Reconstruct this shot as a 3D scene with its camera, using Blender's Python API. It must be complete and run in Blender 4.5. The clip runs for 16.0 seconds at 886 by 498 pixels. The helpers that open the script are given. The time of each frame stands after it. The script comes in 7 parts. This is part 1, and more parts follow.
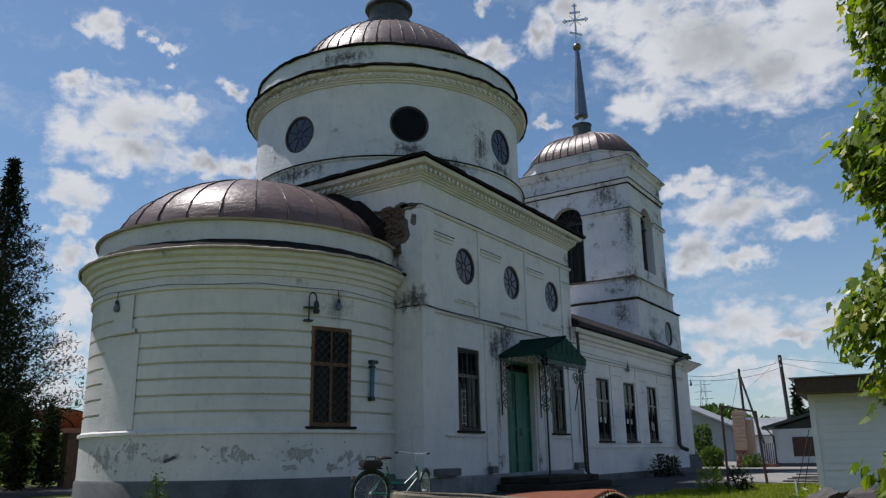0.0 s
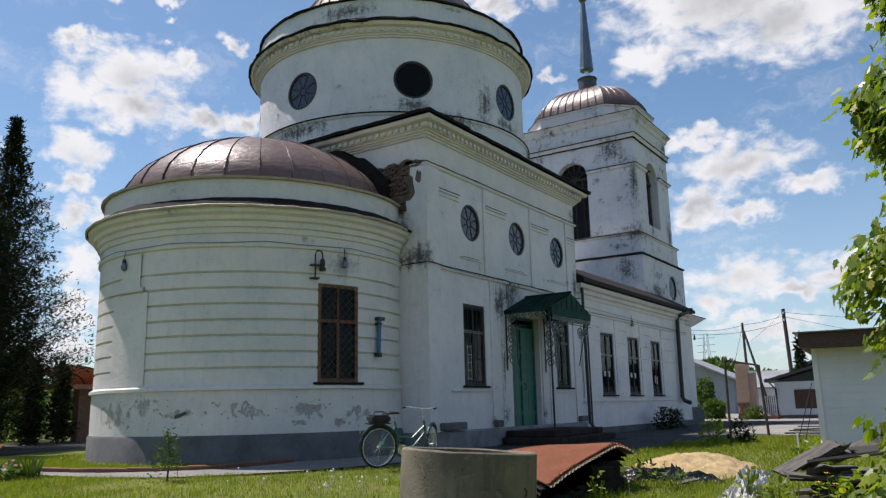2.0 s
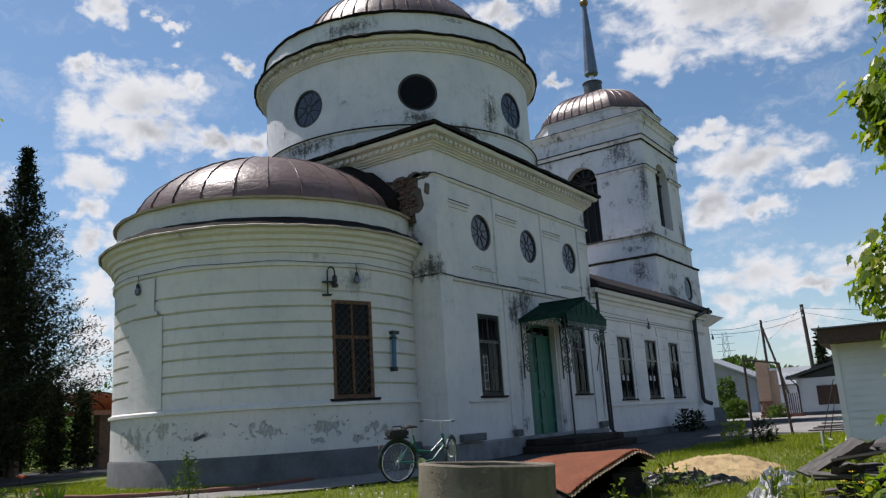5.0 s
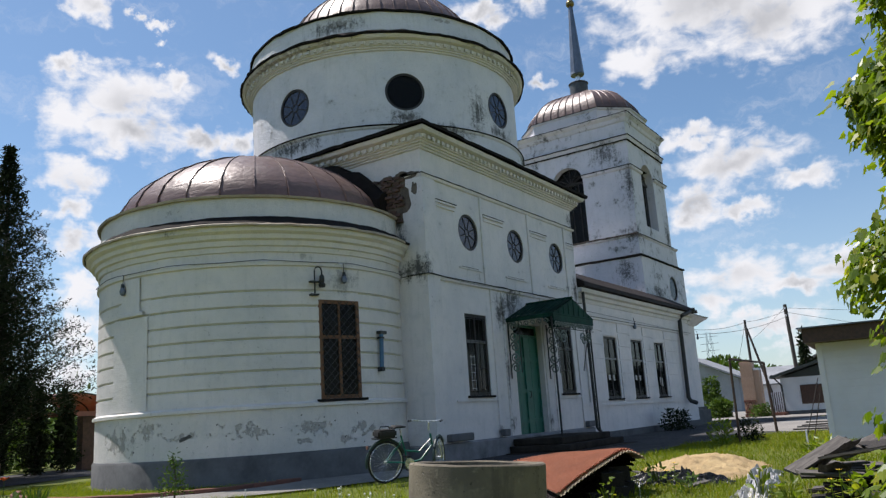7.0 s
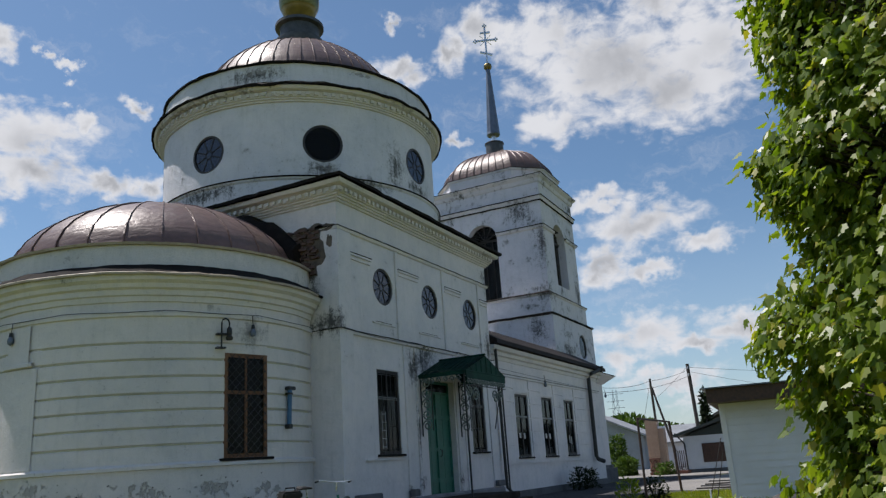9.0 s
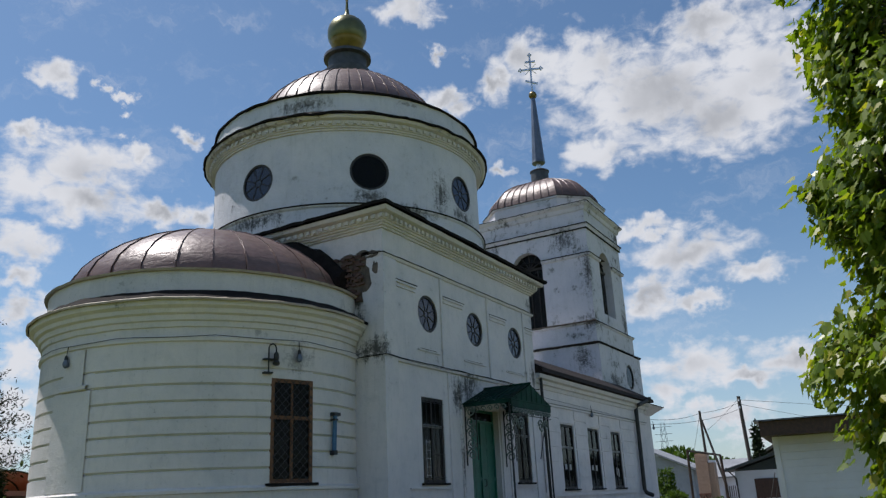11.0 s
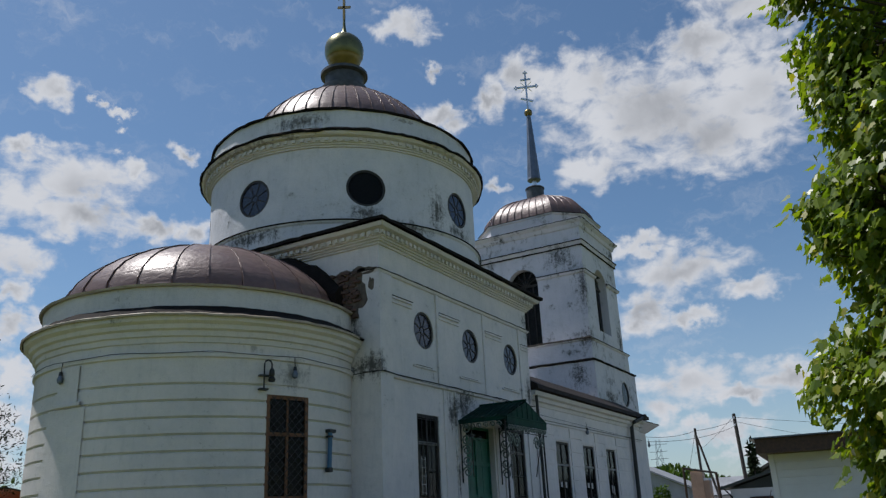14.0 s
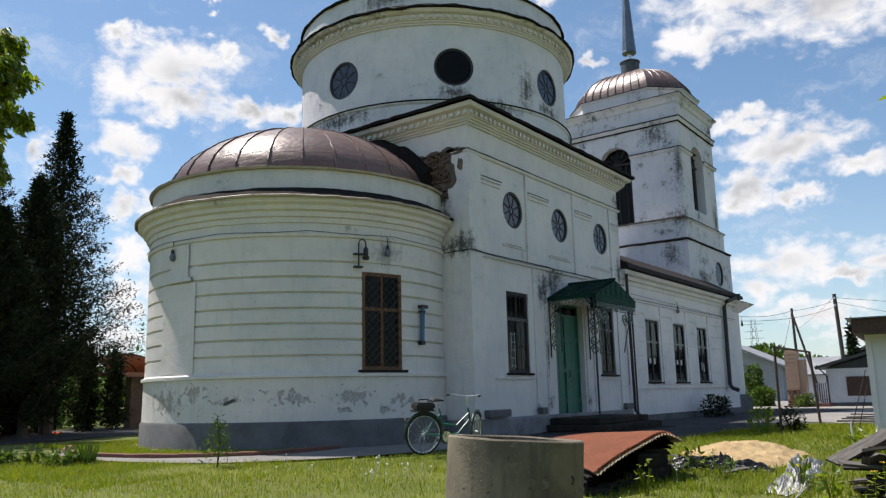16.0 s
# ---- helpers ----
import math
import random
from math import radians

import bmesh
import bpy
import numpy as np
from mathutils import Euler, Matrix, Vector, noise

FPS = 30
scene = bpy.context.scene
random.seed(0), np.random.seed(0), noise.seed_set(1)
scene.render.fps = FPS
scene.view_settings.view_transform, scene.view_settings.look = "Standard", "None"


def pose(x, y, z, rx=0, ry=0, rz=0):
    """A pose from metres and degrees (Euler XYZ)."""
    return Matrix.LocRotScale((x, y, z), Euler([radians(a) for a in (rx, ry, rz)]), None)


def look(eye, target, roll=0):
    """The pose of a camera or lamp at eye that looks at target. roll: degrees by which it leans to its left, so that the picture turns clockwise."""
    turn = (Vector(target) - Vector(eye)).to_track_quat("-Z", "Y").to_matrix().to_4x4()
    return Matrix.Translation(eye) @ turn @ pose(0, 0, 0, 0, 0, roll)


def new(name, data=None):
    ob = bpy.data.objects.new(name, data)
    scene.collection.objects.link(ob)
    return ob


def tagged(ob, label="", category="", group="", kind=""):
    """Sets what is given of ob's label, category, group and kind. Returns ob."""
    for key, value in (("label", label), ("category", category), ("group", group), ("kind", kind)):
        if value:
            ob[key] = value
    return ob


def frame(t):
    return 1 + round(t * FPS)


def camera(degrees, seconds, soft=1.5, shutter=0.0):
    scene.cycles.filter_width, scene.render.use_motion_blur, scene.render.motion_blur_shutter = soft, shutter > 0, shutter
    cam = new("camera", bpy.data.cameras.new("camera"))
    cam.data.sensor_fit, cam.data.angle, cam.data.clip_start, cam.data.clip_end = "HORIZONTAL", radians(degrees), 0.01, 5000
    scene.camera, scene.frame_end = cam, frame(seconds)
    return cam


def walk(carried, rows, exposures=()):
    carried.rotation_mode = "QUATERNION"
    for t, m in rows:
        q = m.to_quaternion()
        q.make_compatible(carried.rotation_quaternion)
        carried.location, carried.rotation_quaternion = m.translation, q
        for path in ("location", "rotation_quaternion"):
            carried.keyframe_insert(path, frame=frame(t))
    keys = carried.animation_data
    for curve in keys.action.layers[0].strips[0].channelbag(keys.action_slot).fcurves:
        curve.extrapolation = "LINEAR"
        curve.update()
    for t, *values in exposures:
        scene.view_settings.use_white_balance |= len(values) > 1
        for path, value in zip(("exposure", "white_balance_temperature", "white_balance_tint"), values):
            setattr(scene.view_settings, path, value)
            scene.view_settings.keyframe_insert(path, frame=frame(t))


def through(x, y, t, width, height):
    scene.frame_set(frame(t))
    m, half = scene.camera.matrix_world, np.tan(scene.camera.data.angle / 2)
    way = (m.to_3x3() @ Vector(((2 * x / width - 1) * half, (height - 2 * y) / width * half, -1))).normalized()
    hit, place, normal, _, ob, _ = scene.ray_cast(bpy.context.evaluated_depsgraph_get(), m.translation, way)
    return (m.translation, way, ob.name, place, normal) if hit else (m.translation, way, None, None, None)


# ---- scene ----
EXPOSURES = [(0.0, -0.05, 6250, 14), (0.5, 0.18, 6400, 14), (1.0, 0.42, 6500, 15), (2.0, 0.35, 6500, 15), (3.4, 0.33, 6450, 15), (4.0, 0.13, 6400, 14), (6.5, 0.37, 6450, 15), (7.5, 0.36, 6450, 15), (8.0, 0.15, 6450, 15),
             (9.0, 0.07, 6350, 14), (11.5, 0.03, 6250, 14), (12.5, 0.02, 6250, 14), (13.5, 0.00, 6250, 13), (14.0, -0.15, 6200, 13), (15.0, -0.07, 6200, 13), (15.5, 0.00, 6250, 13), (16.0, 0.48, 6650, 14)]
cam = camera(59.3, 16.0, soft=1.3)
PATH = [
    (0.0, (-14.540, -10.093, 1.184), (-6.439, -4.810, 3.727), -1.01),
    (0.5, (-14.567, -10.126, 1.167), (-6.412, -4.796, 3.421), -0.71),
    (1.0, (-14.582, -10.129, 1.169), (-6.469, -4.650, 3.209), -0.53),
    (1.5, (-14.571, -10.096, 1.181), (-6.460, -4.605, 3.196), -0.70),
    (2.0, (-14.574, -10.082, 1.212), (-6.400, -4.676, 3.201), -1.26),
    (2.5, (-14.537, -10.086, 1.254), (-6.333, -4.729, 3.253), -2.81),
    (3.0, (-14.576, -10.146, 1.266), (-6.355, -4.809, 3.245), -3.74),
    (3.5, (-14.531, -10.111, 1.278), (-6.348, -4.720, 3.269), -3.74),
    (4.0, (-14.548, -10.124, 1.264), (-6.501, -4.563, 3.343), -3.46),
    (6.5, (-14.492, -10.065, 1.233), (-6.377, -4.643, 3.414), -3.82),
    (7.0, (-14.533, -10.058, 1.236), (-6.369, -4.684, 3.351), -3.78),
    (7.5, (-14.536, -10.039, 1.244), (-6.240, -4.867, 3.348), -4.15),
    (8.0, (-14.505, -9.990, 1.257), (-6.046, -5.138, 3.472), -3.80),
    (8.5, (-14.480, -9.961, 1.280), (-5.906, -5.444, 3.750), -3.43),
    (9.0, (-14.444, -9.967, 1.290), (-5.835, -5.665, 4.004), -3.87),
    (11.5, (-14.461, -9.938, 1.252), (-6.252, -5.156, 4.376), -2.58),
    (12.0, (-14.489, -9.934, 1.250), (-6.248, -5.172, 4.317), -2.72),
    (12.5, (-14.484, -9.936, 1.244), (-6.228, -5.195, 4.306), -2.88),
    (13.0, (-14.488, -9.916, 1.265), (-6.199, -5.305, 4.432), -3.53),
    (13.5, (-14.499, -9.950, 1.261), (-6.248, -5.397, 4.607), -3.10),
    (14.0, (-14.491, -9.936, 1.252), (-6.263, -5.303, 4.543), -2.69),
    (14.5, (-14.510, -9.998, 1.243), (-6.421, -4.906, 4.184), -1.84),
    (15.0, (-14.534, -10.015, 1.233), (-6.596, -4.576, 3.954), -1.57),
    (15.5, (-14.578, -10.082, 1.235), (-6.622, -4.462, 3.500), -1.53),
    (16.0, (-14.577, -10.059, 1.218), (-6.688, -4.197, 3.062), -1.24),
]
walk(cam, [(t, look(eye, target, roll)) for t, eye, target, roll in PATH], EXPOSURES)

# ---------------------------------------------------------------- light
SUN_AZ, SUN_EL = radians(96.0), radians(64.0)
sun_way = Vector((math.cos(SUN_AZ) * math.cos(SUN_EL), math.sin(SUN_AZ) * math.cos(SUN_EL), math.sin(SUN_EL)))
sun = new("sun", bpy.data.lights.new("sun", "SUN"))
sun.data.energy, sun.data.angle, sun.data.color = 5.0, radians(0.53), (1.0, 0.95, 0.87)
sun.matrix_world = look((0, 0, 60), Vector((0, 0, 60)) - sun_way)


class Nodes:
    """A short way to write a node tree."""

    def __init__(self, tree):
        self.tree = tree

    def add(self, kind, inputs=None, operation="", interpolation=""):
        n = self.tree.nodes.new(kind)
        if operation:
            n.operation = operation
        if interpolation:
            n.interpolation_type = interpolation
        for key, value in (inputs or {}).items():
            if isinstance(value, bpy.types.NodeSocket):
                self.tree.links.new(value, n.inputs[key])
            else:
                n.inputs[key].default_value = value
        return n

    def math(self, op, a, b=0.0, c=0.0, clamp=False):
        n = self.add("ShaderNodeMath", {0: a, 1: b, 2: c}, operation=op)
        n.use_clamp = clamp
        return n.outputs[0]

    def mix(self, fac, a, b, blend="MIX"):
        n = self.add("ShaderNodeMix")
        n.data_type, n.blend_type = "RGBA", blend
        for key, value in ((0, fac), (6, a), (7, b)):
            if isinstance(value, bpy.types.NodeSocket):
                self.tree.links.new(value, n.inputs[key])
            else:
                n.inputs[key].default_value = value if key == 0 else (*value, 1.0)[:4]
        return n.outputs[2]

    def ramp(self, fac, lo, hi, a=0.0, b=1.0):
        return self.add("ShaderNodeMapRange", {0: fac, 1: lo, 2: hi, 3: a, 4: b}, interpolation="SMOOTHSTEP").outputs[0]

    def noise(self, co, scale, detail=5.0, rough=0.6, lac=2.0, distort=0.0):
        return self.add("ShaderNodeTexNoise", {"Vector": co, "Scale": scale, "Detail": detail, "Roughness": rough, "Lacunarity": lac, "Distortion": distort}).outputs[0]


# sky with fair-weather cumulus: azimuth, height, half width, half height of each cloud, in degrees
CLOUDS_WEST = [(25.2, 29.8, 1.8, 1.5), (21.5, 30.9, 3.6, 1.9), (17.2, 30.2, 5.3, 2.6), (12.3, 27.3, 8.0, 4.2), (7.3, 25.1, 6.9, 3.2), (17.1, 24.1, 3.6, 1.6), (4.4, 27.7, 5.2, 4.6),
               (7.3, 31.4, 4.6, 1.9), (29.0, 28.8, 2.4, 1.2), (25.2, 23.3, 1.5, 0.6), (14.5, 18.2, 2.7, 0.8), (11.6, 16.1, 4.3, 2.0), (7.4, 14.5, 2.6, 1.0), (14.7, 13.7, 2.4, 1.9),
               (11.5, 12.7, 2.3, 0.8), (3.0, 33.5, 5.0, 2.6)]
CLOUDS_LOW = [(12.2, 8.3, 3.7, 1.8), (6.2, 8.0, 2.9, 1.4), (8.8, 7.2, 2.5, 0.8), (14.5, 6.6, 2.1, 1.2), (11.3, 5.0, 3.8, 0.9), (8.5, 3.4, 2.6, 0.8), (59.0, 10.0, 1.7, 1.7), (59.0, 6.9, 1.5, 2.3),
              (59.1, 4.2, 1.9, 1.2), (65.2, 16.4, 1.4, 1.2)]
CLOUDS_SOUTH = [(32.2, 35.2, 3.4, 1.1), (29.4, 32.3, 0.8, 0.7), (59.0, 28.6, 2.0, 1.1), (55.5, 28.4, 0.8, 0.5), (53.9, 28.0, 0.9, 0.4), (53.9, 26.9, 0.9, 0.4), (59.4, 24.5, 1.9, 0.8), (56.4, 23.1, 5.0, 1.9),
                (52.8, 24.5, 1.6, 0.7), (59.4, 21.3, 2.7, 2.1), (56.1, 20.8, 4.1, 1.9), (51.3, 20.4, 2.6, 1.1), (48.4, 20.3, 1.5, 1.2), (59.3, 17.6, 2.4, 1.4), (49.3, 25.7, 1.3, 0.6), (60.1, 15.5, 1.4, 1.0),
                (59.0, 13.1, 2.1, 1.2)]

world = bpy.data.worlds.new("sky")
scene.world = world
world.use_nodes = True
world.node_tree.nodes.clear()
W = Nodes(world.node_tree)
sky = W.add("ShaderNodeTexSky")
sky.sky_type, sky.sun_disc, sky.sun_elevation, sky.sun_rotation = "NISHITA", False, SUN_EL, radians(90) - SUN_AZ
sky.altitude, sky.air_density, sky.dust_density, sky.ozone_density = 150.0, 1.0, 0.6, 1.6
way = W.add("ShaderNodeTexCoord").outputs["Generated"]
sep = W.add("ShaderNodeSeparateXYZ", {0: way})
azim = W.math("MULTIPLY", W.math("ARCTAN2", sep.outputs[1], sep.outputs[0]), 57.29578)
elev = W.math("MULTIPLY", W.math("ARCSINE", sep.outputs[2]), 57.29578)
flat = W.add("ShaderNodeCombineXYZ", {0: azim, 1: elev, 2: 0.0}).outputs[0]
warp = W.add("ShaderNodeTexNoise", {"Vector": flat, "Scale": 0.55, "Detail": 5.0, "Roughness": 0.55}).outputs[1]
warp = W.add("ShaderNodeVectorMath", {0: warp, 1: (0.5, 0.5, 0.5)}, operation="SUBTRACT").outputs[0]
warp = W.add("ShaderNodeVectorMath", {0: warp, 1: (5.2, 3.4, 0.0)}, operation="MULTIPLY").outputs[0]
bent = W.add("ShaderNodeVectorMath", {0: flat, 1: warp}, operation="ADD").outputs[0]
bank = 0.0
for a, e, ra, re in CLOUDS_WEST + CLOUDS_LOW + CLOUDS_SOUTH:
    off = W.add("ShaderNodeVectorMath", {0: bent, 1: (a, e, 0.0)}, operation="SUBTRACT").outputs[0]
    off = W.add("ShaderNodeVectorMath", {0: off, 1: (1 / ra, 1 / re, 0.0)}, operation="MULTIPLY").outputs[0]
    far = W.add("ShaderNodeVectorMath", {0: off}, operation="LENGTH").outputs["Value"]
    one = W.math("MULTIPLY_ADD", far, -0.55, 1.0)
    bank = one if isinstance(bank, float) else W.math("SMOOTH_MAX", bank, one, 0.12)
# beyond the part of the sky that is drawn cloud by cloud, scattered cloud of the same kind
spread = W.noise(W.add("ShaderNodeVectorMath", {0: flat, 1: (1.0, 1.7, 1.0)}, operation="MULTIPLY").outputs[0], 0.075, 3.0, 0.55)
outside = W.ramp(W.math("ABSOLUTE", W.math("SUBTRACT", azim, 30.0)), 36.0, 46.0)
bank = W.math("MAXIMUM", bank, W.math("MULTIPLY", outside, W.math("MULTIPLY_ADD", spread, 2.2, -0.86)))
body_of = bank
puff = W.noise(W.add("ShaderNodeVectorMath", {0: flat, 1: (0.75, 1.25, 1.0)}, operation="MULTIPLY").outputs[0], 0.62, 8.0, 0.56, distort=0.30)
bank = W.math("ADD", bank, W.math("MULTIPLY_ADD", puff, 1.15, -0.58))
cover = W.ramp(bank, 0.34, 0.84)
wisp = W.math("MULTIPLY", W.ramp(W.noise(W.add("ShaderNodeVectorMath", {0: bent, 1: (0.5, 1.3, 1.0)}, operation="MULTIPLY").outputs[0], 0.22, 6.0, 0.7), 0.5, 0.8), 0.35)
cover = W.math("MAXIMUM", cover, wisp)
thick = W.math("MULTIPLY", W.ramp(body_of, 0.58, 1.0), W.ramp(W.noise(flat, 0.13, 2.0, 0.45), 0.34, 0.60))
thick = W.math("ADD", W.math("MULTIPLY", thick, 0.85), W.math("MULTIPLY", W.ramp(bank, 0.6, 1.2), W.math("MULTIPLY", W.ramp(puff, 0.35, 0.7), 0.05)))
lit = W.mix(thick, (8.9, 9.1, 9.2), (4.5, 4.7, 4.9))
blue = W.mix(1.0, sky.outputs[0], (1.10, 1.28, 1.30), "MULTIPLY")
veil = W.ramp(elev, 20.0, -2.0, 0.0, 0.34)
blue = W.mix(veil, blue, (6.5, 7.3, 8.2))
out = W.add("ShaderNodeBackground", {"Color": W.mix(cover, blue, lit), "Strength": 0.078})
W.add("ShaderNodeOutputWorld", {0: out.outputs[0]})


# ---------------------------------------------------------------- materials
def material(name, build, **settings):
    m = bpy.data.materials.new(name)
    m.use_nodes = True
    m.node_tree.nodes.clear()
    n = Nodes(m.node_tree)
    co = n.add("ShaderNodeTexCoord").outputs["Object"]
    shader = n.add("ShaderNodeBsdfPrincipled")
    n.add("ShaderNodeOutputMaterial", {0: shader.outputs[0]})
    build(n, co, shader)
    for key, value in settings.items():
        shader.inputs[key].default_value = value
    return m


def put(n, shader, **sockets):
    names = {"color": "Base Color", "rough": "Roughness", "normal": "Normal", "metal": "Metallic", "alpha": "Alpha"}
    for key, value in sockets.items():
        if isinstance(value, bpy.types.NodeSocket):
            n.tree.links.new(value, shader.inputs[names[key]])
        else:
            shader.inputs[names[key]].default_value = (*value, 1.0) if isinstance(value, tuple) else value


def bump(n, height, strength, distance=0.02):
    return n.add("ShaderNodeBump", {"Height": height, "Strength": strength, "Distance": distance}).outputs[0]


def stretch(n, co, v):
    return n.add("ShaderNodeVectorMath", {0: co, 1: v}, operation="MULTIPLY").outputs[0]


def limewash(tint, mould, flake, stains=(), bare_at=(), strength=0.92):
    """Old white limewash: uneven coats, rain streaks, mould and flaked plaster. stains: (x, y, z, half sizes) of grimy places, bare_at of fallen plaster."""

    def build(n, co, s):
        big, mid, fine = n.noise(co, 0.55, 6.0, 0.65), n.noise(co, 3.2, 7.0, 0.65), n.noise(co, 38.0, 4.0, 0.6)
        streak = n.noise(stretch(n, co, (5.0, 5.0, 0.55)), 1.3, 6.0, 0.65)
        c = n.mix(n.ramp(big, 0.35, 0.72), tint, tuple(v * k for v, k in zip(tint, (0.82, 0.85, 0.88))))
        c = n.mix(n.math("MULTIPLY", n.ramp(streak, 0.50, 0.78), 0.24), c, (0.36, 0.375, 0.38))
        c = n.mix(n.math("MULTIPLY", n.ramp(mid, 0.48, 0.72), 0.26), c, (0.45, 0.46, 0.46))
        c = n.mix(n.math("MULTIPLY", n.ramp(n.noise(co, 9.0, 6.0, 0.7), 0.54, 0.75), 0.22), c, (0.36, 0.36, 0.34))
        fleck = n.ramp(n.math("ADD", n.noise(co, 12.0, 9.0, 0.74), n.math("MULTIPLY", n.ramp(big, 0.45, 0.75), 0.07)), 0.615, 0.69)
        c = n.mix(n.math("MULTIPLY", fleck, 0.42), c, (0.15, 0.15, 0.145))
        spot = n.math("ADD", n.math("MULTIPLY", mid, 0.6), n.math("MULTIPLY", big, 0.55))
        spot = n.ramp(n.math("ADD", spot, n.math("MULTIPLY", fine, 0.16)), mould, mould + 0.14)
        grime = n.math("ADD", n.math("MULTIPLY", mid, 0.45), n.math("MULTIPLY", n.noise(co, 9.5, 8.0, 0.72), 0.85))
        grime = n.math("ADD", grime, n.math("ADD", n.math("MULTIPLY", streak, 0.6), n.math("MULTIPLY", fine, 0.3)))
        for x, y, z, rx, ry, rz in stains:
            off = n.add("ShaderNodeVectorMath", {0: co, 1: (x, y, z)}, operation="SUBTRACT").outputs[0]
            off = n.add("ShaderNodeVectorMath", {0: off, 1: (1 / rx, 1 / ry, 1 / rz)}, operation="MULTIPLY").outputs[0]
            near = n.math("SUBTRACT", 1.0, n.add("ShaderNodeVectorMath", {0: off}, operation="LENGTH").outputs["Value"])
            spot = n.math("MAXIMUM", spot, n.ramp(n.math("ADD", near, n.math("MULTIPLY_ADD", grime, 2.6, -2.82)), 0.22, 1.10))
        c = n.mix(n.math("MULTIPLY", spot, strength), c, (0.040, 0.040, 0.039))
        chip = n.noise(co, 1.7, 8.0, 0.7, distort=0.6)
        bare = n.ramp(chip, flake, flake + 0.015)
        c = n.mix(bare, c, (0.30, 0.275, 0.24))
        for x, y, z, rx, ry, rz in bare_at:
            off = n.add("ShaderNodeVectorMath", {0: co, 1: (x, y, z)}, operation="SUBTRACT").outputs[0]
            off = n.add("ShaderNodeVectorMath", {0: off, 1: (1 / rx, 1 / ry, 1 / rz)}, operation="MULTIPLY").outputs[0]
            near = n.math("SUBTRACT", 1.0, n.add("ShaderNodeVectorMath", {0: off}, operation="LENGTH").outputs["Value"])
            gone = n.ramp(n.math("ADD", near, n.math("MULTIPLY_ADD", n.noise(co, 6.5, 8.0, 0.68), 4.2, -2.45)), 0.20, 0.50)
            c = n.mix(n.math("MULTIPLY", gone, 0.52), c, n.mix(n.noise(co, 11.0, 4.0), (0.11, 0.098, 0.088), (0.29, 0.265, 0.24)))
            bare = n.math("MAXIMUM", bare, gone)
        c = n.mix(0.16, c, n.mix(fine, (0.3, 0.3, 0.3), (1.0, 1.0, 1.0)), "MULTIPLY")
        relief = n.math("ADD", n.math("MULTIPLY", mid, 0.8), n.math("MULTIPLY", fine, 0.22))
        relief = n.math("SUBTRACT", relief, n.math("MULTIPLY", bare, 0.4))
        put(n, s, color=c, rough=0.9, normal=bump(n, relief, 0.8, 0.045))

    return build


def painted(tint, dark, scale=3.0, rough=0.5, relief=0.15, metal=0.0, wear=0.66, worn=(0.2, 0.2, 0.19)):
    def build(n, co, s):
        a, b = n.noise(co, scale, 6.0, 0.65), n.noise(co, scale * 11, 5.0, 0.6)
        c = n.mix(n.ramp(a, 0.3, 0.75), tint, dark)
        c = n.mix(n.math("MULTIPLY", n.ramp(n.math("ADD", n.math("MULTIPLY", a, 0.5), n.math("MULTIPLY", b, 0.5)), wear, wear + 0.06), 0.7), c, worn)
        put(n, s, color=c, rough=n.ramp(b, 0.2, 0.8, rough - 0.1, rough + 0.15), metal=metal, normal=bump(n, n.math("ADD", b, a), relief, 0.01))

    return build


def sheet_metal(n, co, s):
    """Brown coated roofing sheet, dented and dulled."""
    big, mid, fine = n.noise(co, 1.3, 3.0, 0.5), n.noise(co, 4.5, 5.0, 0.6), n.noise(co, 30.0, 4.0, 0.6)
    tone = n.add("ShaderNodeObjectInfo").outputs["Random"]
    c = n.mix(n.ramp(mid, 0.3, 0.75), (0.128, 0.080, 0.072), (0.074, 0.048, 0.045))
    c = n.mix(n.math("MULTIPLY", tone, 0.40), c, (0.185, 0.125, 0.112))
    c = n.mix(n.math("MULTIPLY", n.ramp(fine, 0.6, 0.8), 0.3), c, (0.05, 0.033, 0.03))
    wrinkle = n.noise(stretch(n, co, (1.0, 1.0, 2.6)), 2.6, 4.0, 0.55, distort=0.5)
    put(n, s, color=c, metal=0.05, rough=n.ramp(mid, 0.2, 0.8, 0.33, 0.52),
        normal=bump(n, n.math("ADD", n.math("MULTIPLY", big, 0.9), n.math("ADD", n.math("MULTIPLY", mid, 0.30), n.math("MULTIPLY", wrinkle, 0.6))), 0.34, 0.09))


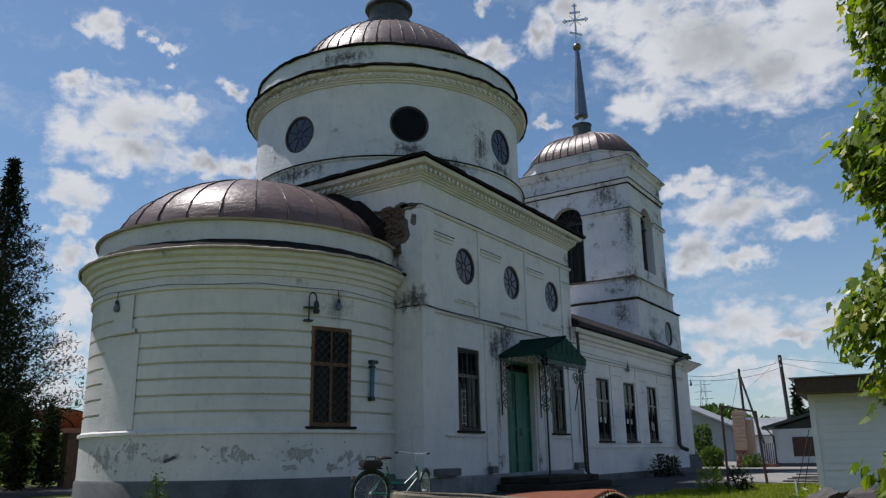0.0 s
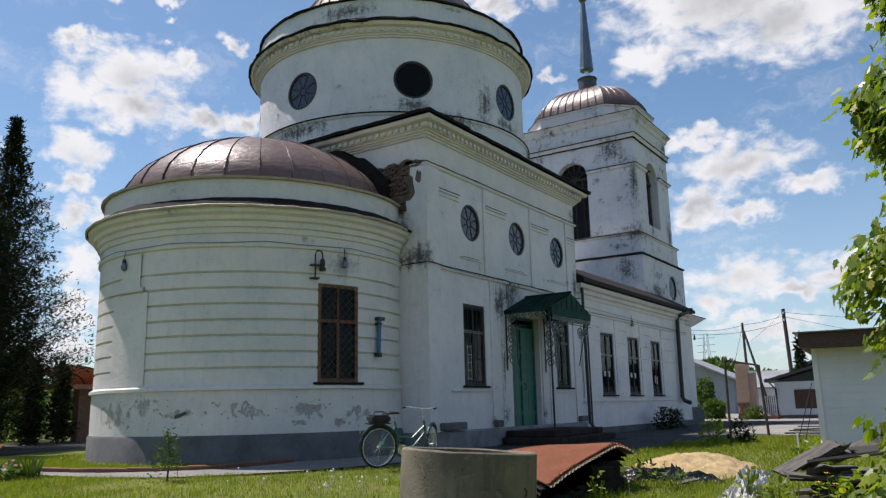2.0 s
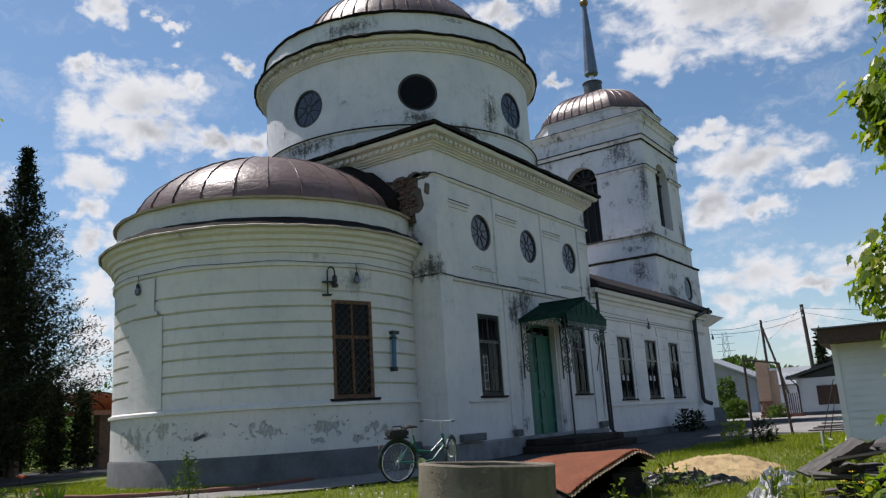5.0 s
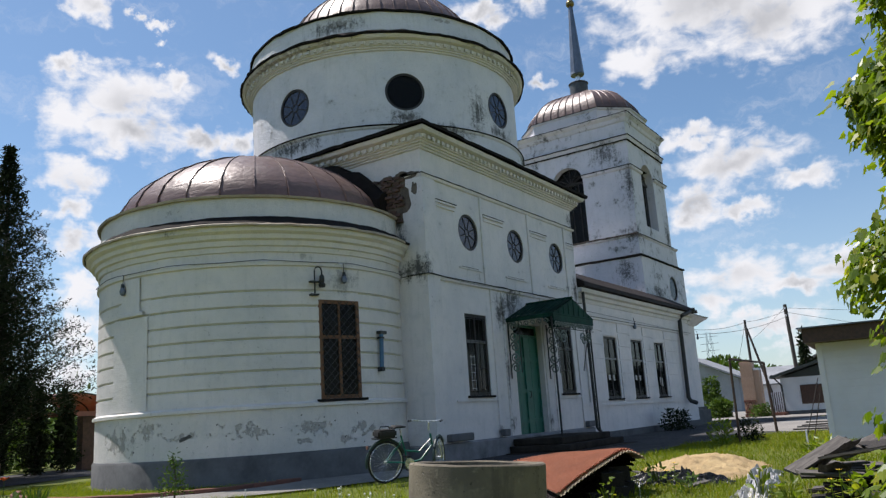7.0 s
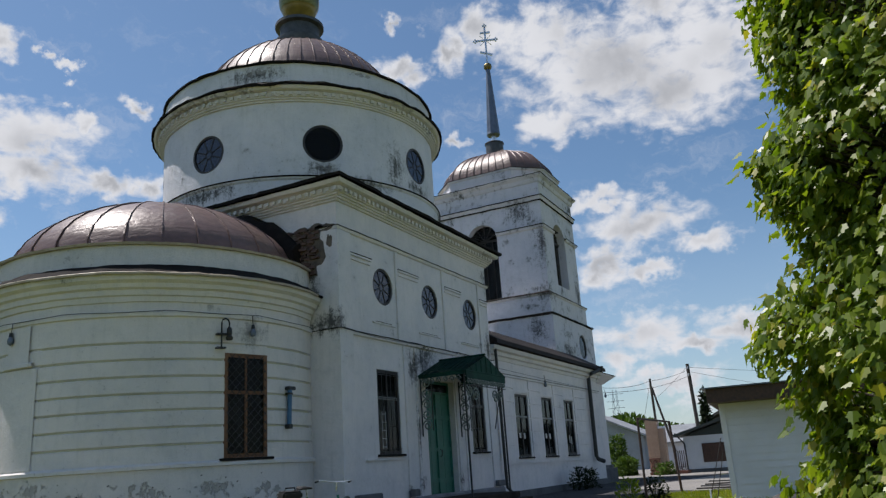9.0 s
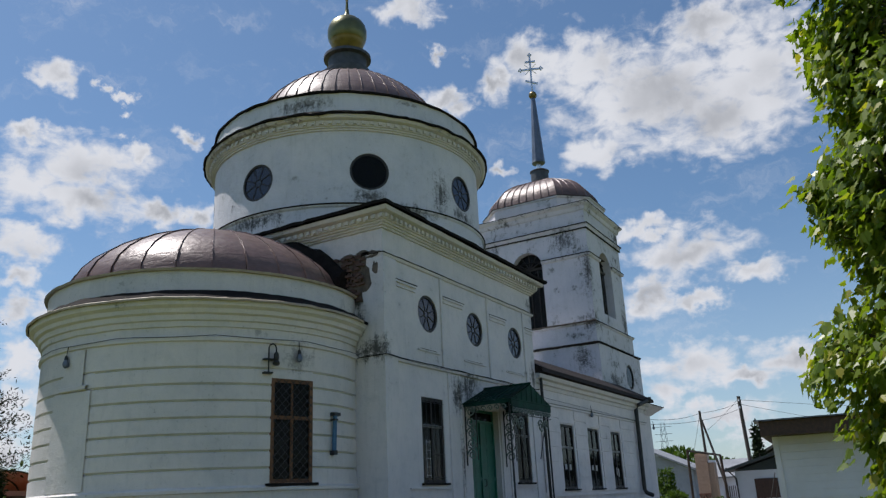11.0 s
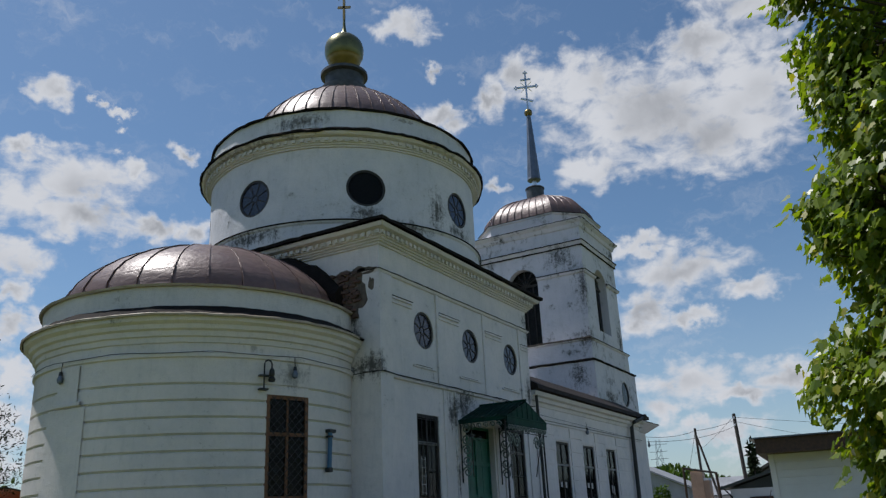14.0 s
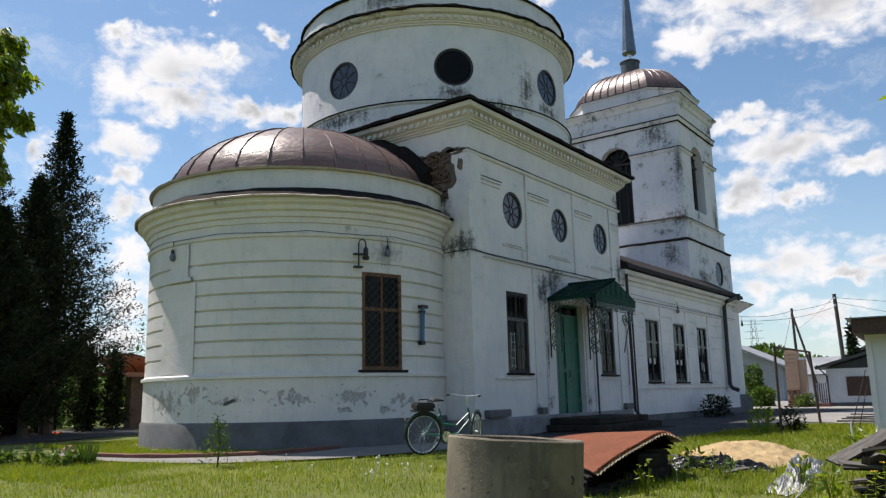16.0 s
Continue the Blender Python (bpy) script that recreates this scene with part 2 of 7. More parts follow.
def cast_concrete(n, co, s):
    """Rough cast concrete: pits, damp streaks and a yellowish crust."""
    big, mid, fine = n.noise(co, 2.2, 5.0, 0.6), n.noise(co, 9.0, 6.0, 0.65), n.noise(co, 55.0, 4.0, 0.6)
    streak = n.noise(stretch(n, co, (6.0, 6.0, 0.7)), 1.6, 5.0, 0.6)
    c = n.mix(n.ramp(big, 0.32, 0.68), (0.20, 0.170, 0.122), (0.105, 0.090, 0.068))
    c = n.mix(n.math("MULTIPLY", n.ramp(streak, 0.48, 0.70), 0.65), c, (0.075, 0.066, 0.052))
    c = n.mix(n.math("MULTIPLY", n.ramp(mid, 0.55, 0.72), 0.55), c, (0.27, 0.235, 0.17))
    pit = n.ramp(n.noise(co, 24.0, 3.0, 0.5), 0.66, 0.70)
    c = n.mix(n.math("MULTIPLY", pit, 0.85), c, (0.05, 0.045, 0.038))
    put(n, s, color=c, rough=0.93, normal=bump(n, n.math("SUBTRACT", n.math("ADD", mid, n.math("MULTIPLY", fine, 0.4)), n.math("MULTIPLY", pit, 0.9)), 0.7, 0.012))


def earth(a, b, c, scale):
    def build(n, co, s):
        big, mid, fine = n.noise(co, scale, 5.0, 0.6), n.noise(co, scale * 7, 6.0, 0.65), n.noise(co, scale * 90, 3.0, 0.6)
        t = n.mix(n.ramp(big, 0.35, 0.68), a, b)
        t = n.mix(n.math("MULTIPLY", n.ramp(mid, 0.45, 0.75), 0.7), t, c)
        t = n.mix(0.5, t, n.mix(fine, (0.45, 0.45, 0.45), (1.3, 1.3, 1.3)), "MULTIPLY")
        put(n, s, color=t, rough=0.95, normal=bump(n, n.math("ADD", mid, fine), 0.6, 0.03))

    return build


def leafy(a, b, c, shine=0.45, through=0.35):
    def build(n, co, s):
        island = n.add("ShaderNodeNewGeometry").outputs["Random Per Island"]
        t = n.mix(n.ramp(island, 0.1, 0.8), a, b)
        t = n.mix(n.ramp(island, 0.86, 1.0), t, c)
        t = n.mix(n.math("MULTIPLY", n.noise(co, 40.0, 3.0), 0.4), t, b)
        put(n, s, color=t, rough=shine)
        glow = n.add("ShaderNodeBsdfTranslucent", {0: n.mix(1.0, t, (1.5, 1.6, 0.55), "MULTIPLY")})
        both = n.add("ShaderNodeMixShader", {0: through, 1: s.outputs[0], 2: glow.outputs[0]})
        final = [k for k in n.tree.nodes if k.type == "OUTPUT_MATERIAL"][0]
        n.tree.links.new(both.outputs[0], final.inputs[0])

    return build


def timber(a, b, along=(1.0, 1.0, 1.0), rough=0.7):
    def build(n, co, s):
        grain = n.noise(stretch(n, co, along), 14.0, 6.0, 0.65, distort=0.4)
        tone = n.add("ShaderNodeObjectInfo").outputs["Random"]
        c = n.mix(n.ramp(grain, 0.3, 0.7), a, b)
        c = n.mix(n.math("MULTIPLY", tone, 0.45), c, b)
        put(n, s, color=c, rough=rough, normal=bump(n, grain, 0.4, 0.01))

    return build


def pane_glass(n, co, s):
    wave = n.noise(co, 2.3, 2.0)
    put(n, s, color=(0.05, 0.052, 0.05), rough=0.08, normal=bump(n, wave, 0.12, 0.02))
    s.inputs["Transmission Weight"].default_value = 0.85
    s.inputs["IOR"].default_value = 1.20


def sky_tinted_dusty_glass(n, co, s):
    # the blue of the reflected sky is put into the pane's own colour
    c = n.mix(n.ramp(n.noise(co, 4.0, 4.0), 0.3, 0.7), (0.022, 0.026, 0.048), (0.045, 0.050, 0.078))
    put(n, s, color=c, rough=0.18, normal=bump(n, n.noise(co, 2.3, 2.0), 0.15, 0.02))
    s.inputs["Transmission Weight"].default_value = 0.25


BODY_STAINS = [(-0.06, 0.20, 4.66, 0.40, 0.80, 0.42), (-0.06, 0.45, 4.62, 0.40, 0.50, 0.36), (-0.05, 0.62, 5.35, 0.4, 0.30, 0.50), (-0.05, 0.75, 5.80, 0.4, 0.35, 0.30), (0.10, 0.0, 4.55, 0.30, 0.3, 0.16),
               (3.75, 0.0, 4.08, 1.15, 0.5, 0.55), (3.25, 0.0, 3.80, 0.50, 0.5, 0.50), (4.0, 0.0, 4.30, 0.9, 0.4, 0.30), (3.42, 0.0, 2.3, 0.14, 0.3, 1.1),
               (3.50, 0.0, 0.95, 0.25, 0.3, 0.35), (5.75, 0.0, 1.0, 0.22, 0.3, 0.5), (8.2, 0.0, 4.9, 0.35, 0.4, 0.8), (8.3, 0.0, 7.2, 0.4, 0.4, 0.35), (2.9, 0.0, 0.8, 0.25, 0.3, 0.25)]
APSE_STAINS = [(-2.2, 0.66, 4.25, 0.55, 0.4, 0.50), (-3.0, 1.0, 4.67, 0.22, 0.25, 0.20), (-0.5, 0.65, 5.2, 0.8, 0.5, 0.7)]
APSE_BARE = [(-4.5, 2.8, 1.2, 0.5, 0.6, 0.16), (-4.9, 4.4, 1.15, 0.5, 0.9, 0.42), (-4.8, 3.5, 1.3, 0.5, 0.5, 0.30), (-3.9, 1.7, 1.25, 0.7, 0.6, 0.26), (-2.9, 0.95, 1.2, 0.7, 0.5, 0.28), (-1.8, 0.6, 1.15, 0.7, 0.4, 0.20), (-3.2, 1.0, 1.0, 0.5, 0.4, 0.10), (-2.2, 0.6, 0.95, 0.4, 0.4, 0.10)]
TOWER_STAINS = [(18.25, 1.2, 11.0, 0.6, 0.7, 1.5), (18.25, 1.3, 8.6, 0.9, 0.9, 0.7), (18.2, 2.4, 12.6, 0.6, 1.1, 0.8), (18.2, 1.9, 7.0, 0.5, 0.6, 0.9), (20.0, 1.1, 6.1, 1.4, 0.6, 0.6),
                (22.6, 1.15, 9.2, 0.6, 0.5, 0.9), (18.2, 4.5, 8.9, 0.5, 1.6, 0.4)]
DRUM_STAINS = [(1.25, 1.25, 9.05, 0.6, 0.6, 0.35), (4.2, 0.05, 9.1, 0.9, 0.5, 0.35), (6.2, 0.5, 8.7, 1.3, 1.0, 0.45), (0.1, 4.1, 8.6, 0.6, 1.5, 0.35), (2.2, 0.6, 8.7, 1.2, 0.8, 0.35),
               (0.2, 2.6, 11.8, 0.7, 1.3, 0.35), (3.2, 0.1, 9.5, 0.7, 0.4, 0.9)]
PARAPET_BARE = [(0.35, 2.75, 11.92, 0.6, 0.85, 0.26), (0.9, 6.6, 11.7, 0.8, 0.6, 0.3), (2.2, 0.5, 12.0, 0.7, 0.5, 0.12), (1.3, 1.12, 8.98, 0.5, 0.5, 0.28)]
CORNICE_BARE = [(0.0, 4.6, 11.28, 0.8, 2.6, 0.16), (0.15, 3.0, 11.30, 0.7, 1.0, 0.14), (7.6, 1.2, 11.25, 0.9, 0.9, 0.10), (3.2, 0.0, 11.30, 0.8, 0.5, 0.06), (7.9, -0.3, 7.86, 0.6, 0.4, 0.10), (-0.3, 5.5, 7.9, 0.4, 1.2, 0.10)]
WHITE = material("limewash", limewash((0.785, 0.745, 0.735), 0.76, 0.735, BODY_STAINS))
APSEWHITE = material("apse_limewash", limewash((0.745, 0.705, 0.675), 0.80, 0.735, APSE_STAINS, APSE_BARE, 0.5))
WEATHERED = material("weathered_limewash", limewash((0.70, 0.685, 0.735), 0.685, 0.71, TOWER_STAINS))
DRUM = material("drum_limewash", limewash((0.76, 0.745, 0.775), 0.75, 0.74, DRUM_STAINS, PARAPET_BARE))
CREAM = material("mossy_cornice_limewash", limewash((0.73, 0.695, 0.665), 0.735, 0.70, (), CORNICE_BARE))
GROOVE = material("algae_in_joint", painted((0.56, 0.53, 0.38), (0.36, 0.35, 0.27), 2.2, 0.9))
PLINTH = material("grey_plinth_paint", painted((0.13, 0.132, 0.138), (0.065, 0.066, 0.07), 1.6, 0.8, 0.3))
ROOF = material("brown_roof_sheet", sheet_metal)
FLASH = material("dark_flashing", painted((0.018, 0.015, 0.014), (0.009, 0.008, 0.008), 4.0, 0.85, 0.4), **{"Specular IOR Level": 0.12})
TINLIP = material("pale_tin_edge", painted((0.42, 0.36, 0.28), (0.28, 0.22, 0.17), 4.0, 0.5, 0.3))
NAVEROOF = material("dark_brown_nave_sheet", painted((0.024, 0.017, 0.015), (0.012, 0.009, 0.0085), 1.5, 0.75, 0.3), **{"Specular IOR Level": 0.2})
GLASS = material("old_window_glass", pane_glass)
ROUNDGLASS = material("dusty_glass_sky_tint", sky_tinted_dusty_glass)
BROWN = material("brown_window_frame", timber((0.26, 0.125, 0.055), (0.14, 0.065, 0.032)))
DARKFRAME = material("dark_window_frame", painted((0.032, 0.027, 0.025), (0.018, 0.016, 0.016), 6.0, 0.6))
IRON = material("black_iron", painted((0.018, 0.020, 0.020), (0.010, 0.011, 0.011), 8.0, 0.5, 0.2))
DOORGREEN = material("green_door_paint", painted((0.010, 0.135, 0.092), (0.007, 0.090, 0.064), 2.0, 0.5, 0.2))
CANOPY = material("dark_green_sheet", painted((0.006, 0.054, 0.035), (0.004, 0.026, 0.019), 2.5, 0.70, 0.3), **{"Specular IOR Level": 0.2})
PALEIRON = material("grey_green_iron", painted((0.20, 0.24, 0.22), (0.10, 0.13, 0.12), 6.0, 0.6))
GOLD = material("dull_gilding", painted((0.17, 0.165, 0.075), (0.115, 0.12, 0.06), 3.0, 0.34, 0.1, 0.9))
BRIGHTGOLD = material("worn_gilding", painted((0.24, 0.18, 0.07), (0.15, 0.12, 0.055), 3.0, 0.38, 0.1, 0.9))
COLLAR = material("dark_lantern_metal", painted((0.10, 0.105, 0.11), (0.055, 0.058, 0.062), 5.0, 0.5, 0.2, 0.5, 0.60, (0.35, 0.35, 0.34)))
ZINC = material("grey_zinc_sheet", painted((0.17, 0.195, 0.235), (0.11, 0.13, 0.16), 2.0, 0.38, 0.15, 0.75))
BRICK = material("old_red_brick", painted((0.115, 0.070, 0.054), (0.062, 0.042, 0.036), 6.0, 0.9, 0.6))
MORTAR = material("crumbled_mortar", painted((0.15, 0.125, 0.10), (0.07, 0.06, 0.052), 7.0, 0.95, 0.7))
CONCRETE = material("cast_concrete", cast_concrete)
BODYPLINTH = material("pale_grey_plinth_paint", painted((0.24, 0.245, 0.262), (0.13, 0.132, 0.142), 1.8, 0.85, 0.4, 0.0, 0.60, (0.06, 0.06, 0.06)))
GREYROOF = material("dull_grey_roofing", painted((0.24, 0.255, 0.275), (0.16, 0.17, 0.185), 1.2, 0.85, 0.2))
GRASS_GROUND = material("lawn_soil", earth((0.090, 0.115, 0.009), (0.130, 0.145, 0.013), (0.075, 0.062, 0.026), 0.35))
BLADES = material("grass_blades", leafy((0.112, 0.165, 0.006), (0.190, 0.222, 0.009), (0.32, 0.26, 0.05), 0.6, 0.42))
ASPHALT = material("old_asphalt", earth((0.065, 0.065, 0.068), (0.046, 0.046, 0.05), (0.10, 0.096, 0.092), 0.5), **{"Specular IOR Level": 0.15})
PAVING = material("pale_concrete_path", earth((0.23, 0.222, 0.208), (0.165, 0.16, 0.15), (0.27, 0.255, 0.23), 0.7))
KERB = material("red_kerb_paint", painted((0.19, 0.080, 0.055), (0.11, 0.055, 0.042), 5.0, 0.85, 0.4))
SAND = material("yellow_sand", earth((0.50, 0.37, 0.19), (0.40, 0.28, 0.14), (0.30, 0.21, 0.11), 1.5))
RUSTRED = material("red_slate_sheet", painted((0.36, 0.122, 0.060), (0.25, 0.088, 0.046), 2.0, 0.75, 0.25))
OLDWOOD = material("grey_weathered_boards", timber((0.15, 0.137, 0.125), (0.050, 0.044, 0.040), (0.35, 3.0, 3.0), 0.85))
RUST = material("rusty_steel", painted((0.07, 0.042, 0.030), (0.035, 0.024, 0.020), 7.0, 0.8, 0.5))
SIDING = material("white_board_siding", painted((0.70, 0.70, 0.76), (0.60, 0.60, 0.65), 0.9, 0.6, 0.1, 0.0, 0.66, (0.42, 0.42, 0.40)))
SOFFIT = material("dark_brown_eaves", timber((0.090, 0.046, 0.030), (0.042, 0.024, 0.018)))
BARNWALL = material("grey_blue_planks", painted((0.30, 0.33, 0.36), (0.22, 0.245, 0.27), 0.8, 0.85, 0.2))
# ASPHALT again in a paler tone: the sunlight is put into the colour
YARD = material("pale_sunlit_asphalt", earth((0.26, 0.245, 0.225), (0.20, 0.19, 0.18), (0.32, 0.30, 0.27), 0.5))
BLUEWHITE = material("pale_blue_render", painted((0.62, 0.66, 0.70), (0.52, 0.56, 0.60), 0.8, 0.85, 0.2))
DARKROOF = material("dark_green_roof", painted((0.030, 0.042, 0.040), (0.020, 0.028, 0.028), 1.2, 0.6))
PINKWOOD = material("raw_pine_boards", timber((0.52, 0.36, 0.26), (0.38, 0.25, 0.18), (3.0, 3.0, 0.5)))
POLEWOOD = material("tarred_pole_wood", timber((0.085, 0.070, 0.058), (0.040, 0.034, 0.030), (4.0, 4.0, 0.4), 0.85))
BARK = material("grey_brown_bark", timber((0.115, 0.092, 0.072), (0.050, 0.042, 0.034), (3.0, 3.0, 0.7), 0.9))
MAPLE = material("maple_leaves", leafy((0.080, 0.138, 0.012), (0.185, 0.240, 0.020), (0.360, 0.310, 0.050), 0.38, 0.50))
CONIFER = material("dark_thuja_and_shaded_foliage", leafy((0.012, 0.021, 0.009), (0.020, 0.030, 0.013), (0.034, 0.042, 0.022), 0.85, 0.06), **{"Specular IOR Level": 0.12})
FARGREEN = material("far_foliage", leafy((0.044, 0.088, 0.015), (0.072, 0.118, 0.022), (0.115, 0.155, 0.040), 0.8, 0.25), **{"Specular IOR Level": 0.25})
PETAL = material("white_flower_heads", painted((0.75, 0.75, 0.70), (0.60, 0.60, 0.52), 9.0, 0.8))
POPPY = material("orange_petals", painted((0.75, 0.12, 0.02), (0.60, 0.09, 0.02), 9.0, 0.7))
GAZEBOROOF = material("orange_polycarbonate", painted((0.27, 0.085, 0.042), (0.19, 0.062, 0.036), 1.0, 0.4))
TUBEBLUE = material("blue_enamel", painted((0.05, 0.15, 0.27), (0.035, 0.10, 0.19), 6.0, 0.45))
CABLE = material("black_cable", painted((0.03, 0.03, 0.03), (0.02, 0.02, 0.02), 6.0, 0.6))
SILVER = material("bright_steel", painted((0.74, 0.75, 0.76), (0.58, 0.59, 0.60), 9.0, 0.25, 0.05, 0.85))
BIKEDARK = material("dark_green_enamel", painted((0.020, 0.045, 0.038), (0.012, 0.024, 0.022), 9.0, 0.35, 0.05))
RUBBER = material("black_rubber", painted((0.016, 0.016, 0.017), (0.012, 0.012, 0.012), 9.0, 0.75))
CYCLEGREEN = material("green_cycle_paint", painted((0.008, 0.16, 0.11), (0.006, 0.11, 0.08), 5.0, 0.3, 0.05))
PLASTICSHEET = material("white_plastic_sheet", painted((0.50, 0.50, 0.50), (0.30, 0.30, 0.30), 7.0, 0.55, 0.5))
BLACKBAG = material("black_plastic_film", painted((0.012, 0.012, 0.014), (0.007, 0.007, 0.008), 9.0, 0.24, 0.5))


# ---------------------------------------------------------------- building helpers
def part(name, bm, mat, parent=None, label="", smooth=False):
    """Links a bmesh as one mesh object."""
    data = bpy.data.meshes.new(name)
    bm.to_mesh(data)
    bm.free()
    if smooth:
        data.shade_smooth()
        data.set_sharp_from_angle(angle=radians(35))
    data.materials.append(mat)
    ob = new(name, data)
    if parent is not None:
        ob.parent = parent
    return tagged(ob, label=label)


def thing(name, label, category, place=(0, 0, 0), group="", kind=""):
    ob = new(name)
    ob.location = place
    ob.empty_display_size = 0.2
    return tagged(ob, label, category, group, kind)


def box(bm, x0, x1, y0, y1, z0, z1, m=None):
    v = [bm.verts.new((m @ Vector(p)) if m else p) for p in ((x0, y0, z0), (x1, y0, z0), (x1, y1, z0), (x0, y1, z0), (x0, y0, z1), (x1, y0, z1), (x1, y1, z1), (x0, y1, z1))]
    for f in ((0, 3, 2, 1), (4, 5, 6, 7), (0, 1, 5, 4), (1, 2, 6, 5), (2, 3, 7, 6), (3, 0, 4, 7)):
        bm.faces.new([v[i] for i in f])
    return bm


def boxes(*rows):
    bm = bmesh.new()
    for r in rows:
        box(bm, *r)
    return bm


def lathe(profile, centre, a0=0.0, a1=360.0, segs=96, bm=None, close=False):
    """Turns a list of (radius, height) about an upright axis, from a0 to a1 degrees."""
    bm = bm or bmesh.new()
    whole = a1 - a0 >= 359.9
    rings = []
    for r, z in profile:
        ring = []
        for i in range(segs + (0 if whole else 1)):
            a = radians(a0 + (a1 - a0) * i / segs)
            ring.append(bm.verts.new((centre[0] + r * math.cos(a), centre[1] + r * math.sin(a), z)))
        rings.append(ring)
    pairs = list(zip(rings, rings[1:])) + ([(rings[-1], rings[0])] if close else [])
    for a, b in pairs:
        for i in range(segs):
            j = (i + 1) % len(a)
            bm.faces.new((a[i], a[j], b[j], b[i]))
    if close and not whole:
        bm.faces.new([r[0] for r in rings])
        bm.faces.new([r[-1] for r in reversed(rings)])
    return bm


def rect_ring(profile, x0, x1, y0, y1, bm=None, close=False):
    """Carries a list of (outset, height) round a rectangle, mitred at the corners."""
    bm = bm or bmesh.new()
    rings = [[bm.verts.new(p) for p in ((x0 - o, y0 - o, z), (x1 + o, y0 - o, z), (x1 + o, y1 + o, z), (x0 - o, y1 + o, z))] for o, z in profile]
    pairs = list(zip(rings, rings[1:])) + ([(rings[-1], rings[0])] if close else [])
    for a, b in pairs:
        for i in range(4):
            j = (i + 1) % 4
            bm.faces.new((a[i], a[j], b[j], b[i]))
    return bm


def tube(bm, points, radius, sides=8, taper=None):
    """A round bar along a line of points."""
    pts = [Vector(p) for p in points]
    rings = []
    for i, p in enumerate(pts):
        ahead = (pts[min(i + 1, len(pts) - 1)] - pts[max(i - 1, 0)]).normalized()
        side = ahead.cross(Vector((0, 0, 1)) if abs(ahead.z) < 0.9 else Vector((1, 0, 0))).normalized()
        up = side.cross(ahead)
        r = radius if taper is None else radius + (taper - radius) * i / (len(pts) - 1)
        rings.append([bm.verts.new(p + r * (math.cos(k * math.tau / sides) * side + math.sin(k * math.tau / sides) * up)) for k in range(sides)])
    for a, b in zip(rings, rings[1:]):
        for k in range(sides):
            bm.faces.new((a[k], a[(k + 1) % sides], b[(k + 1) % sides], b[k]))
    bm.faces.new(list(reversed(rings[0])))
    bm.faces.new(rings[-1])
    return bm


def bar(points, radius, sides=8, taper=None):
    return tube(bmesh.new(), points, radius, sides, taper)


def disc_solid(radius, depth, m, sides=40, rx=1.0):
    """A round block, its axis along the local y."""
    bm = bmesh.new()
    rings = [[bm.verts.new(m @ Vector((radius * rx * math.cos(k * math.tau / sides), y, radius * math.sin(k * math.tau / sides)))) for k in range(sides)] for y in (-depth, depth)]
    for k in range(sides):
        bm.faces.new((rings[0][k], rings[0][(k + 1) % sides], rings[1][(k + 1) % sides], rings[1][k]))
    bm.faces.new(list(reversed(rings[0])))
    bm.faces.new(rings[1])
    bmesh.ops.recalc_face_normals(bm, faces=bm.faces)
    return bm


def cut(ob, cutters):
    """Takes solid blocks out of a wall."""
    bm = bmesh.new()
    for c in cutters:
        data = bpy.data.meshes.new("block")
        bmesh.ops.recalc_face_normals(c, faces=c.faces)
        c.to_mesh(data)
        c.free()
        bm.from_mesh(data)
        bpy.data.meshes.remove(data)
    data = bpy.data.meshes.new("blocks")
    bm.to_mesh(data)
    bm.free()
    block = new("blocks", data)
    mod = ob.modifiers.new("openings", "BOOLEAN")
    mod.object, mod.operation, mod.solver = block, "DIFFERENCE", "EXACT"
    bpy.context.view_layer.update()
    made = bpy.data.meshes.new_from_object(ob.evaluated_get(bpy.context.evaluated_depsgraph_get()))
    ob.modifiers.clear()
    old, ob.data = ob.data, made
    bpy.data.meshes.remove(old)
    bpy.data.objects.remove(block)
    bpy.data.meshes.remove(data)
    return ob


def ragged(bm, amount, freq=2.5, cuts=0, seed=0.0):
    """Bends thin edges a little out of true; cuts splits the long straight edges first."""
    if cuts:
        bmesh.ops.subdivide_edges(bm, edges=[e for e in bm.edges if e.calc_length() > 2.0], cuts=cuts, use_grid_fill=True)
    for v in bm.verts:
        p = v.co * freq + Vector((seed, 3 * seed, 0.0))
        v.co += amount * (noise.noise_vector(p) + 0.6 * noise.noise_vector(p * 3.1))
    return bm


def mended(bm):
    bmesh.ops.recalc_face_normals(bm, faces=bm.faces)
    return bm


def ground_z(x, y):
    """Height of the ground: level round the church, falling a little towards the garden's near side."""
    s = 0.8 * x + 0.6 * y
    return 0.21 + 0.022 * max(-30.0, min(0.0, s + 2.0))


# ---------------------------------------------------------------- the church
AX, AY, AR = -1.28, 4.15, 3.60          # apse: axis and wall radius
DX, DY, DRAD = 4.20, 4.15, 4.12         # drum
CX1, CY1 = 8.40, 8.30                   # square body: 0..CX1, 0..CY1
TX0, TX1, TY0, TY1 = 18.25, 22.95, 1.20, 7.10   # bell tower
church = thing("church", "old white limewashed church with brown metal domes and bell tower", "church")


def on_wall(x, y, z, yaw):
    """Local x along a wall, y into it, z up; yaw is the way that x runs, in degrees."""
    return pose(x, y, z, 0, 0, yaw)


def on_round(cx, cy, r, angle, z):
    """The same on a round wall seen from outside, at an angle about its axis."""
    a = radians(angle)
    return pose(cx + r * math.cos(a), cy + r * math.sin(a), z, 0, 0, angle + 90)


def moved(bm, m):
    bmesh.ops.transform(bm, matrix=m, verts=bm.verts)
    return bm


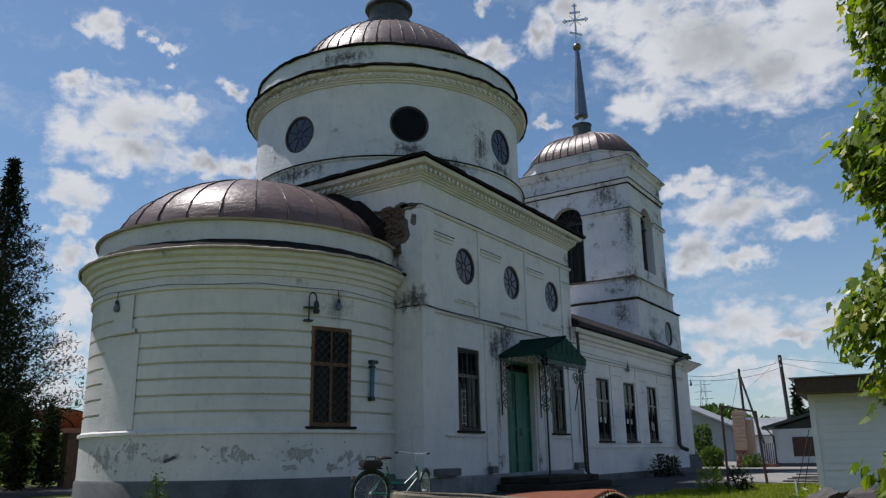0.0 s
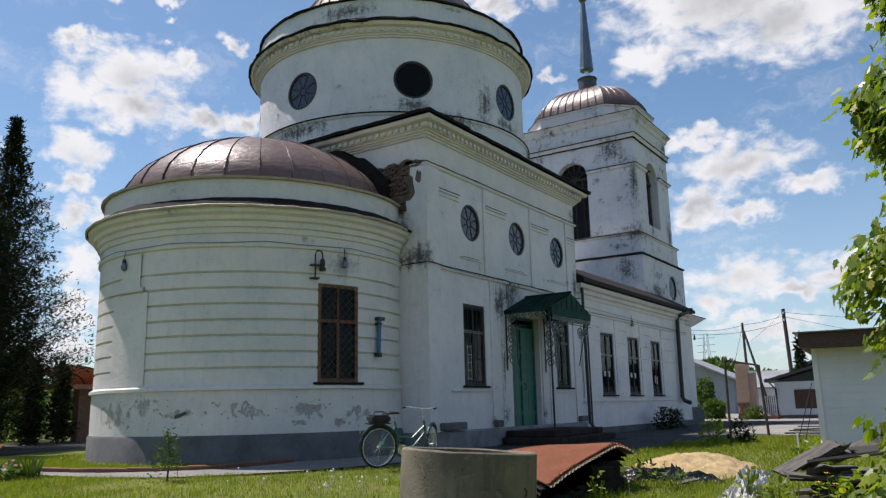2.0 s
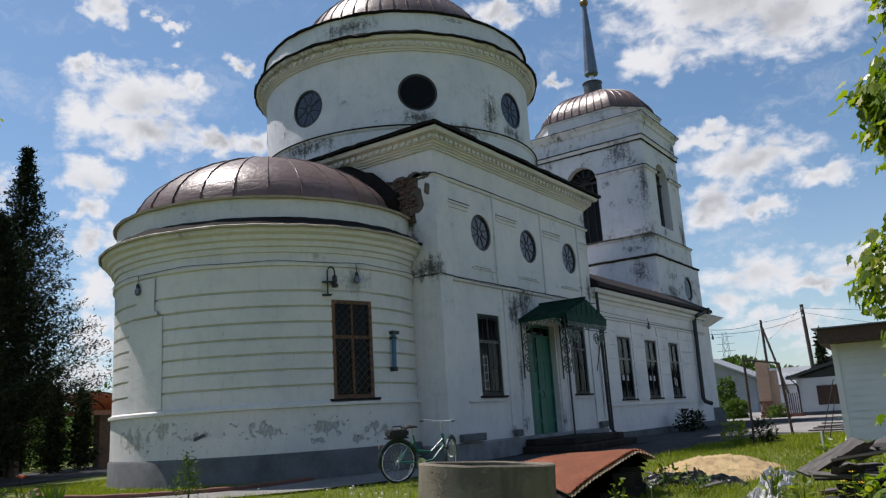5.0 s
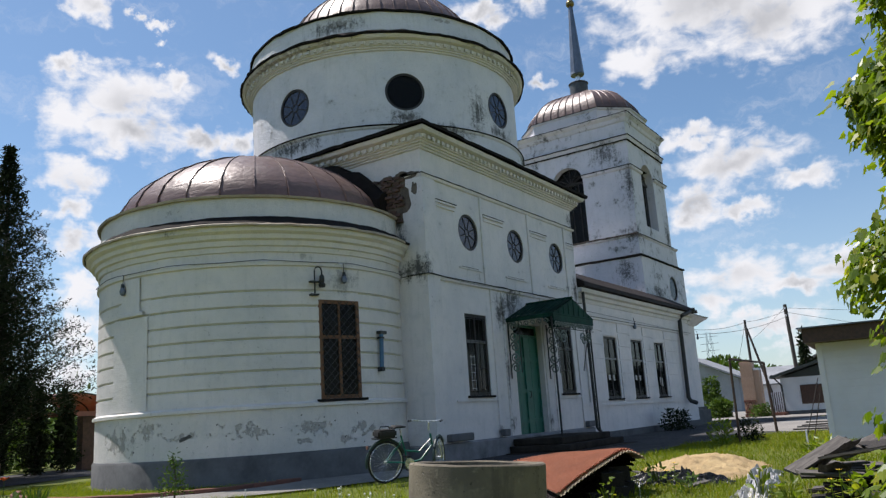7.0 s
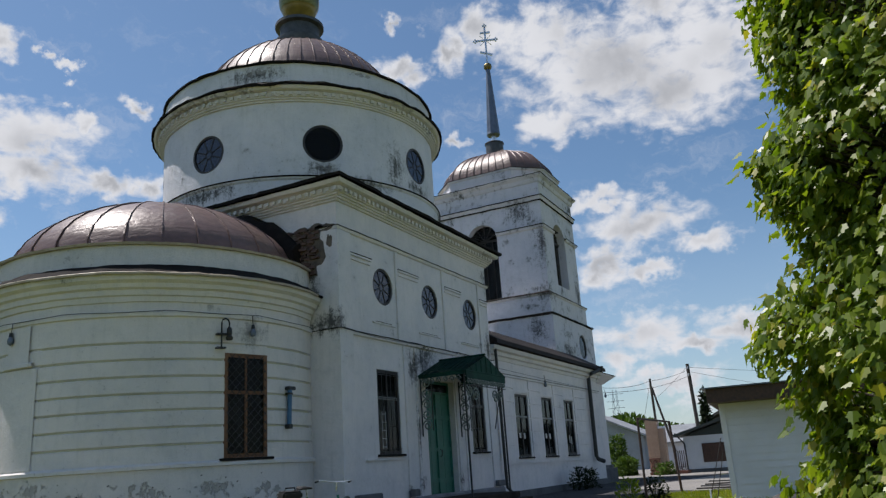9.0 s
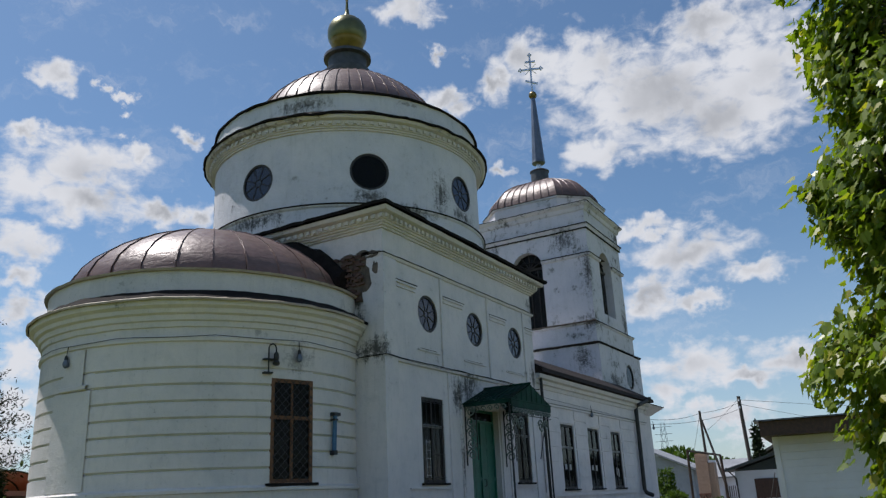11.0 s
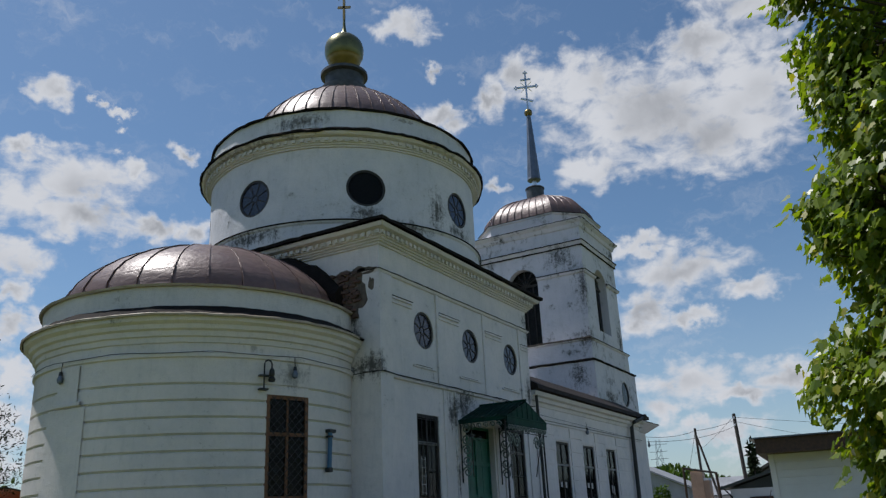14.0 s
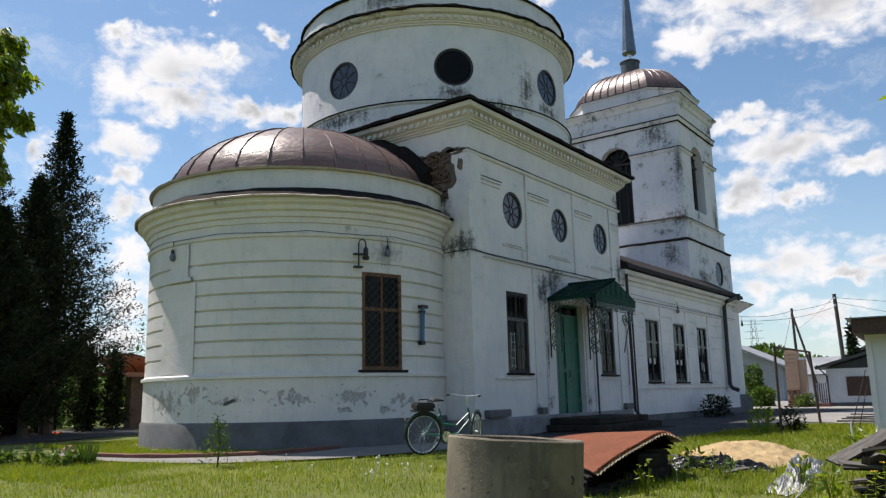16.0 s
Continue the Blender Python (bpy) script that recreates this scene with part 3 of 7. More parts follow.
def frame_ring(w, h, t, y0, y1):
    """A rectangular frame of bar width t, standing on z = 0, centred on x = 0."""
    return boxes((-w / 2, -w / 2 + t, y0, y1, 0, h), (w / 2 - t, w / 2, y0, y1, 0, h), (-w / 2 + t, w / 2 - t, y0, y1, 0, t), (-w / 2 + t, w / 2 - t, y0, y1, h - t, h))


def lattice(w, h, step, r, y):
    """A diagonal grille of thin bars within w by h."""
    bm = bmesh.new()
    for sign in (1, -1):
        k = -h
        while k < w + h:
            pts = []
            for z in (0.0, h):
                x = k + z if sign > 0 else k + h - z
                pts.append([x - w / 2, y, z])
            (xa, _, za), (xb, _, zb) = pts
            lo, hi = -w / 2, w / 2
            if max(xa, xb) > lo and min(xa, xb) < hi:
                for p, q in ((pts[0], pts[1]), (pts[1], pts[0])):
                    if p[0] < lo:
                        f = (lo - p[0]) / (q[0] - p[0]); p[2] += f * (q[2] - p[2]); p[0] = lo
                    elif p[0] > hi:
                        f = (hi - p[0]) / (q[0] - p[0]); p[2] += f * (q[2] - p[2]); p[0] = hi
                if (Vector(pts[0]) - Vector(pts[1])).length > 0.03:
                    tube(bm, pts, r, 5)
            k += step
    return bm


def tall_window(m, w, h, mat, grille="", transom=0.66, sill=True, label="", papers=()):
    """A casement window standing in its opening; m is the outer wall face at the middle of the sill."""
    face, m = m, m @ pose(0, -0.062, 0)
    win = part("window", moved(frame_ring(w, h, 0.075, 0.09, 0.17), m), mat, church, label)
    mid = boxes((-w / 2 + 0.075, w / 2 - 0.075, 0.095, 0.165, h * transom - 0.035, h * transom + 0.035))
    part("transom", moved(mid, m), mat if grille == "diamond" else PALEWOOD, win)
    part("mullion", moved(boxes((-0.03, 0.03, 0.10, 0.16, 0.075, h * transom - 0.035)), m), mat, win)
    part("upper_mullion", moved(boxes((-0.02, 0.02, 0.10, 0.16, h * transom + 0.035, h - 0.075)), m), mat, win)
    part("pane", moved(boxes((-w / 2 + 0.07, w / 2 - 0.07, 0.126, 0.134, 0.07, h * transom)), m), GLASS, win)
    part("pane", moved(boxes((-w / 2 + 0.07, w / 2 - 0.07, 0.126, 0.134, h * transom, h - 0.07)), m), GLASS, win)
    if grille == "diamond":
        part("grille", moved(lattice(w - 0.06, h - 0.04, 0.17, 0.007, 0.06), m @ pose(0, 0, 0.02)), IRON, win, "thin diamond lattice grille")
    if grille in ("bars", "ladder"):
        bm = bmesh.new()
        for k in range(1, 5):
            x = -w / 2 + w * k / 5
            tube(bm, [(x, 0.06, 0.02), (x, 0.06, h - 0.02)], 0.008, 6)
        for z in (0.12, h * 0.33, h * transom, h - 0.12):
            tube(bm, [(-w / 2 + 0.01, 0.06, z), (w / 2 - 0.01, 0.06, z)], 0.008, 6)
        part("grille", moved(bm, m), IRON, win, "welded iron bars")
    if papers:
        for x, z, a, b in papers:
            part("paper_note", moved(boxes((x, x + a, 0.110, 0.114, z, z + b)), m), PLASTICSHEET, win, "small white paper in the window")
    if grille == "ladder":
        part("ornament", moved(boxes((-0.40, -0.388, 0.03, 0.04, 0.12, 0.98), (-0.24, -0.228, 0.03, 0.04, 0.12, 0.98), *[(-0.42, -0.21, 0.031, 0.039, 0.16 + 0.19 * k, 0.175 + 0.19 * k) for k in range(5)]), m), PLASTICSHEET, win, "white ladder-shaped window ornament")
    if sill:
        part("sill", moved(boxes((-w / 2 - 0.09, w / 2 + 0.09, -0.07, 0.05, -0.055, -0.004)), face), FLASH, win, "dark tin window sill")
    return win


def round_window(m, r, mullions=True, label=""):
    """A round window with petal glazing bars."""
    m = m @ pose(0, -0.075, 0)
    bm = bmesh.new()
    sides = 36
    prof = ((r, 0.10), (r, 0.17), (r - 0.06, 0.17), (r - 0.06, 0.10))
    rings = [[bm.verts.new((rr * math.cos(k * math.tau / sides), y, rr * math.sin(k * math.tau / sides))) for k in range(sides)] for rr, y in prof]
    for i in range(4):
        for k in range(sides):
            bm.faces.new((rings[i][k], rings[i][(k + 1) % sides], rings[(i + 1) % 4][(k + 1) % sides], rings[(i + 1) % 4][k]))
    win = part("round_window", moved(mended(bm), m), DARKFRAME, church, label, smooth=True)
    if mullions:
        for k in range(8):
            a = k * math.tau / 8 + math.pi / 8
            part("glazing_bar", moved(bar([(0.2 * r * math.cos(a), 0.13, 0.2 * r * math.sin(a)), ((r - 0.05) * math.cos(a), 0.13, (r - 0.05) * math.sin(a))], 0.016, 6), m), DARKFRAME, win)
        ring = [(0.2 * r * math.cos(k * math.tau / 18), 0.13, 0.2 * r * math.sin(k * math.tau / 18)) for k in range(19)]
        part("hub_ring", moved(bar(ring, 0.016, 6), m), DARKFRAME, win)
    part("pane", moved(disc_solid(r - 0.05, 0.004, Matrix.Translation((0, 0.135, 0)), 36), m), ROUNDGLASS if mullions else GLASS, win)
    return win


PALEWOOD = material("pale_grey_bar", painted((0.24, 0.235, 0.225), (0.15, 0.15, 0.14), 6.0, 0.7))
STEPDIRT = material("green_black_dirt", painted((0.16, 0.155, 0.12), (0.09, 0.09, 0.075), 7.0, 0.95, 0.4))

# --- apse -------------------------------------------------------
JOINTS = [2.05, 2.37, 2.69, 3.00, 3.32, 3.64, 3.96]
prof = [(AR - 0.55, -0.4), (AR + 0.02, -0.4), (AR + 0.02, 1.62), (AR + 0.075, 1.63), (AR + 0.075, 1.69), (AR, 1.73)]
for z in JOINTS:
    prof += [(AR, z - 0.030), (AR - 0.035, z - 0.015), (AR - 0.035, z + 0.012), (AR, z + 0.030)]
prof += [(AR, 4.46), (AR + 0.05, 4.48), (AR + 0.05, 4.55), (AR, 4.57), (AR, 5.95), (AR - 0.55, 5.95)]
AP0, AP1 = 87.0, 273.0
apse = part("apse_wall", mended(lathe(prof, (AX, AY), AP0 - 18, AP1 + 18, 132, close=True)), APSEWHITE, church, "curved white wall with grooved courses", smooth=True)
for z in JOINTS:
    for a0, a1 in ((150.0, 173.5), (189.8, 245.6), (262.4, 288.0)):
        part("course_joint", mended(lathe([(AR - 0.040, z - 0.0145), (AR - 0.0325, z - 0.0145), (AR - 0.0325, z + 0.0115), (AR - 0.040, z + 0.0115)], (AX, AY), a0, a1, max(8, int((a1 - a0) / 2)))), GROOVE, apse, smooth=True)
AW_ANGLE, AW_W, AW_Z0, AW_Z1 = 254.0, 0.98, 1.76, 3.78
cut(apse, [moved(boxes((-AW_W / 2, AW_W / 2, -0.4, 1.2, 0, AW_Z1 - AW_Z0)), on_round(AX, AY, AR, AW_ANGLE, AW_Z0))])
part("plinth", mended(lathe([(AR - 0.3, -0.45), (AR + 0.07, -0.45), (AR + 0.06, 0.72), (AR + 0.03, 0.77), (AR - 0.3, 0.77)], (AX, AY), AP0 - 16, AP1 + 16, 72)), PLINTH, church, "dark grey painted plinth", smooth=True)
corn = [(AR - 0.02, 4.74), (AR + 0.04, 4.76), (AR + 0.05, 4.86), (AR + 0.10, 4.88), (AR + 0.11, 4.98), (AR + 0.18, 5.01), (AR + 0.20, 5.09), (AR + 0.29, 5.14), (AR + 0.31, 5.24), (AR - 0.02, 5.26)]
part("apse_cornice", ragged(mended(lathe(corn, (AX, AY), AP0 - 16, AP1 + 16, 120)), 0.01, 2.5, 0), CREAM, church, "stepped cream cornice with green algae", smooth=True)
part("cornice_flashing", ragged(mended(lathe([(AR - 0.02, 5.262), (AR + 0.345, 5.245), (AR + 0.355, 5.285), (AR + 0.15, 5.40), (AR + 0.05, 5.49), (AR - 0.02, 5.50)], (AX, AY), AP0 - 16, AP1 + 16, 120)), 0.022, 2.2, 0), FLASH, church, "dark bent tin flashing", smooth=True)
part("flashing_edge", ragged(mended(lathe([(AR + 0.335, 5.225), (AR + 0.375, 5.222), (AR + 0.380, 5.262), (AR + 0.335, 5.292)], (AX, AY), AP0 - 16, AP1 + 10, 140, close=True)), 0.016, 2.2, 0), TINLIP, church, "pale tin drip edge", smooth=True)
part("parapet_coping", ragged(mended(lathe([(AR - 0.04, 5.90), (AR + 0.07, 5.90), (AR + 0.085, 5.945), (AR - 0.55, 5.985), (AR - 0.55, 5.93)], (AX, AY), AP0 - 16, AP1 + 16, 120, close=True)), 0.014, 1.8, 0), TINLIP, church, smooth=True)


def dome_at(t, r0, z0, h, flat=1.0):
    """Radius and height along a dome's curve, t from 0 at the foot to 1 at the crown."""
    a = t * math.pi / 2
    return r0 * math.cos(a) ** flat, z0 + h * math.sin(a)


def dome_panels(name, centre, r0, z0, h, count, mat, label, top=0.97, a0=0.0, a1=360.0, steps=9, seam=0.028, flat=1.0, wry=0.0):
    """A dome of sheet panels, each its own piece, with standing seams between them."""
    roof = part(name, mended(lathe([dome_at(k / 12 * top, r0 - 0.05, z0 - 0.01, h - 0.04, flat) for k in range(13)], centre, a0, a1, 72)), FLASH, church, label, smooth=True)
    step = (a1 - a0) / count
    panel = bmesh.new()
    lathe([dome_at(k / steps * top, r0, z0, h, flat) for k in range(steps + 1)], (0, 0), 0.12, step - 0.12, 5, panel)
    data = None
    ridge = bmesh.new()
    low = [Vector((dome_at(k / steps * top, r0, z0, h, flat)[0], 0, dome_at(k / steps * top, r0, z0, h, flat)[1])) for k in range(steps + 1)]
    for k in range(steps):
        a, b = low[k], low[k + 1]
        n = Vector((b.z - a.z, 0, a.x - b.x)).normalized() * seam
        w = Vector((0, 0.011, 0))
        v = [ridge.verts.new(p) for p in (a - w - n, a + w - n, b + w - n, b - w - n, a - w + n, a + w + n, b + w + n, b - w + n)]
        for f in ((4, 5, 6, 7), (0, 4, 7, 3), (5, 1, 2, 6)):
            ridge.faces.new([v[i] for i in f])
    first = part("panel", mended(panel), mat, roof, smooth=True)
    seams = part("seam", mended(ridge), mat, roof)
    for k in range(count):
        for ob in (first, seams):
            c = ob if k == 0 else ob.copy()
            if k:
                scene.collection.objects.link(c)
                c.parent = roof
            c.matrix_basis = pose(centre[0], centre[1], 0, 0, 0, a0 + k * step)
            if wry and ob is first:
                hub = pose(r0 * 0.8 * math.cos(radians(step / 2)), r0 * 0.8 * math.sin(radians(step / 2)), z0 + h * 0.5)
                c.matrix_basis = c.matrix_basis @ hub @ pose(0, 0, 0, wry * math.sin(5.1 * k), 0.4 * wry * math.sin(2.3 * k + 1), 0) @ hub.inverted()
    return roof


dome_panels("apse_roof", (AX - 0.04, AY + 0.03), 3.27, 5.93, 1.95, 17, ROOF, "brown sheet-metal half dome with standing seams", 0.985, 73.0, 290.6, 10, flat=1.38, wry=1.3)
tall_window(on_round(AX, AY, AR, AW_ANGLE, AW_Z0), AW_W, AW_Z1 - AW_Z0, BROWN, "diamond", 0.62, label="brown wooden window with a diamond lattice grille")

# --- square body ------------------------------------------------
body = part("body_wall", mended(boxes((0, CX1, 0, CY1, -0.4, 7.98))), WHITE, church, "tall white plastered wall with shallow mouldings")
holes = [boxes((0.55, CX1 - 0.55, 0.55, CY1 - 0.55, -0.2, 7.7))]
WIN1 = (1.50, 2.53, 1.71, 3.70)
WIN2 = (6.62, 7.60, 1.71, 3.70)
DOOR = (3.90, 5.54, 0.61, 3.62)
for x0, x1, z0, z1 in (WIN1, WIN2, DOOR):
    holes.append(boxes((x0, x1, -0.3, 0.9, z0, z1)))
OVALS = (1.97, 4.45, 7.03)
for x in OVALS:
    holes.append(disc_solid(0.475, 0.9, on_wall(x, 0, 5.80, 0), 40))
cut(body, holes)
for x0, x1, z0, z1 in (WIN1, WIN2):
    tall_window(on_wall((x0 + x1) / 2, 0, z0, 0), x1 - x0, z1 - z0, DARKFRAME, "ladder" if x0 < 3 else "bars", 0.66, label="tall dark window behind iron bars")
for x in OVALS:
    round_window(on_wall(x, 0, 5.80, 0), 0.475, True, "small round window with petal glazing bars")
part("plinth", rect_ring([(0.10, -0.45), (0.09, 0.63), (0.05, 0.67), (-0.1, 0.67)], 0, CX1, 0, CY1), BODYPLINTH, church, "pale grey painted plinth, stained")
part("string_course", ragged(mended(rect_ring([(0, 4.40), (0.06, 4.42), (0.06, 4.49), (0, 4.52)], 0, CX1, 0, CY1)), 0.007, 3, 40), WHITE, church)
part("upper_string_course", ragged(mended(rect_ring([(0, 6.85), (0.05, 6.87), (0.07, 6.93), (0, 6.96)], 0, CX1, 0, CY1)), 0.009, 3, 40), WHITE, church)
big = [(0, 7.555), (0.05, 7.565), (0.05, 7.61), (0.10, 7.62), (0.10, 7.66), (0.15, 7.67), (0.15, 7.71), (0.205, 7.72), (0.215, 7.84), (0.36, 7.87), (0.40, 7.96), (-0.1, 7.98)]
part("body_cornice", ragged(mended(rect_ring(big, 0, CX1, 0, CY1)), 0.01, 3, 50), CREAM, church, "stepped cream cornice with dentils")
teeth = bmesh.new()
for i in range(44):
    p = -0.2 + i * 0.2
    for a in ((p, p + 0.10, -0.275, -0.205, 7.735, 7.825), (-0.275, -0.205, p, p + 0.10, 7.735, 7.825)):
        box(teeth, *a)
tagged(part("dentil_band", teeth, CREAM, church, "band of small cornice dentils"), kind="stuff")
part("body_roof", ragged(mended(rect_ring([(0.47, 7.985), (0.485, 8.06), (-1.2, 8.55), (-3.0, 8.62)], 0, CX1, 0, CY1)), 0.03, 2.0, 50), FLASH, church, "low dark sheet roof with ragged edge")
for x in (2.57, 5.20, 7.64):
    part("pilaster_strip", boxes((x, x + 0.10, -0.045, 0.02, 4.52, 6.85)), WHITE, church)
for x0, x1 in ((0.48, 1.40), (2.70, 3.80), (5.36, 6.41), (7.77, 8.38)):
    part("ledge", boxes((x0, x1, -0.05, 0.02, 6.335, 6.385), (x0 + 0.02, x1 - 0.02, -0.035, 0.02, 6.23, 6.275)), WHITE, church)
    part("ledge_dirt", ragged(boxes((x0 - 0.01, x1 + 0.01, -0.058, 0.0, 6.388, 6.402)), 0.012, 4.0), FLASH, church)
for x0, x1 in ((1.42, 2.47), (3.73, 4.93), (6.28, 7.52)):
    part("lower_ledge", boxes((x0, x1, -0.035, 0.02, 4.82, 4.86)), WHITE, church)
    part("ledge_dirt", ragged(boxes((x0 + 0.1, x1 - 0.2, -0.042, 0.0, 4.862, 4.870)), 0.010, 4.0), STEPDIRT, church)
part("corner_pilaster", boxes((-0.06, 0.46, -0.06, 0.02, 0.44, 6.85), (-0.06, 0.02, 0.02, 0.86, 0.44, 6.85)), WHITE, church, "shallow corner pilaster")
for x in (2.78, 3.35, 5.62, 6.10, 7.86):
    part("lower_pilaster_strip", boxes((x, x + 0.10, -0.04, 0.02, 0.62, 4.40)), WHITE, church)
part("window_ledge", boxes((0.9, 2.75, -0.05, 0.02, 1.57, 1.61)), WHITE, church)
part("window_ledge", boxes((6.3, 7.85, -0.05, 0.02, 1.57, 1.61)), WHITE, church)

# --- drum and main dome -----------------------------------------
drum = part("drum_wall", mended(lathe([(DRAD - 0.5, 8.0), (DRAD + 0.10, 8.0), (DRAD + 0.10, 8.72), (DRAD + 0.14, 8.76), (DRAD + 0.14, 8.82), (DRAD, 8.88), (DRAD, 11.0), (DRAD - 0.5, 11.0)], (DX, DY), 0, 360, 128, close=True)), DRUM, church, "round white drum wall with grey stains", smooth=True)
cut(drum, [disc_solid(0.535, 1.0, on_round(DX, DY, DRAD, a, 9.80), 40) for a in range(0, 360, 45)])
for a in range(0, 360, 45):
    round_window(on_round(DX, DY, DRAD, a, 9.80), 0.535, a != 225, "round dark drum window with petal glazing bars" if a != 225 else "round dark drum window with black glass")
dc = [(DRAD - 0.02, 10.98), (DRAD + 0.05, 10.99), (DRAD + 0.05, 11.035), (DRAD + 0.09, 11.045), (DRAD + 0.09, 11.085), (DRAD + 0.13, 11.095), (DRAD + 0.15, 11.23), (DRAD + 0.26, 11.26), (DRAD + 0.31, 11.34), (DRAD - 0.3, 11.36)]
part("drum_cornice", ragged(mended(lathe(dc, (DX, DY), 0, 360, 128)), 0.012, 3, 0), CREAM, church, "stepped cream cornice, partly crumbled", smooth=True)
teeth = bmesh.new()
for i in range(118):
    m = on_round(DX, DY, DRAD + 0.14, i * 360 / 118, 11.11)
    box(teeth, -0.05, 0.05, -0.055, 0.02, 0.01, 0.10, m)
tagged(part("dentil_band", teeth, CREAM, church, "band of small cornice dentils"), kind="stuff")
part("drum_flashing", ragged(mended(lathe([(DRAD + 0.30, 11.345), (DRAD + 0.36, 11.34), (DRAD + 0.37, 11.39), (DRAD + 0.0, 11.62)], (DX, DY), 0, 360, 180)), 0.042, 2.2, 0), FLASH, church, smooth=True)
part("drum_parapet", ragged(mended(lathe([(DRAD - 0.5, 11.3), (DRAD + 0.02, 11.3), (DRAD + 0.02, 12.13), (DRAD - 0.5, 12.13)], (DX, DY), 0, 360, 128)), 0.012, 2, 0), DRUM, church, "stained white parapet ring", smooth=True)
part("parapet_flashing", ragged(mended(lathe([(DRAD - 0.2, 12.13), (DRAD + 0.08, 12.12), (DRAD + 0.09, 12.17), (DRAD - 0.35, 12.32)], (DX, DY), 0, 360, 128)), 0.028, 2.2, 0), FLASH, church, smooth=True)
part("dome_foot", mended(lathe([(DRAD - 0.30, 12.30), (3.2, 12.42), (3.1, 12.5)], (DX, DY), 0, 360, 128)), ROOF, church, smooth=True)
dome_panels("main_dome", (DX, DY), 3.22, 12.22, 2.8, 48, ROOF, "brown sheet-metal dome with standing seams", 0.93, steps=9, flat=1.4)
part("lantern_neck", mended(lathe([(0.0, 15.9), (0.58, 15.9), (0.64, 15.85), (0.80, 15.80), (0.80, 15.70), (0.66, 15.66), (0.62, 15.30), (0.66, 15.22), (0.80, 15.18), (0.80, 15.02), (0.72, 14.8)], (DX, DY), 0, 360, 48)), COLLAR, church, "dark grey sheet-metal lantern collar", smooth=True)
onion = [(0.30, 15.88), (0.34, 16.0), (0.52, 16.22), (0.57, 16.34), (0.585, 16.40), (0.60, 16.42)]
part("onion_base", mended(lathe(onion, (DX, DY), 0, 360, 48)), BRIGHTGOLD, church, "gilded cup under the onion dome", smooth=True)
bulb = [(0.60, 16.42), (0.645, 16.52), (0.67, 16.68), (0.668, 16.84), (0.63, 17.00), (0.55, 17.14), (0.43, 17.26), (0.28, 17.35), (0.16, 17.43), (0.09, 17.55), (0.055, 17.75), (0.04, 18.05), (0.0, 18.06)]
part("onion_dome", mended(lathe(bulb, (DX, DY), 0, 360, 48)), GOLD, church, "dull gilded onion dome", smooth=True)


def cross(name, m, h, mat, parent):
    """An eight-ended cross with small trefoil ends."""
    bm = bmesh.new()
    t = 0.022 * h
    box(bm, -t, t, -t * 0.6, t * 0.6, 0, h)
    for z, w in ((h * 0.62, h * 0.24), (h * 0.82, h * 0.12)):
        box(bm, -w, w, -t * 0.6, t * 0.6, z - t, z + t)
    box(bm, -h * 0.15, h * 0.15, -t * 0.6, t * 0.6, -t, t, pose(0, 0, h * 0.28, 0, 20, 0))
    for x, z in ((-h * 0.24, h * 0.62), (h * 0.24, h * 0.62), (0, h)):
        for dx, dz in ((0, 1.6), (1.6, 0), (-1.6, 0), (0, -1.6)):
            box(bm, x + (dx - 0.8) * t, x + (dx + 0.8) * t, -t * 0.6, t * 0.6, z + (dz - 0.8) * t, z + (dz + 0.8) * t)
    for s in (-1, 1):
        for u in (-1, 1):
            tube(bm, [(s * t, 0, h * 0.62 + u * t), (s * h * 0.13, 0, h * 0.62 + u * h * 0.13)], t * 0.35, 5)
    return part(name, moved(bm, m), mat, parent, "thin metal cross")


cross("dome_cross", pose(DX, DY, 18.04, 0, 0, -90), 1.9, BRIGHTGOLD, church)

# --- nave -------------------------------------------------------
NY0, NX1 = 0.11, 20.2
nave = part("nave_wall", mended(boxes((CX1 - 0.02, NX1, NY0, 8.19, -0.4, 5.10))), WHITE, church, "low white side wall with grooved courses")
NAVEWIN = ((10.33, 11.50), (12.86, 14.02), (15.36, 16.48))
cuts = [boxes((CX1 + 0.5, NX1 - 0.5, NY0 + 0.55, 7.6, -0.2, 4.9))] + [boxes((a, b, -0.4, 1.2, 1.50, 3.58)) for a, b in NAVEWIN]
cut(nave, cuts)
for a, b in NAVEWIN:
    tall_window(on_wall((a + b) / 2, NY0, 1.50, 0), b - a, 2.08, DARKFRAME, "", 0.64, label="tall dark nave window with a pale transom", papers=((-0.30, 0.62, 0.17, 0.17), (0.10, 0.60, 0.15, 0.19)) if a < 15 else ((-0.12, 0.45, 0.08, 0.30), (0.08, 0.40, 0.10, 0.30)))
    part("window_hood", boxes((a - 0.12, b + 0.12, NY0 - 0.024, NY0 + 0.01, 3.62, 3.74), (a - 0.12, a - 0.01, NY0 - 0.016, NY0 + 0.02, 3.2, 3.62), (b + 0.01, b + 0.12, NY0 - 0.016, NY0 + 0.02, 3.2, 3.62)), WHITE, church)
xs = [CX1 + 0.35] + [v for ab in NAVEWIN for v in (ab[0] - 0.14, ab[1] + 0.14)] + [NX1 - 0.45]
for z in (1.38, 1.85, 2.32, 2.79, 3.26, 3.73):
    for x0, x1 in zip(xs[::2], xs[1::2]):
        part("course", boxes((x0, x1, NY0 - 0.032, NY0 + 0.01, z + 0.026, min(z + 0.446, 4.08))), WHITE, church)
part("nave_plinth", boxes((CX1, NX1 + 0.05, NY0 - 0.09, NY0 + 0.3, -0.45, 0.45)), PLINTH, church, "dark grey painted plinth")
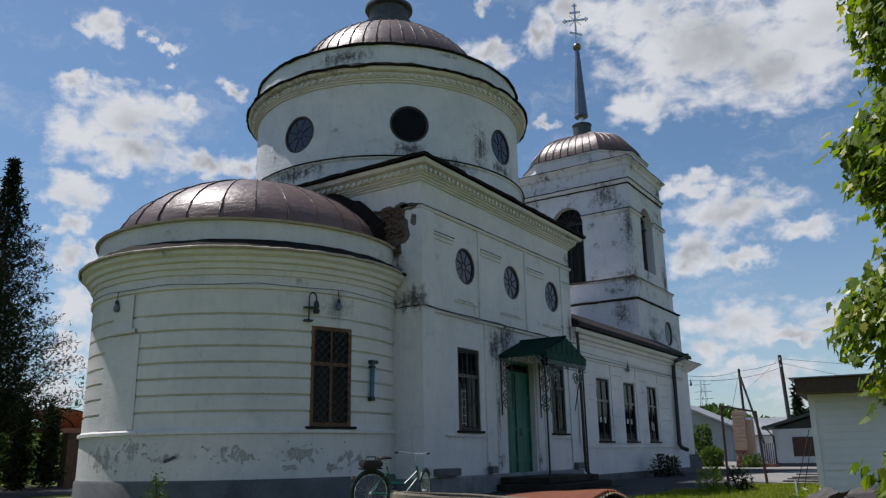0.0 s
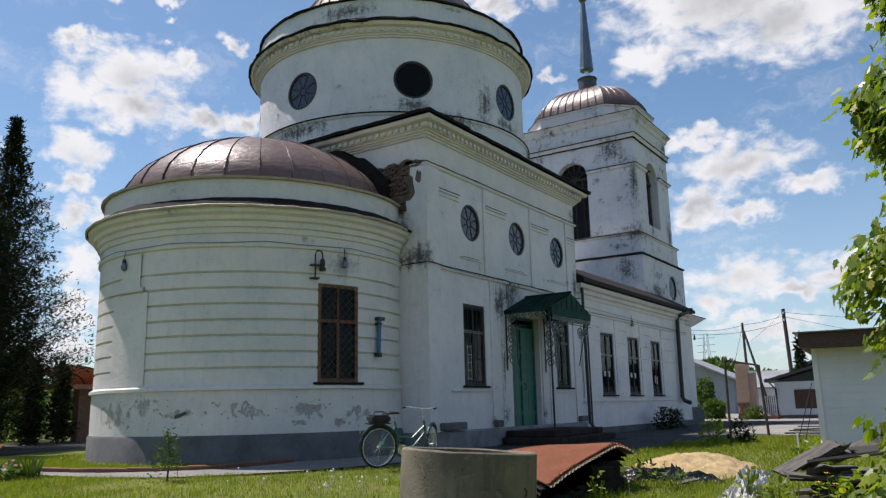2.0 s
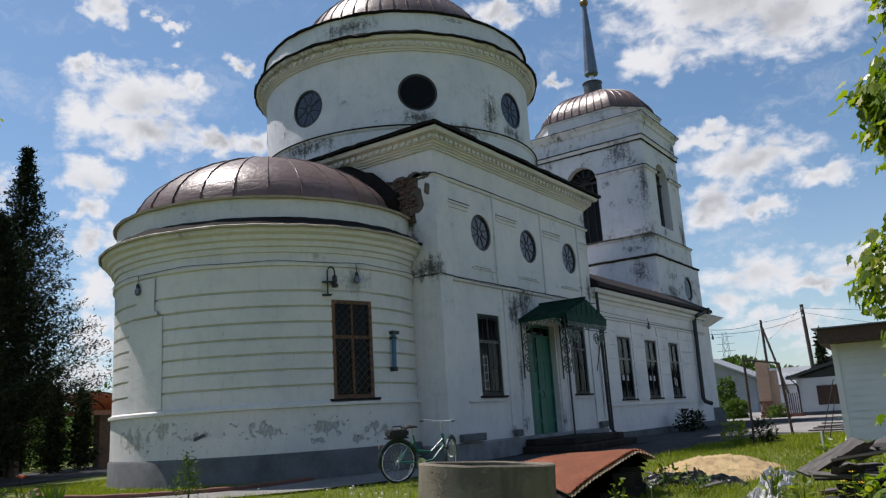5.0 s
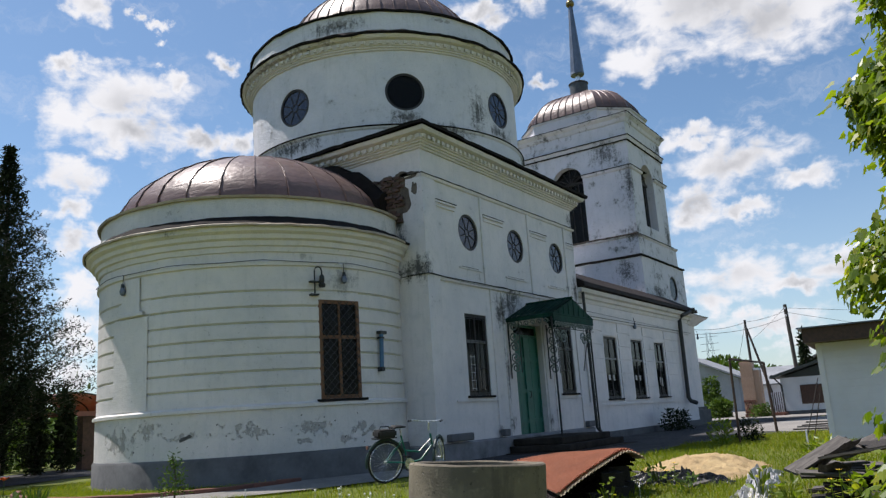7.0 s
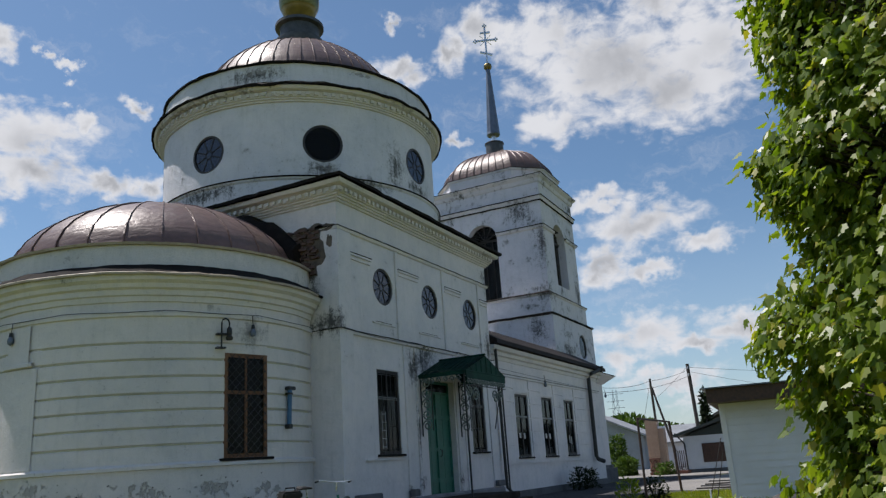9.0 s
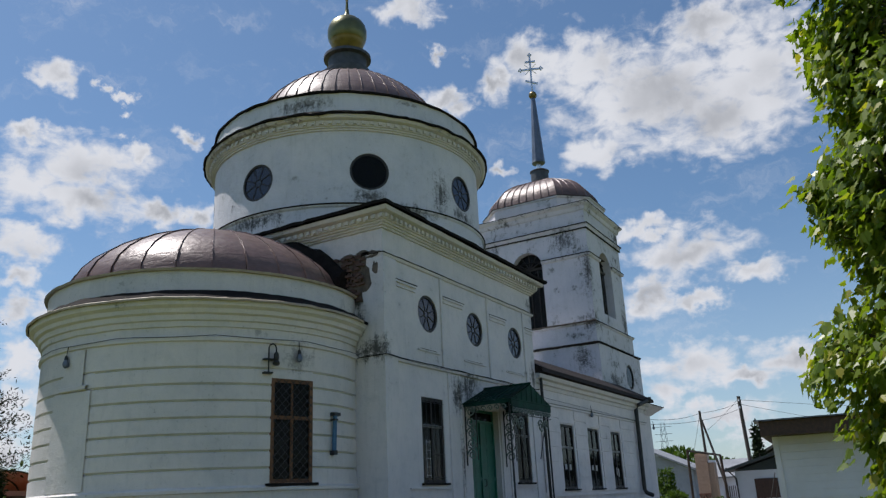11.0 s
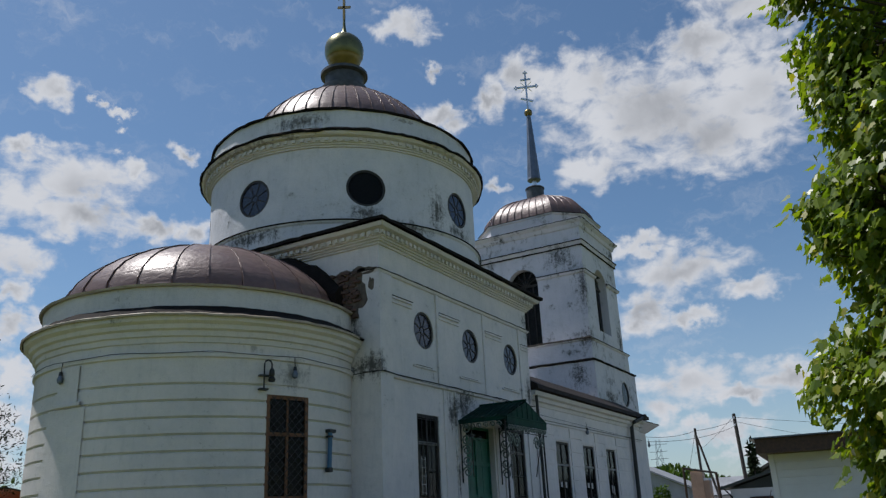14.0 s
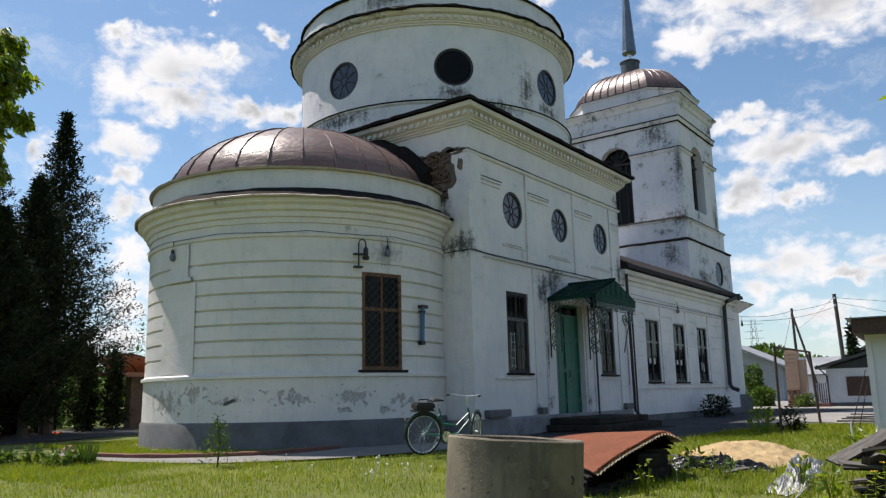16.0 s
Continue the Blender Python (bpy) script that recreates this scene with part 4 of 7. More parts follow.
part("nave_ledge", boxes((CX1, NX1, NY0 - 0.05, NY0 + 0.02, 1.28, 1.34)), WHITE, church)
part("nave_string", boxes((CX1, NX1, NY0 - 0.06, NY0 + 0.02, 4.10, 4.18)), WHITE, church)


def run(profile, x0, x1):
    """A moulding along the nave: a list of (outset, height) carried from x0 to x1."""
    bm = bmesh.new()
    rings = [[bm.verts.new((x, NY0 - o, z)) for o, z in profile] for x in (x0, x1)]
    for i in range(len(profile) - 1):
        bm.faces.new((rings[0][i], rings[1][i], rings[1][i + 1], rings[0][i + 1]))
    for ring in rings:
        bm.faces.new(ring)
    return mended(bm)


part("nave_cornice", run([(-0.1, 4.60), (0.03, 4.60), (0.05, 4.72), (0.12, 4.75), (0.13, 4.86), (0.24, 4.90), (0.27, 5.02), (-0.1, 5.04)], CX1, NX1 + 0.2), CREAM, church, "stepped cream cornice")
part("nave_roof", run([(-4.04, 7.0), (-1.0, 5.95), (0.36, 5.20), (0.38, 5.06), (-0.1, 5.05), (-4.04, 6.6)], CX1 - 0.01, NX1 + 0.45), NAVEROOF, church, "brown sheet-metal nave roof")

# --- bell tower -------------------------------------------------
low = part("tower_base", mended(boxes((NX1 - 0.02, 24.75, TY0 - 0.05, 7.15, -0.4, 5.25))), WHITE, church, "white ground floor of the bell tower")
part("tower_base_cornice", ragged(mended(rect_ring([(0, 4.85), (0.10, 4.90), (0.22, 5.0), (0.55, 5.22), (0.58, 5.28), (0, 5.42)], NX1, 24.75, TY0 - 0.05, 7.15)), 0.02, 2, 30), WEATHERED, church)
part("tower_base_plinth", boxes((NX1, 24.85, TY0 - 0.14, 7.2, -0.45, 0.95)), PLINTH, church, "dark grey painted plinth")
tier = part("tower_middle", mended(boxes((TX0 - 0.08, 24.05, TY0 - 0.08, TY1 + 0.08, 5.0, 7.62))), WEATHERED, church, "weathered white middle stage with black stains")
cut(tier, [boxes((TX0 + 0.5, 23.5, TY0 + 0.5, TY1 - 0.5, 5.2, 7.4)), disc_solid(0.60, 0.8, on_wall(22.2, TY0 - 0.08, 6.52, 0), 36, 0.95)])
part("tower_middle_cap", ragged(mended(rect_ring([(0.0, 7.60), (0.07, 7.62), (0.07, 7.68), (-0.1, 7.74)], TX0 - 0.08, 24.05, TY0 - 0.08, TY1 + 0.08)), 0.02, 2.5, 30), FLASH, church)
part("tower_step", mended(boxes((TX0 - 0.02, 23.5, TY0 - 0.02, TY1 + 0.02, 7.6, 8.56))), WEATHERED, church)
part("tower_sill", ragged(mended(rect_ring([(0, 8.50), (0.08, 8.55), (0.10, 8.60), (0, 8.68)], TX0, TX1 + 0.5, TY0, TY1)), 0.02, 2.5, 30), WEATHERED, church)
w = round_window(on_wall(22.2, TY0 - 0.08, 6.52, 0), 0.57, False, "narrow oval tower window")


def arch_block(m, w, z0, spring, depth, sides=18):
    """A solid with a round head, for an arched opening; z0 the foot, spring the height where the arch begins."""
    bm = bmesh.new()
    outline = [(-w / 2, z0), (w / 2, z0)] + [(w / 2 * math.cos(k * math.pi / sides), spring + w / 2 * math.sin(k * math.pi / sides)) for k in range(sides + 1)]
    rings = [[bm.verts.new((x, y, z)) for x, z in outline] for y in (-depth, depth)]
    n = len(outline)
    for k in range(n):
        bm.faces.new((rings[0][k], rings[0][(k + 1) % n], rings[1][(k + 1) % n], rings[1][k]))
    for r in rings:
        bm.faces.new(r)
    return moved(mended(bm), m)


belfry = part("belfry_wall", mended(boxes((TX0, TX1, TY0, TY1, 8.2, 14.0))), WEATHERED, church, "weathered white belfry wall with black mould")
TCX, TCY = (TX0 + TX1) / 2, (TY0 + TY1) / 2
cut(belfry, [boxes((TX0 + 0.6, TX1 - 0.6, TY0 + 0.6, TY1 - 0.6, 8.4, 13.6)),
             arch_block(on_wall(TX0, TCY + 0.12, 0, -90), 1.55, 8.6, 11.6, 0.9), arch_block(on_wall(TCX - 0.1, TY0, 0, 0), 1.65, 9.2, 11.5, 0.9)])
for m, wd, z0, sp in ((on_wall(TX0, TCY + 0.12, 0, -90), 1.55, 8.6, 11.6), (on_wall(TCX - 0.1, TY0, 0, 0), 1.65, 9.2, 11.5)):
    win = part("belfry_window", moved(boxes((-wd / 2, wd / 2, 0.30, 0.38, sp - 0.05, sp + 0.05)), m), DARKFRAME, church, "dark arched belfry opening with fan bars")
    for k in range(1, 6):
        a = k * math.pi / 6
        part("fan_bar", moved(bar([(0, 0.34, sp), (wd / 2 * math.cos(a), 0.34, sp + wd / 2 * math.sin(a))], 0.03, 6), m), DARKFRAME, win)
    for k in range(1, 4):
        x = -wd / 2 + wd * k / 4
        part("upright_bar", moved(bar([(x, 0.34, z0), (x, 0.34, sp)], 0.03, 6), m), DARKFRAME, win)
    part("pane", moved(arch_block(Matrix.Identity(4), wd - 0.02, z0, sp, 0.006), m @ pose(0, 0.37, 0)), GLASS, win)
part("belfry_band", mended(rect_ring([(0, 11.66), (0.09, 11.70), (0.11, 11.80), (0, 11.86)], TX0, TX1, TY0, TY1)), WEATHERED, church)
cut(bpy.data.objects["belfry_band"], [arch_block(on_wall(TX0, TCY + 0.12, 0, -90), 1.55, 8.6, 11.6, 0.9), arch_block(on_wall(TCX - 0.1, TY0, 0, 0), 1.65, 9.2, 11.5, 0.9)])
part("belfry_upper_band", ragged(mended(rect_ring([(0, 13.02), (0.06, 13.05), (0.09, 13.16), (0.12, 13.2), (0, 13.26)], TX0, TX1, TY0, TY1)), 0.016, 3, 30), WEATHERED, church)
part("band_flashing", ragged(mended(rect_ring([(0.0, 13.25), (0.15, 13.21), (0.15, 13.235), (0.0, 13.30)], TX0, TX1, TY0, TY1)), 0.012, 3, 30), FLASH, church)
part("belfry_cornice", ragged(mended(rect_ring([(0, 13.9), (0.06, 13.94), (0.10, 14.1), (0.24, 14.22), (0.25, 14.27), (-0.3, 14.35)], TX0, TX1, TY0, TY1)), 0.02, 2.5, 30), WEATHERED, church)


def eight(inset, chamfer):
    """The corners of a rectangle with cut-off corners, set in from the belfry's walls."""
    x0, x1, y0, y1, c = TX0 + inset, TX1 - inset, TY0 + inset, TY1 - inset, chamfer
    return [(x0 + c, y0), (x1 - c, y0), (x1, y0 + c), (x1, y1 - c), (x1 - c, y1), (x0 + c, y1), (x0, y1 - c), (x0, y0 + c)]


def eight_ring(rows):
    bm = bmesh.new()
    rings = [[bm.verts.new((x, y, z)) for x, y in eight(i, c)] for i, c, z in rows]
    for a, b in zip(rings, rings[1:]):
        for k in range(8):
            bm.faces.new((a[k], a[(k + 1) % 8], b[(k + 1) % 8], b[k]))
    return mended(bm)


part("belfry_top", mended(boxes((TX0 - 0.05, TX1 + 0.05, TY0 - 0.05, TY1 + 0.05, 14.28, 14.34))), TINLIP, church, "pale sheet-metal ledge")
part("belfry_parapet", eight_ring([(0.10, 1.2, 14.3), (0.10, 1.2, 14.86), (0.04, 1.2, 14.88), (0.04, 1.2, 14.95), (0.4, 1.2, 15.0)]), WEATHERED, church, "eight-sided white parapet")
troof = part("tower_roof", eight_ring([(0.02, 1.2, 14.945), (0.02, 1.2, 14.975), (0.5, 1.1, 15.05)]), FLASH, church, "brown eight-sided curved sheet-metal tower roof")
TCX, TCY, RN = (TX0 + TX1) / 2, (TY0 + TY1) / 2, 10
foot = eight(0.27, 1.08)
for k in range(8):
    p, q = Vector((*foot[k], 0)), Vector((*foot[(k + 1) % 8], 0))
    centre = Vector((TCX, TCY, 0))
    count = max(3, round((p - q).length / 0.40))
    for i in range(count):
        bm, sm, prev, line = bmesh.new(), bmesh.new(), None, []
        for j in range(RN + 1):
            a = j / RN * 0.95 * math.pi / 2
            f, up = math.cos(a), Vector((0, 0, 14.99 + 1.72 * math.sin(a)))
            ends = [centre + (p.lerp(q, (i + e) / count) - centre) * f + up for e in (0.01, 0.99, 1.0)]
            row = [bm.verts.new(v) for v in ends[:2]]
            line.append(ends[2] + Vector((0, 0, 0.012)) + (ends[2] - centre - up) * 0.004)
            if prev:
                bm.faces.new((prev[0], prev[1], row[1], row[0]))
            prev = row
        part("panel", mended(bm), ROOF, troof, smooth=True)
        part("seam", tube(sm, line, 0.02, 4), ROOF, troof)
part("spire_neck", mended(lathe([(0.0, 17.43), (0.46, 17.43), (0.50, 17.40), (0.50, 17.36), (0.46, 17.33), (0.45, 16.5)], (TCX, TCY), 0, 360, 40)), COLLAR, church, "grey sheet-metal collar", smooth=True)
LEAN = Matrix.Translation((TCX, TCY, 17.4)) @ pose(0, 0, 0, 0.6, -0.9, 0) @ Matrix.Translation((-TCX, -TCY, -17.4))
part("spire_pin", moved(mended(lathe([(0.13, 17.35), (0.13, 17.95)], (TCX, TCY), 0, 360, 20)), LEAN), SILVER, church, smooth=True)
part("spire", moved(mended(lathe([(0.0, 17.85), (0.33, 17.85), (0.36, 17.90), (0.34, 18.0), (0.11, 21.7), (0.0, 21.7)], (TCX, TCY), 0, 360, 10)), LEAN), ZINC, church, "tall faceted grey zinc spire")
part("spire_ball", moved(mended(lathe([(0.22 * math.sin(k * math.pi / 10), 21.85 - 0.22 * math.cos(k * math.pi / 10)) for k in range(11)], (TCX, TCY), 0, 360, 24)), LEAN), BRIGHTGOLD, church, "small gilded ball", smooth=True)
cross("spire_cross", LEAN @ pose(TCX, TCY, 22.0, 0, 0, -68), 2.3, SILVER, church)

# ragged dark tin strips and dirt lines on top of the mouldings
def drip_line(ring, label=""):
    return part("drip_strip", ragged(mended(ring), 0.016, 3.0, 50), FLASH, church, label)


drip_line(rect_ring([(0.0, 4.50), (0.075, 4.495), (0.075, 4.512), (0.0, 4.53)], 0, CX1, 0, CY1))
drip_line(rect_ring([(0.0, 6.95), (0.085, 6.93), (0.085, 6.948), (0.0, 6.97)], 0, CX1, 0, CY1))
drip_line(rect_ring([(0.0, 11.80), (0.125, 11.79), (0.125, 11.82), (0.0, 11.87)], TX0, TX1 - 2.9, TY0, TY1))
for x0, x1 in ((TX0, TCX - 0.95), (TCX + 0.75, TX1)):
    part("drip_strip", boxes((x0 - (0.12 if x0 == TX0 else 0), x1 + (0.12 if x1 == TX1 else 0), TY0 - 0.125, TY0 + 0.02, 11.79, 11.825)), FLASH, church)
drip_line(rect_ring([(0.0, 13.0), (0.075, 13.0), (0.075, 13.03), (0.0, 13.04)], TX0, TX1, TY0, TY1))
drip_line(rect_ring([(0.0, 8.63), (0.115, 8.595), (0.115, 8.62), (0.0, 8.70)], TX0, TX1 + 0.5, TY0, TY1))
drip_line(rect_ring([(0.0, 14.20), (0.265, 14.262), (0.265, 14.285), (0.0, 14.36)], TX0, TX1, TY0, TY1))
drip_line(rect_ring([(0.0, 5.27), (0.60, 5.265), (0.60, 5.295), (0.0, 5.43)], NX1, 24.75, TY0 - 0.05, 7.15))
part("drip_strip", mended(lathe([(DRAD + 0.10, 8.80), (DRAD + 0.165, 8.80), (DRAD + 0.165, 8.83), (DRAD, 8.90)], (DX, DY), 0, 360, 128)), FLASH, church, smooth=True)
part("drip_strip", boxes((CX1, NX1, NY0 - 0.07, NY0 + 0.01, 4.165, 4.185)), STEPDIRT, church)

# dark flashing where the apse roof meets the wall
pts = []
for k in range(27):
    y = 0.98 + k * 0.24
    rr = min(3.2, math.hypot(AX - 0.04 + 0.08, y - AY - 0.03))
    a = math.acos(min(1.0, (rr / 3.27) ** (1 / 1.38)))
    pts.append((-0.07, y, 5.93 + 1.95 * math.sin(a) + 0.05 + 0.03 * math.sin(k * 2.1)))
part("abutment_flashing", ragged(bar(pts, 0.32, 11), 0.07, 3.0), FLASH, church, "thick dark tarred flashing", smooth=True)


# ---------------------------------------------------------------- the ground
def cut_lines(near, far):
    """Grid lines, close together near the church and wide apart far off."""
    k = [float(v) for v in range(-40, 61)]
    step, v = 2.0, 60.0
    while v < far:
        step *= 1.35
        v += step
        k.append(v)
    step, v = 2.0, -40.0
    while v > -far:
        step *= 1.35
        v -= step
        k.insert(0, v)
    return k


ground = bmesh.new()
lines = cut_lines(0, 900)
grid = [[ground.verts.new((x, y, ground_z(x, y) + (0.03 * noise.noise((x * 0.4, y * 0.4, 1.0)) if abs(x) < 60 and abs(y) < 60 else 0.0))) for x in lines] for y in lines]
for a, b in zip(grid, grid[1:]):
    for i in range(len(lines) - 1):
        ground.faces.new((a[i], a[i + 1], b[i + 1], b[i]))
tagged(part("ground", ground, GRASS_GROUND, None, smooth=True), "wide sunlit lawn of rough green grass", "ground", kind="structure")


def road(name, label, rows, mat, lift=0.02):
    """A flat strip through pairs of edge points, laid on the ground."""
    bm = bmesh.new()
    prev = None
    for a, b in rows:
        row = [bm.verts.new((x, y, ground_z(x, y) + lift)) for x, y in [(a[0] + (b[0] - a[0]) * k / 6, a[1] + (b[1] - a[1]) * k / 6) for k in range(7)]]
        if prev:
            for k in range(6):
                bm.faces.new((prev[k], prev[k + 1], row[k + 1], row[k]))
        prev = row
    return tagged(part(name, mended(bm), mat), label, name.replace("_", " "), kind="structure")


def polar(r, deg):
    return AX + r * math.cos(radians(deg)), AY + r * math.sin(radians(deg))


KERB_LINE = ((150, 5.05), (160, 5.15), (177, 5.25), (197, 5.02), (220, 4.55), (240, 3.74))
LAWN_EDGE = ((-1.6, -3.05), (0.0, -3.85), (1.4, -4.15), (4.7, -4.07), (7.0, -4.7), (8.3, -5.15), (8.75, -6.1), (9.0, -7.6))
EDGE_LINE = ((164, 5.52), (190, 5.64), (212, 5.85), (233, 5.62), (243, 5.52), (266, 5.45))


def line_at(line, a):
    return float(np.interp(a, [v[0] for v in line], [v[1] for v in line]))


road("path", "pale worn concrete path round the church apse", [(polar(line_at(KERB_LINE, a), a), polar(line_at(EDGE_LINE, a), a)) for a in range(164, 265, 3)] + [((-0.6, -0.2), (-1.2, -1.9))], PAVING, 0.035)
# dark drive, pale yard: the church's shade and the sun are in their colours
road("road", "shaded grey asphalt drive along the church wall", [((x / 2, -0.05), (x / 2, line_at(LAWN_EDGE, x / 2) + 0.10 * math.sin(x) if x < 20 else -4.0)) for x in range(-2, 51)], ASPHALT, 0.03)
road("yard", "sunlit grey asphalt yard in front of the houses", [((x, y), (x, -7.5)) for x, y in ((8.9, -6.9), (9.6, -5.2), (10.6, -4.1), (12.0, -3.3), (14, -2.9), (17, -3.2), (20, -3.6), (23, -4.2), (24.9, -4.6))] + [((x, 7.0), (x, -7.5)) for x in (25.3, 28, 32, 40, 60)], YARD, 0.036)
road("lane", "grey asphalt lane curving past the garden trees", [((-9.5 + 0.2 * k, 6.2 + 0.5 * k), (-8.5 + 0.55 * k, 16.0 + 0.25 * k)) for k in range(0, 9)] + [((-5.4 + 0.9 * k, 10.6 + 0.3 * k), (-3.6 + 1.2 * k, 18.0 + 0.3 * k)) for k in range(1, 7)], ASPHALT, 0.025)

# kerb of short red blocks round the grass strip at the apse
kerb = tagged(new("kerb"), "low red-painted kerb round the grass strip", "kerb", kind="structure")
block = None
for i, a in enumerate(range(150, 236, 6)):
    if block is None:
        bm = boxes((-0.28, 0.28, -0.05, 0.05, -0.1, 0.105))
        bmesh.ops.bevel(bm, geom=bm.edges[:], offset=0.012, segments=1, affect="EDGES")
        block = part("kerb_block", bm, KERB, kerb)
        o = block
    else:
        o = block.copy()
        scene.collection.objects.link(o)
        o.parent = kerb
    x, y = polar(line_at(KERB_LINE, a), a)
    x1, y1 = polar(line_at(KERB_LINE, a + 3), a + 3)
    o.matrix_basis = pose(x, y, ground_z(x, y), random.uniform(-2, 2), random.uniform(-2, 2), math.degrees(math.atan2(y1 - y, x1 - x)))

# pale sandy patch at the foot of the apse
bm = bmesh.new()
rim = [bm.verts.new((*polar(3.68 + 0.26 * (1 + 0.3 * math.sin(k * 1.7)) * math.sin(math.pi * k / 12), 152 + k * 2.2), 0.198)) for k in range(13)]
inn = [bm.verts.new((*polar(3.64, 152 + k * 2.2), 0.25)) for k in range(13)]
for k in range(12):
    bm.faces.new((rim[k], rim[k + 1], inn[k + 1], inn[k]))
tagged(part("plaster_rubble", mended(bm), PAVING), "fallen pale plaster crumbs at the wall foot", "rubble", kind="stuff")

# ---------------------------------------------------------------- fittings of the church
PATCH = lathe([(AR - 0.02, 1.74), (AR + 0.016, 1.75), (AR + 0.018, 2.4), (AR + 0.014, 3.62), (AR - 0.02, 3.64)], (AX, AY), 172.0, 189.5, 18)
for v in PATCH.verts:
    if v.co.z > 1.8:
        off = 0.012 * noise.noise(v.co * 2.2)
        d = Vector((v.co.x - AX, v.co.y - AY, 0)).normalized()
        v.co += d * off
part("plaster_patch", mended(PATCH), APSEWHITE, church, "smooth plaster over a filled-in window", smooth=True)
part("plaster_patch_head", mended(lathe([(AR - 0.02, 3.66), (AR + 0.03, 3.67), (AR + 0.03, 4.44), (AR - 0.02, 4.45)], (AX, AY), 176.5, 186.0, 10)), APSEWHITE, church, smooth=True)
part("patch_ledge", mended(lathe([(AR, 3.64), (AR + 0.07, 3.66), (AR + 0.07, 3.72), (AR, 3.75)], (AX, AY), 175.5, 188.0, 10)), CREAM, church, smooth=True)

# flaked-off plaster with bare brick on the east face
bm = bmesh.new()
rim = []
for k in range(40):
    a = k * math.tau / 40
    f = 1.0 + 0.30 * noise.noise((2.6 * math.cos(a), 2.6 * math.sin(a), 4.0)) + 0.16 * noise.noise((9 * math.cos(a), 9 * math.sin(a), 7.0))
    c, q = math.cos(a), math.sin(a)
    rim.append((1.05 + 0.66 * f * math.copysign(abs(c) ** 0.7, c), 6.42 + 0.62 * f * math.copysign(abs(q) ** 0.7, q)))
rings = [[bm.verts.new((x, y, z)) for y, z in rim] for x in (-0.070, 0.03)]
for k in range(40):
    bm.faces.new((rings[0][k], rings[0][(k + 1) % 40], rings[1][(k + 1) % 40], rings[1][k]))
for f in rings:
    bm.faces.new(f)
patch = part("bare_brick_patch", mended(bm), MORTAR, church, "bare crumbling red brick where plaster fell")
rnd = random.Random(4)
for row in range(15):
    for col in range(6):
        y, z = 0.34 + col * 0.225 + (0.11 if row % 2 else 0.0) + rnd.uniform(-0.03, 0.03), 5.83 + row * 0.077
        edge = 0.20 * math.sin(row * 0.9) + 0.14 * math.sin(row * 2.3)
        if y < 0.46 + edge * 0.5 or y > 1.42 or rnd.random() < 0.14:
            continue
        w, m = rnd.uniform(0.13, 0.215), pose(-0.085 + rnd.uniform(-0.035, 0.03), y, z, rnd.uniform(-7, 7), rnd.uniform(-6, 6), rnd.uniform(-10, 10))
        bm = boxes((-0.03, 0.09, 0.0, w, 0.0, rnd.uniform(0.055, 0.072)))
        for v in bm.verts:
            v.co += Vector((rnd.uniform(-0.014, 0.014), rnd.uniform(-0.014, 0.014), rnd.uniform(-0.010, 0.010)))
        part("brick", moved(bm, m), BRICK, patch)
STAIN = material("black_mould_crust", painted((0.10, 0.10, 0.098), (0.045, 0.045, 0.046), 5.0, 0.95, 0.6))
for y0, z0, w, h in ((0.17, 6.60, 0.085, 0.16), (0.30, 6.94, 0.30, 0.09), (0.52, 6.98, 0.18, 0.10), (0.43, 6.42, 0.02, 0.025)):
    bm = bmesh.new()
    ring = [bm.verts.new((-0.064, y0 + w * math.cos(k * 0.45) * (1 + 0.5 * noise.noise((k * 1.7, y0 * 9, z0))), z0 + h * math.sin(k * 0.45) * (1 + 0.5 * noise.noise((z0, k * 1.9, y0 * 7))))) for k in range(14)]
    bm.faces.new(ring)
    part("flaked_spot", bm, MORTAR, church, "small spot of bare mortar")


def blot(angle, z, w, h, k):
    """A small hole in the plaster of the apse, with a ragged edge."""
    bm = bmesh.new()
    m = on_round(AX, AY, AR + 0.022, angle, z)
    ring = [bm.verts.new(m @ Vector((w * math.cos(i * 0.7) * rnd.uniform(0.6, 1.1), -0.003, (h * math.sin(i * 0.7) + 0.35 * w * math.cos(i * 0.7)) * rnd.uniform(0.6, 1.1)))) for i in range(9)]
    bm.faces.new(ring)
    return part("plaster_hole", mended(bm), STAIN if k else MORTAR, church, "dark hole in the lower plaster")


blot(203.5, 1.16, 0.15, 0.05, 1)
for k in range(30):
    blot(rnd.choice((rnd.uniform(172, 200), rnd.uniform(195, 262))), rnd.uniform(0.86, 1.5), rnd.uniform(0.008, 0.028), rnd.uniform(0.006, 0.018), k % 3)

# door, steps and canopy
door = part("door", boxes((DOOR[0], DOOR[0] + 0.07, 0.16, 0.26, DOOR[2], DOOR[3]), (DOOR[1] - 0.07, DOOR[1], 0.16, 0.26, DOOR[2], DOOR[3]), (DOOR[0] + 0.07, DOOR[1] - 0.07, 0.16, 0.26, DOOR[3] - 0.07, DOOR[3]), (DOOR[0] + 0.07, DOOR[1] - 0.07, 0.16, 0.26, 3.28, 3.34)), DOORGREEN, church, "tall green double door, closed")
for k in range(8):
    x = DOOR[0] + 0.075 + k * (DOOR[1] - DOOR[0] - 0.15) / 8
    bm = boxes((x + 0.003, x + (DOOR[1] - DOOR[0] - 0.15) / 8 - 0.003, 0.18 + 0.004 * (k % 2), 0.22, DOOR[2] + 0.02, 3.275))
    part("plank", bm, DOORGREEN, door)
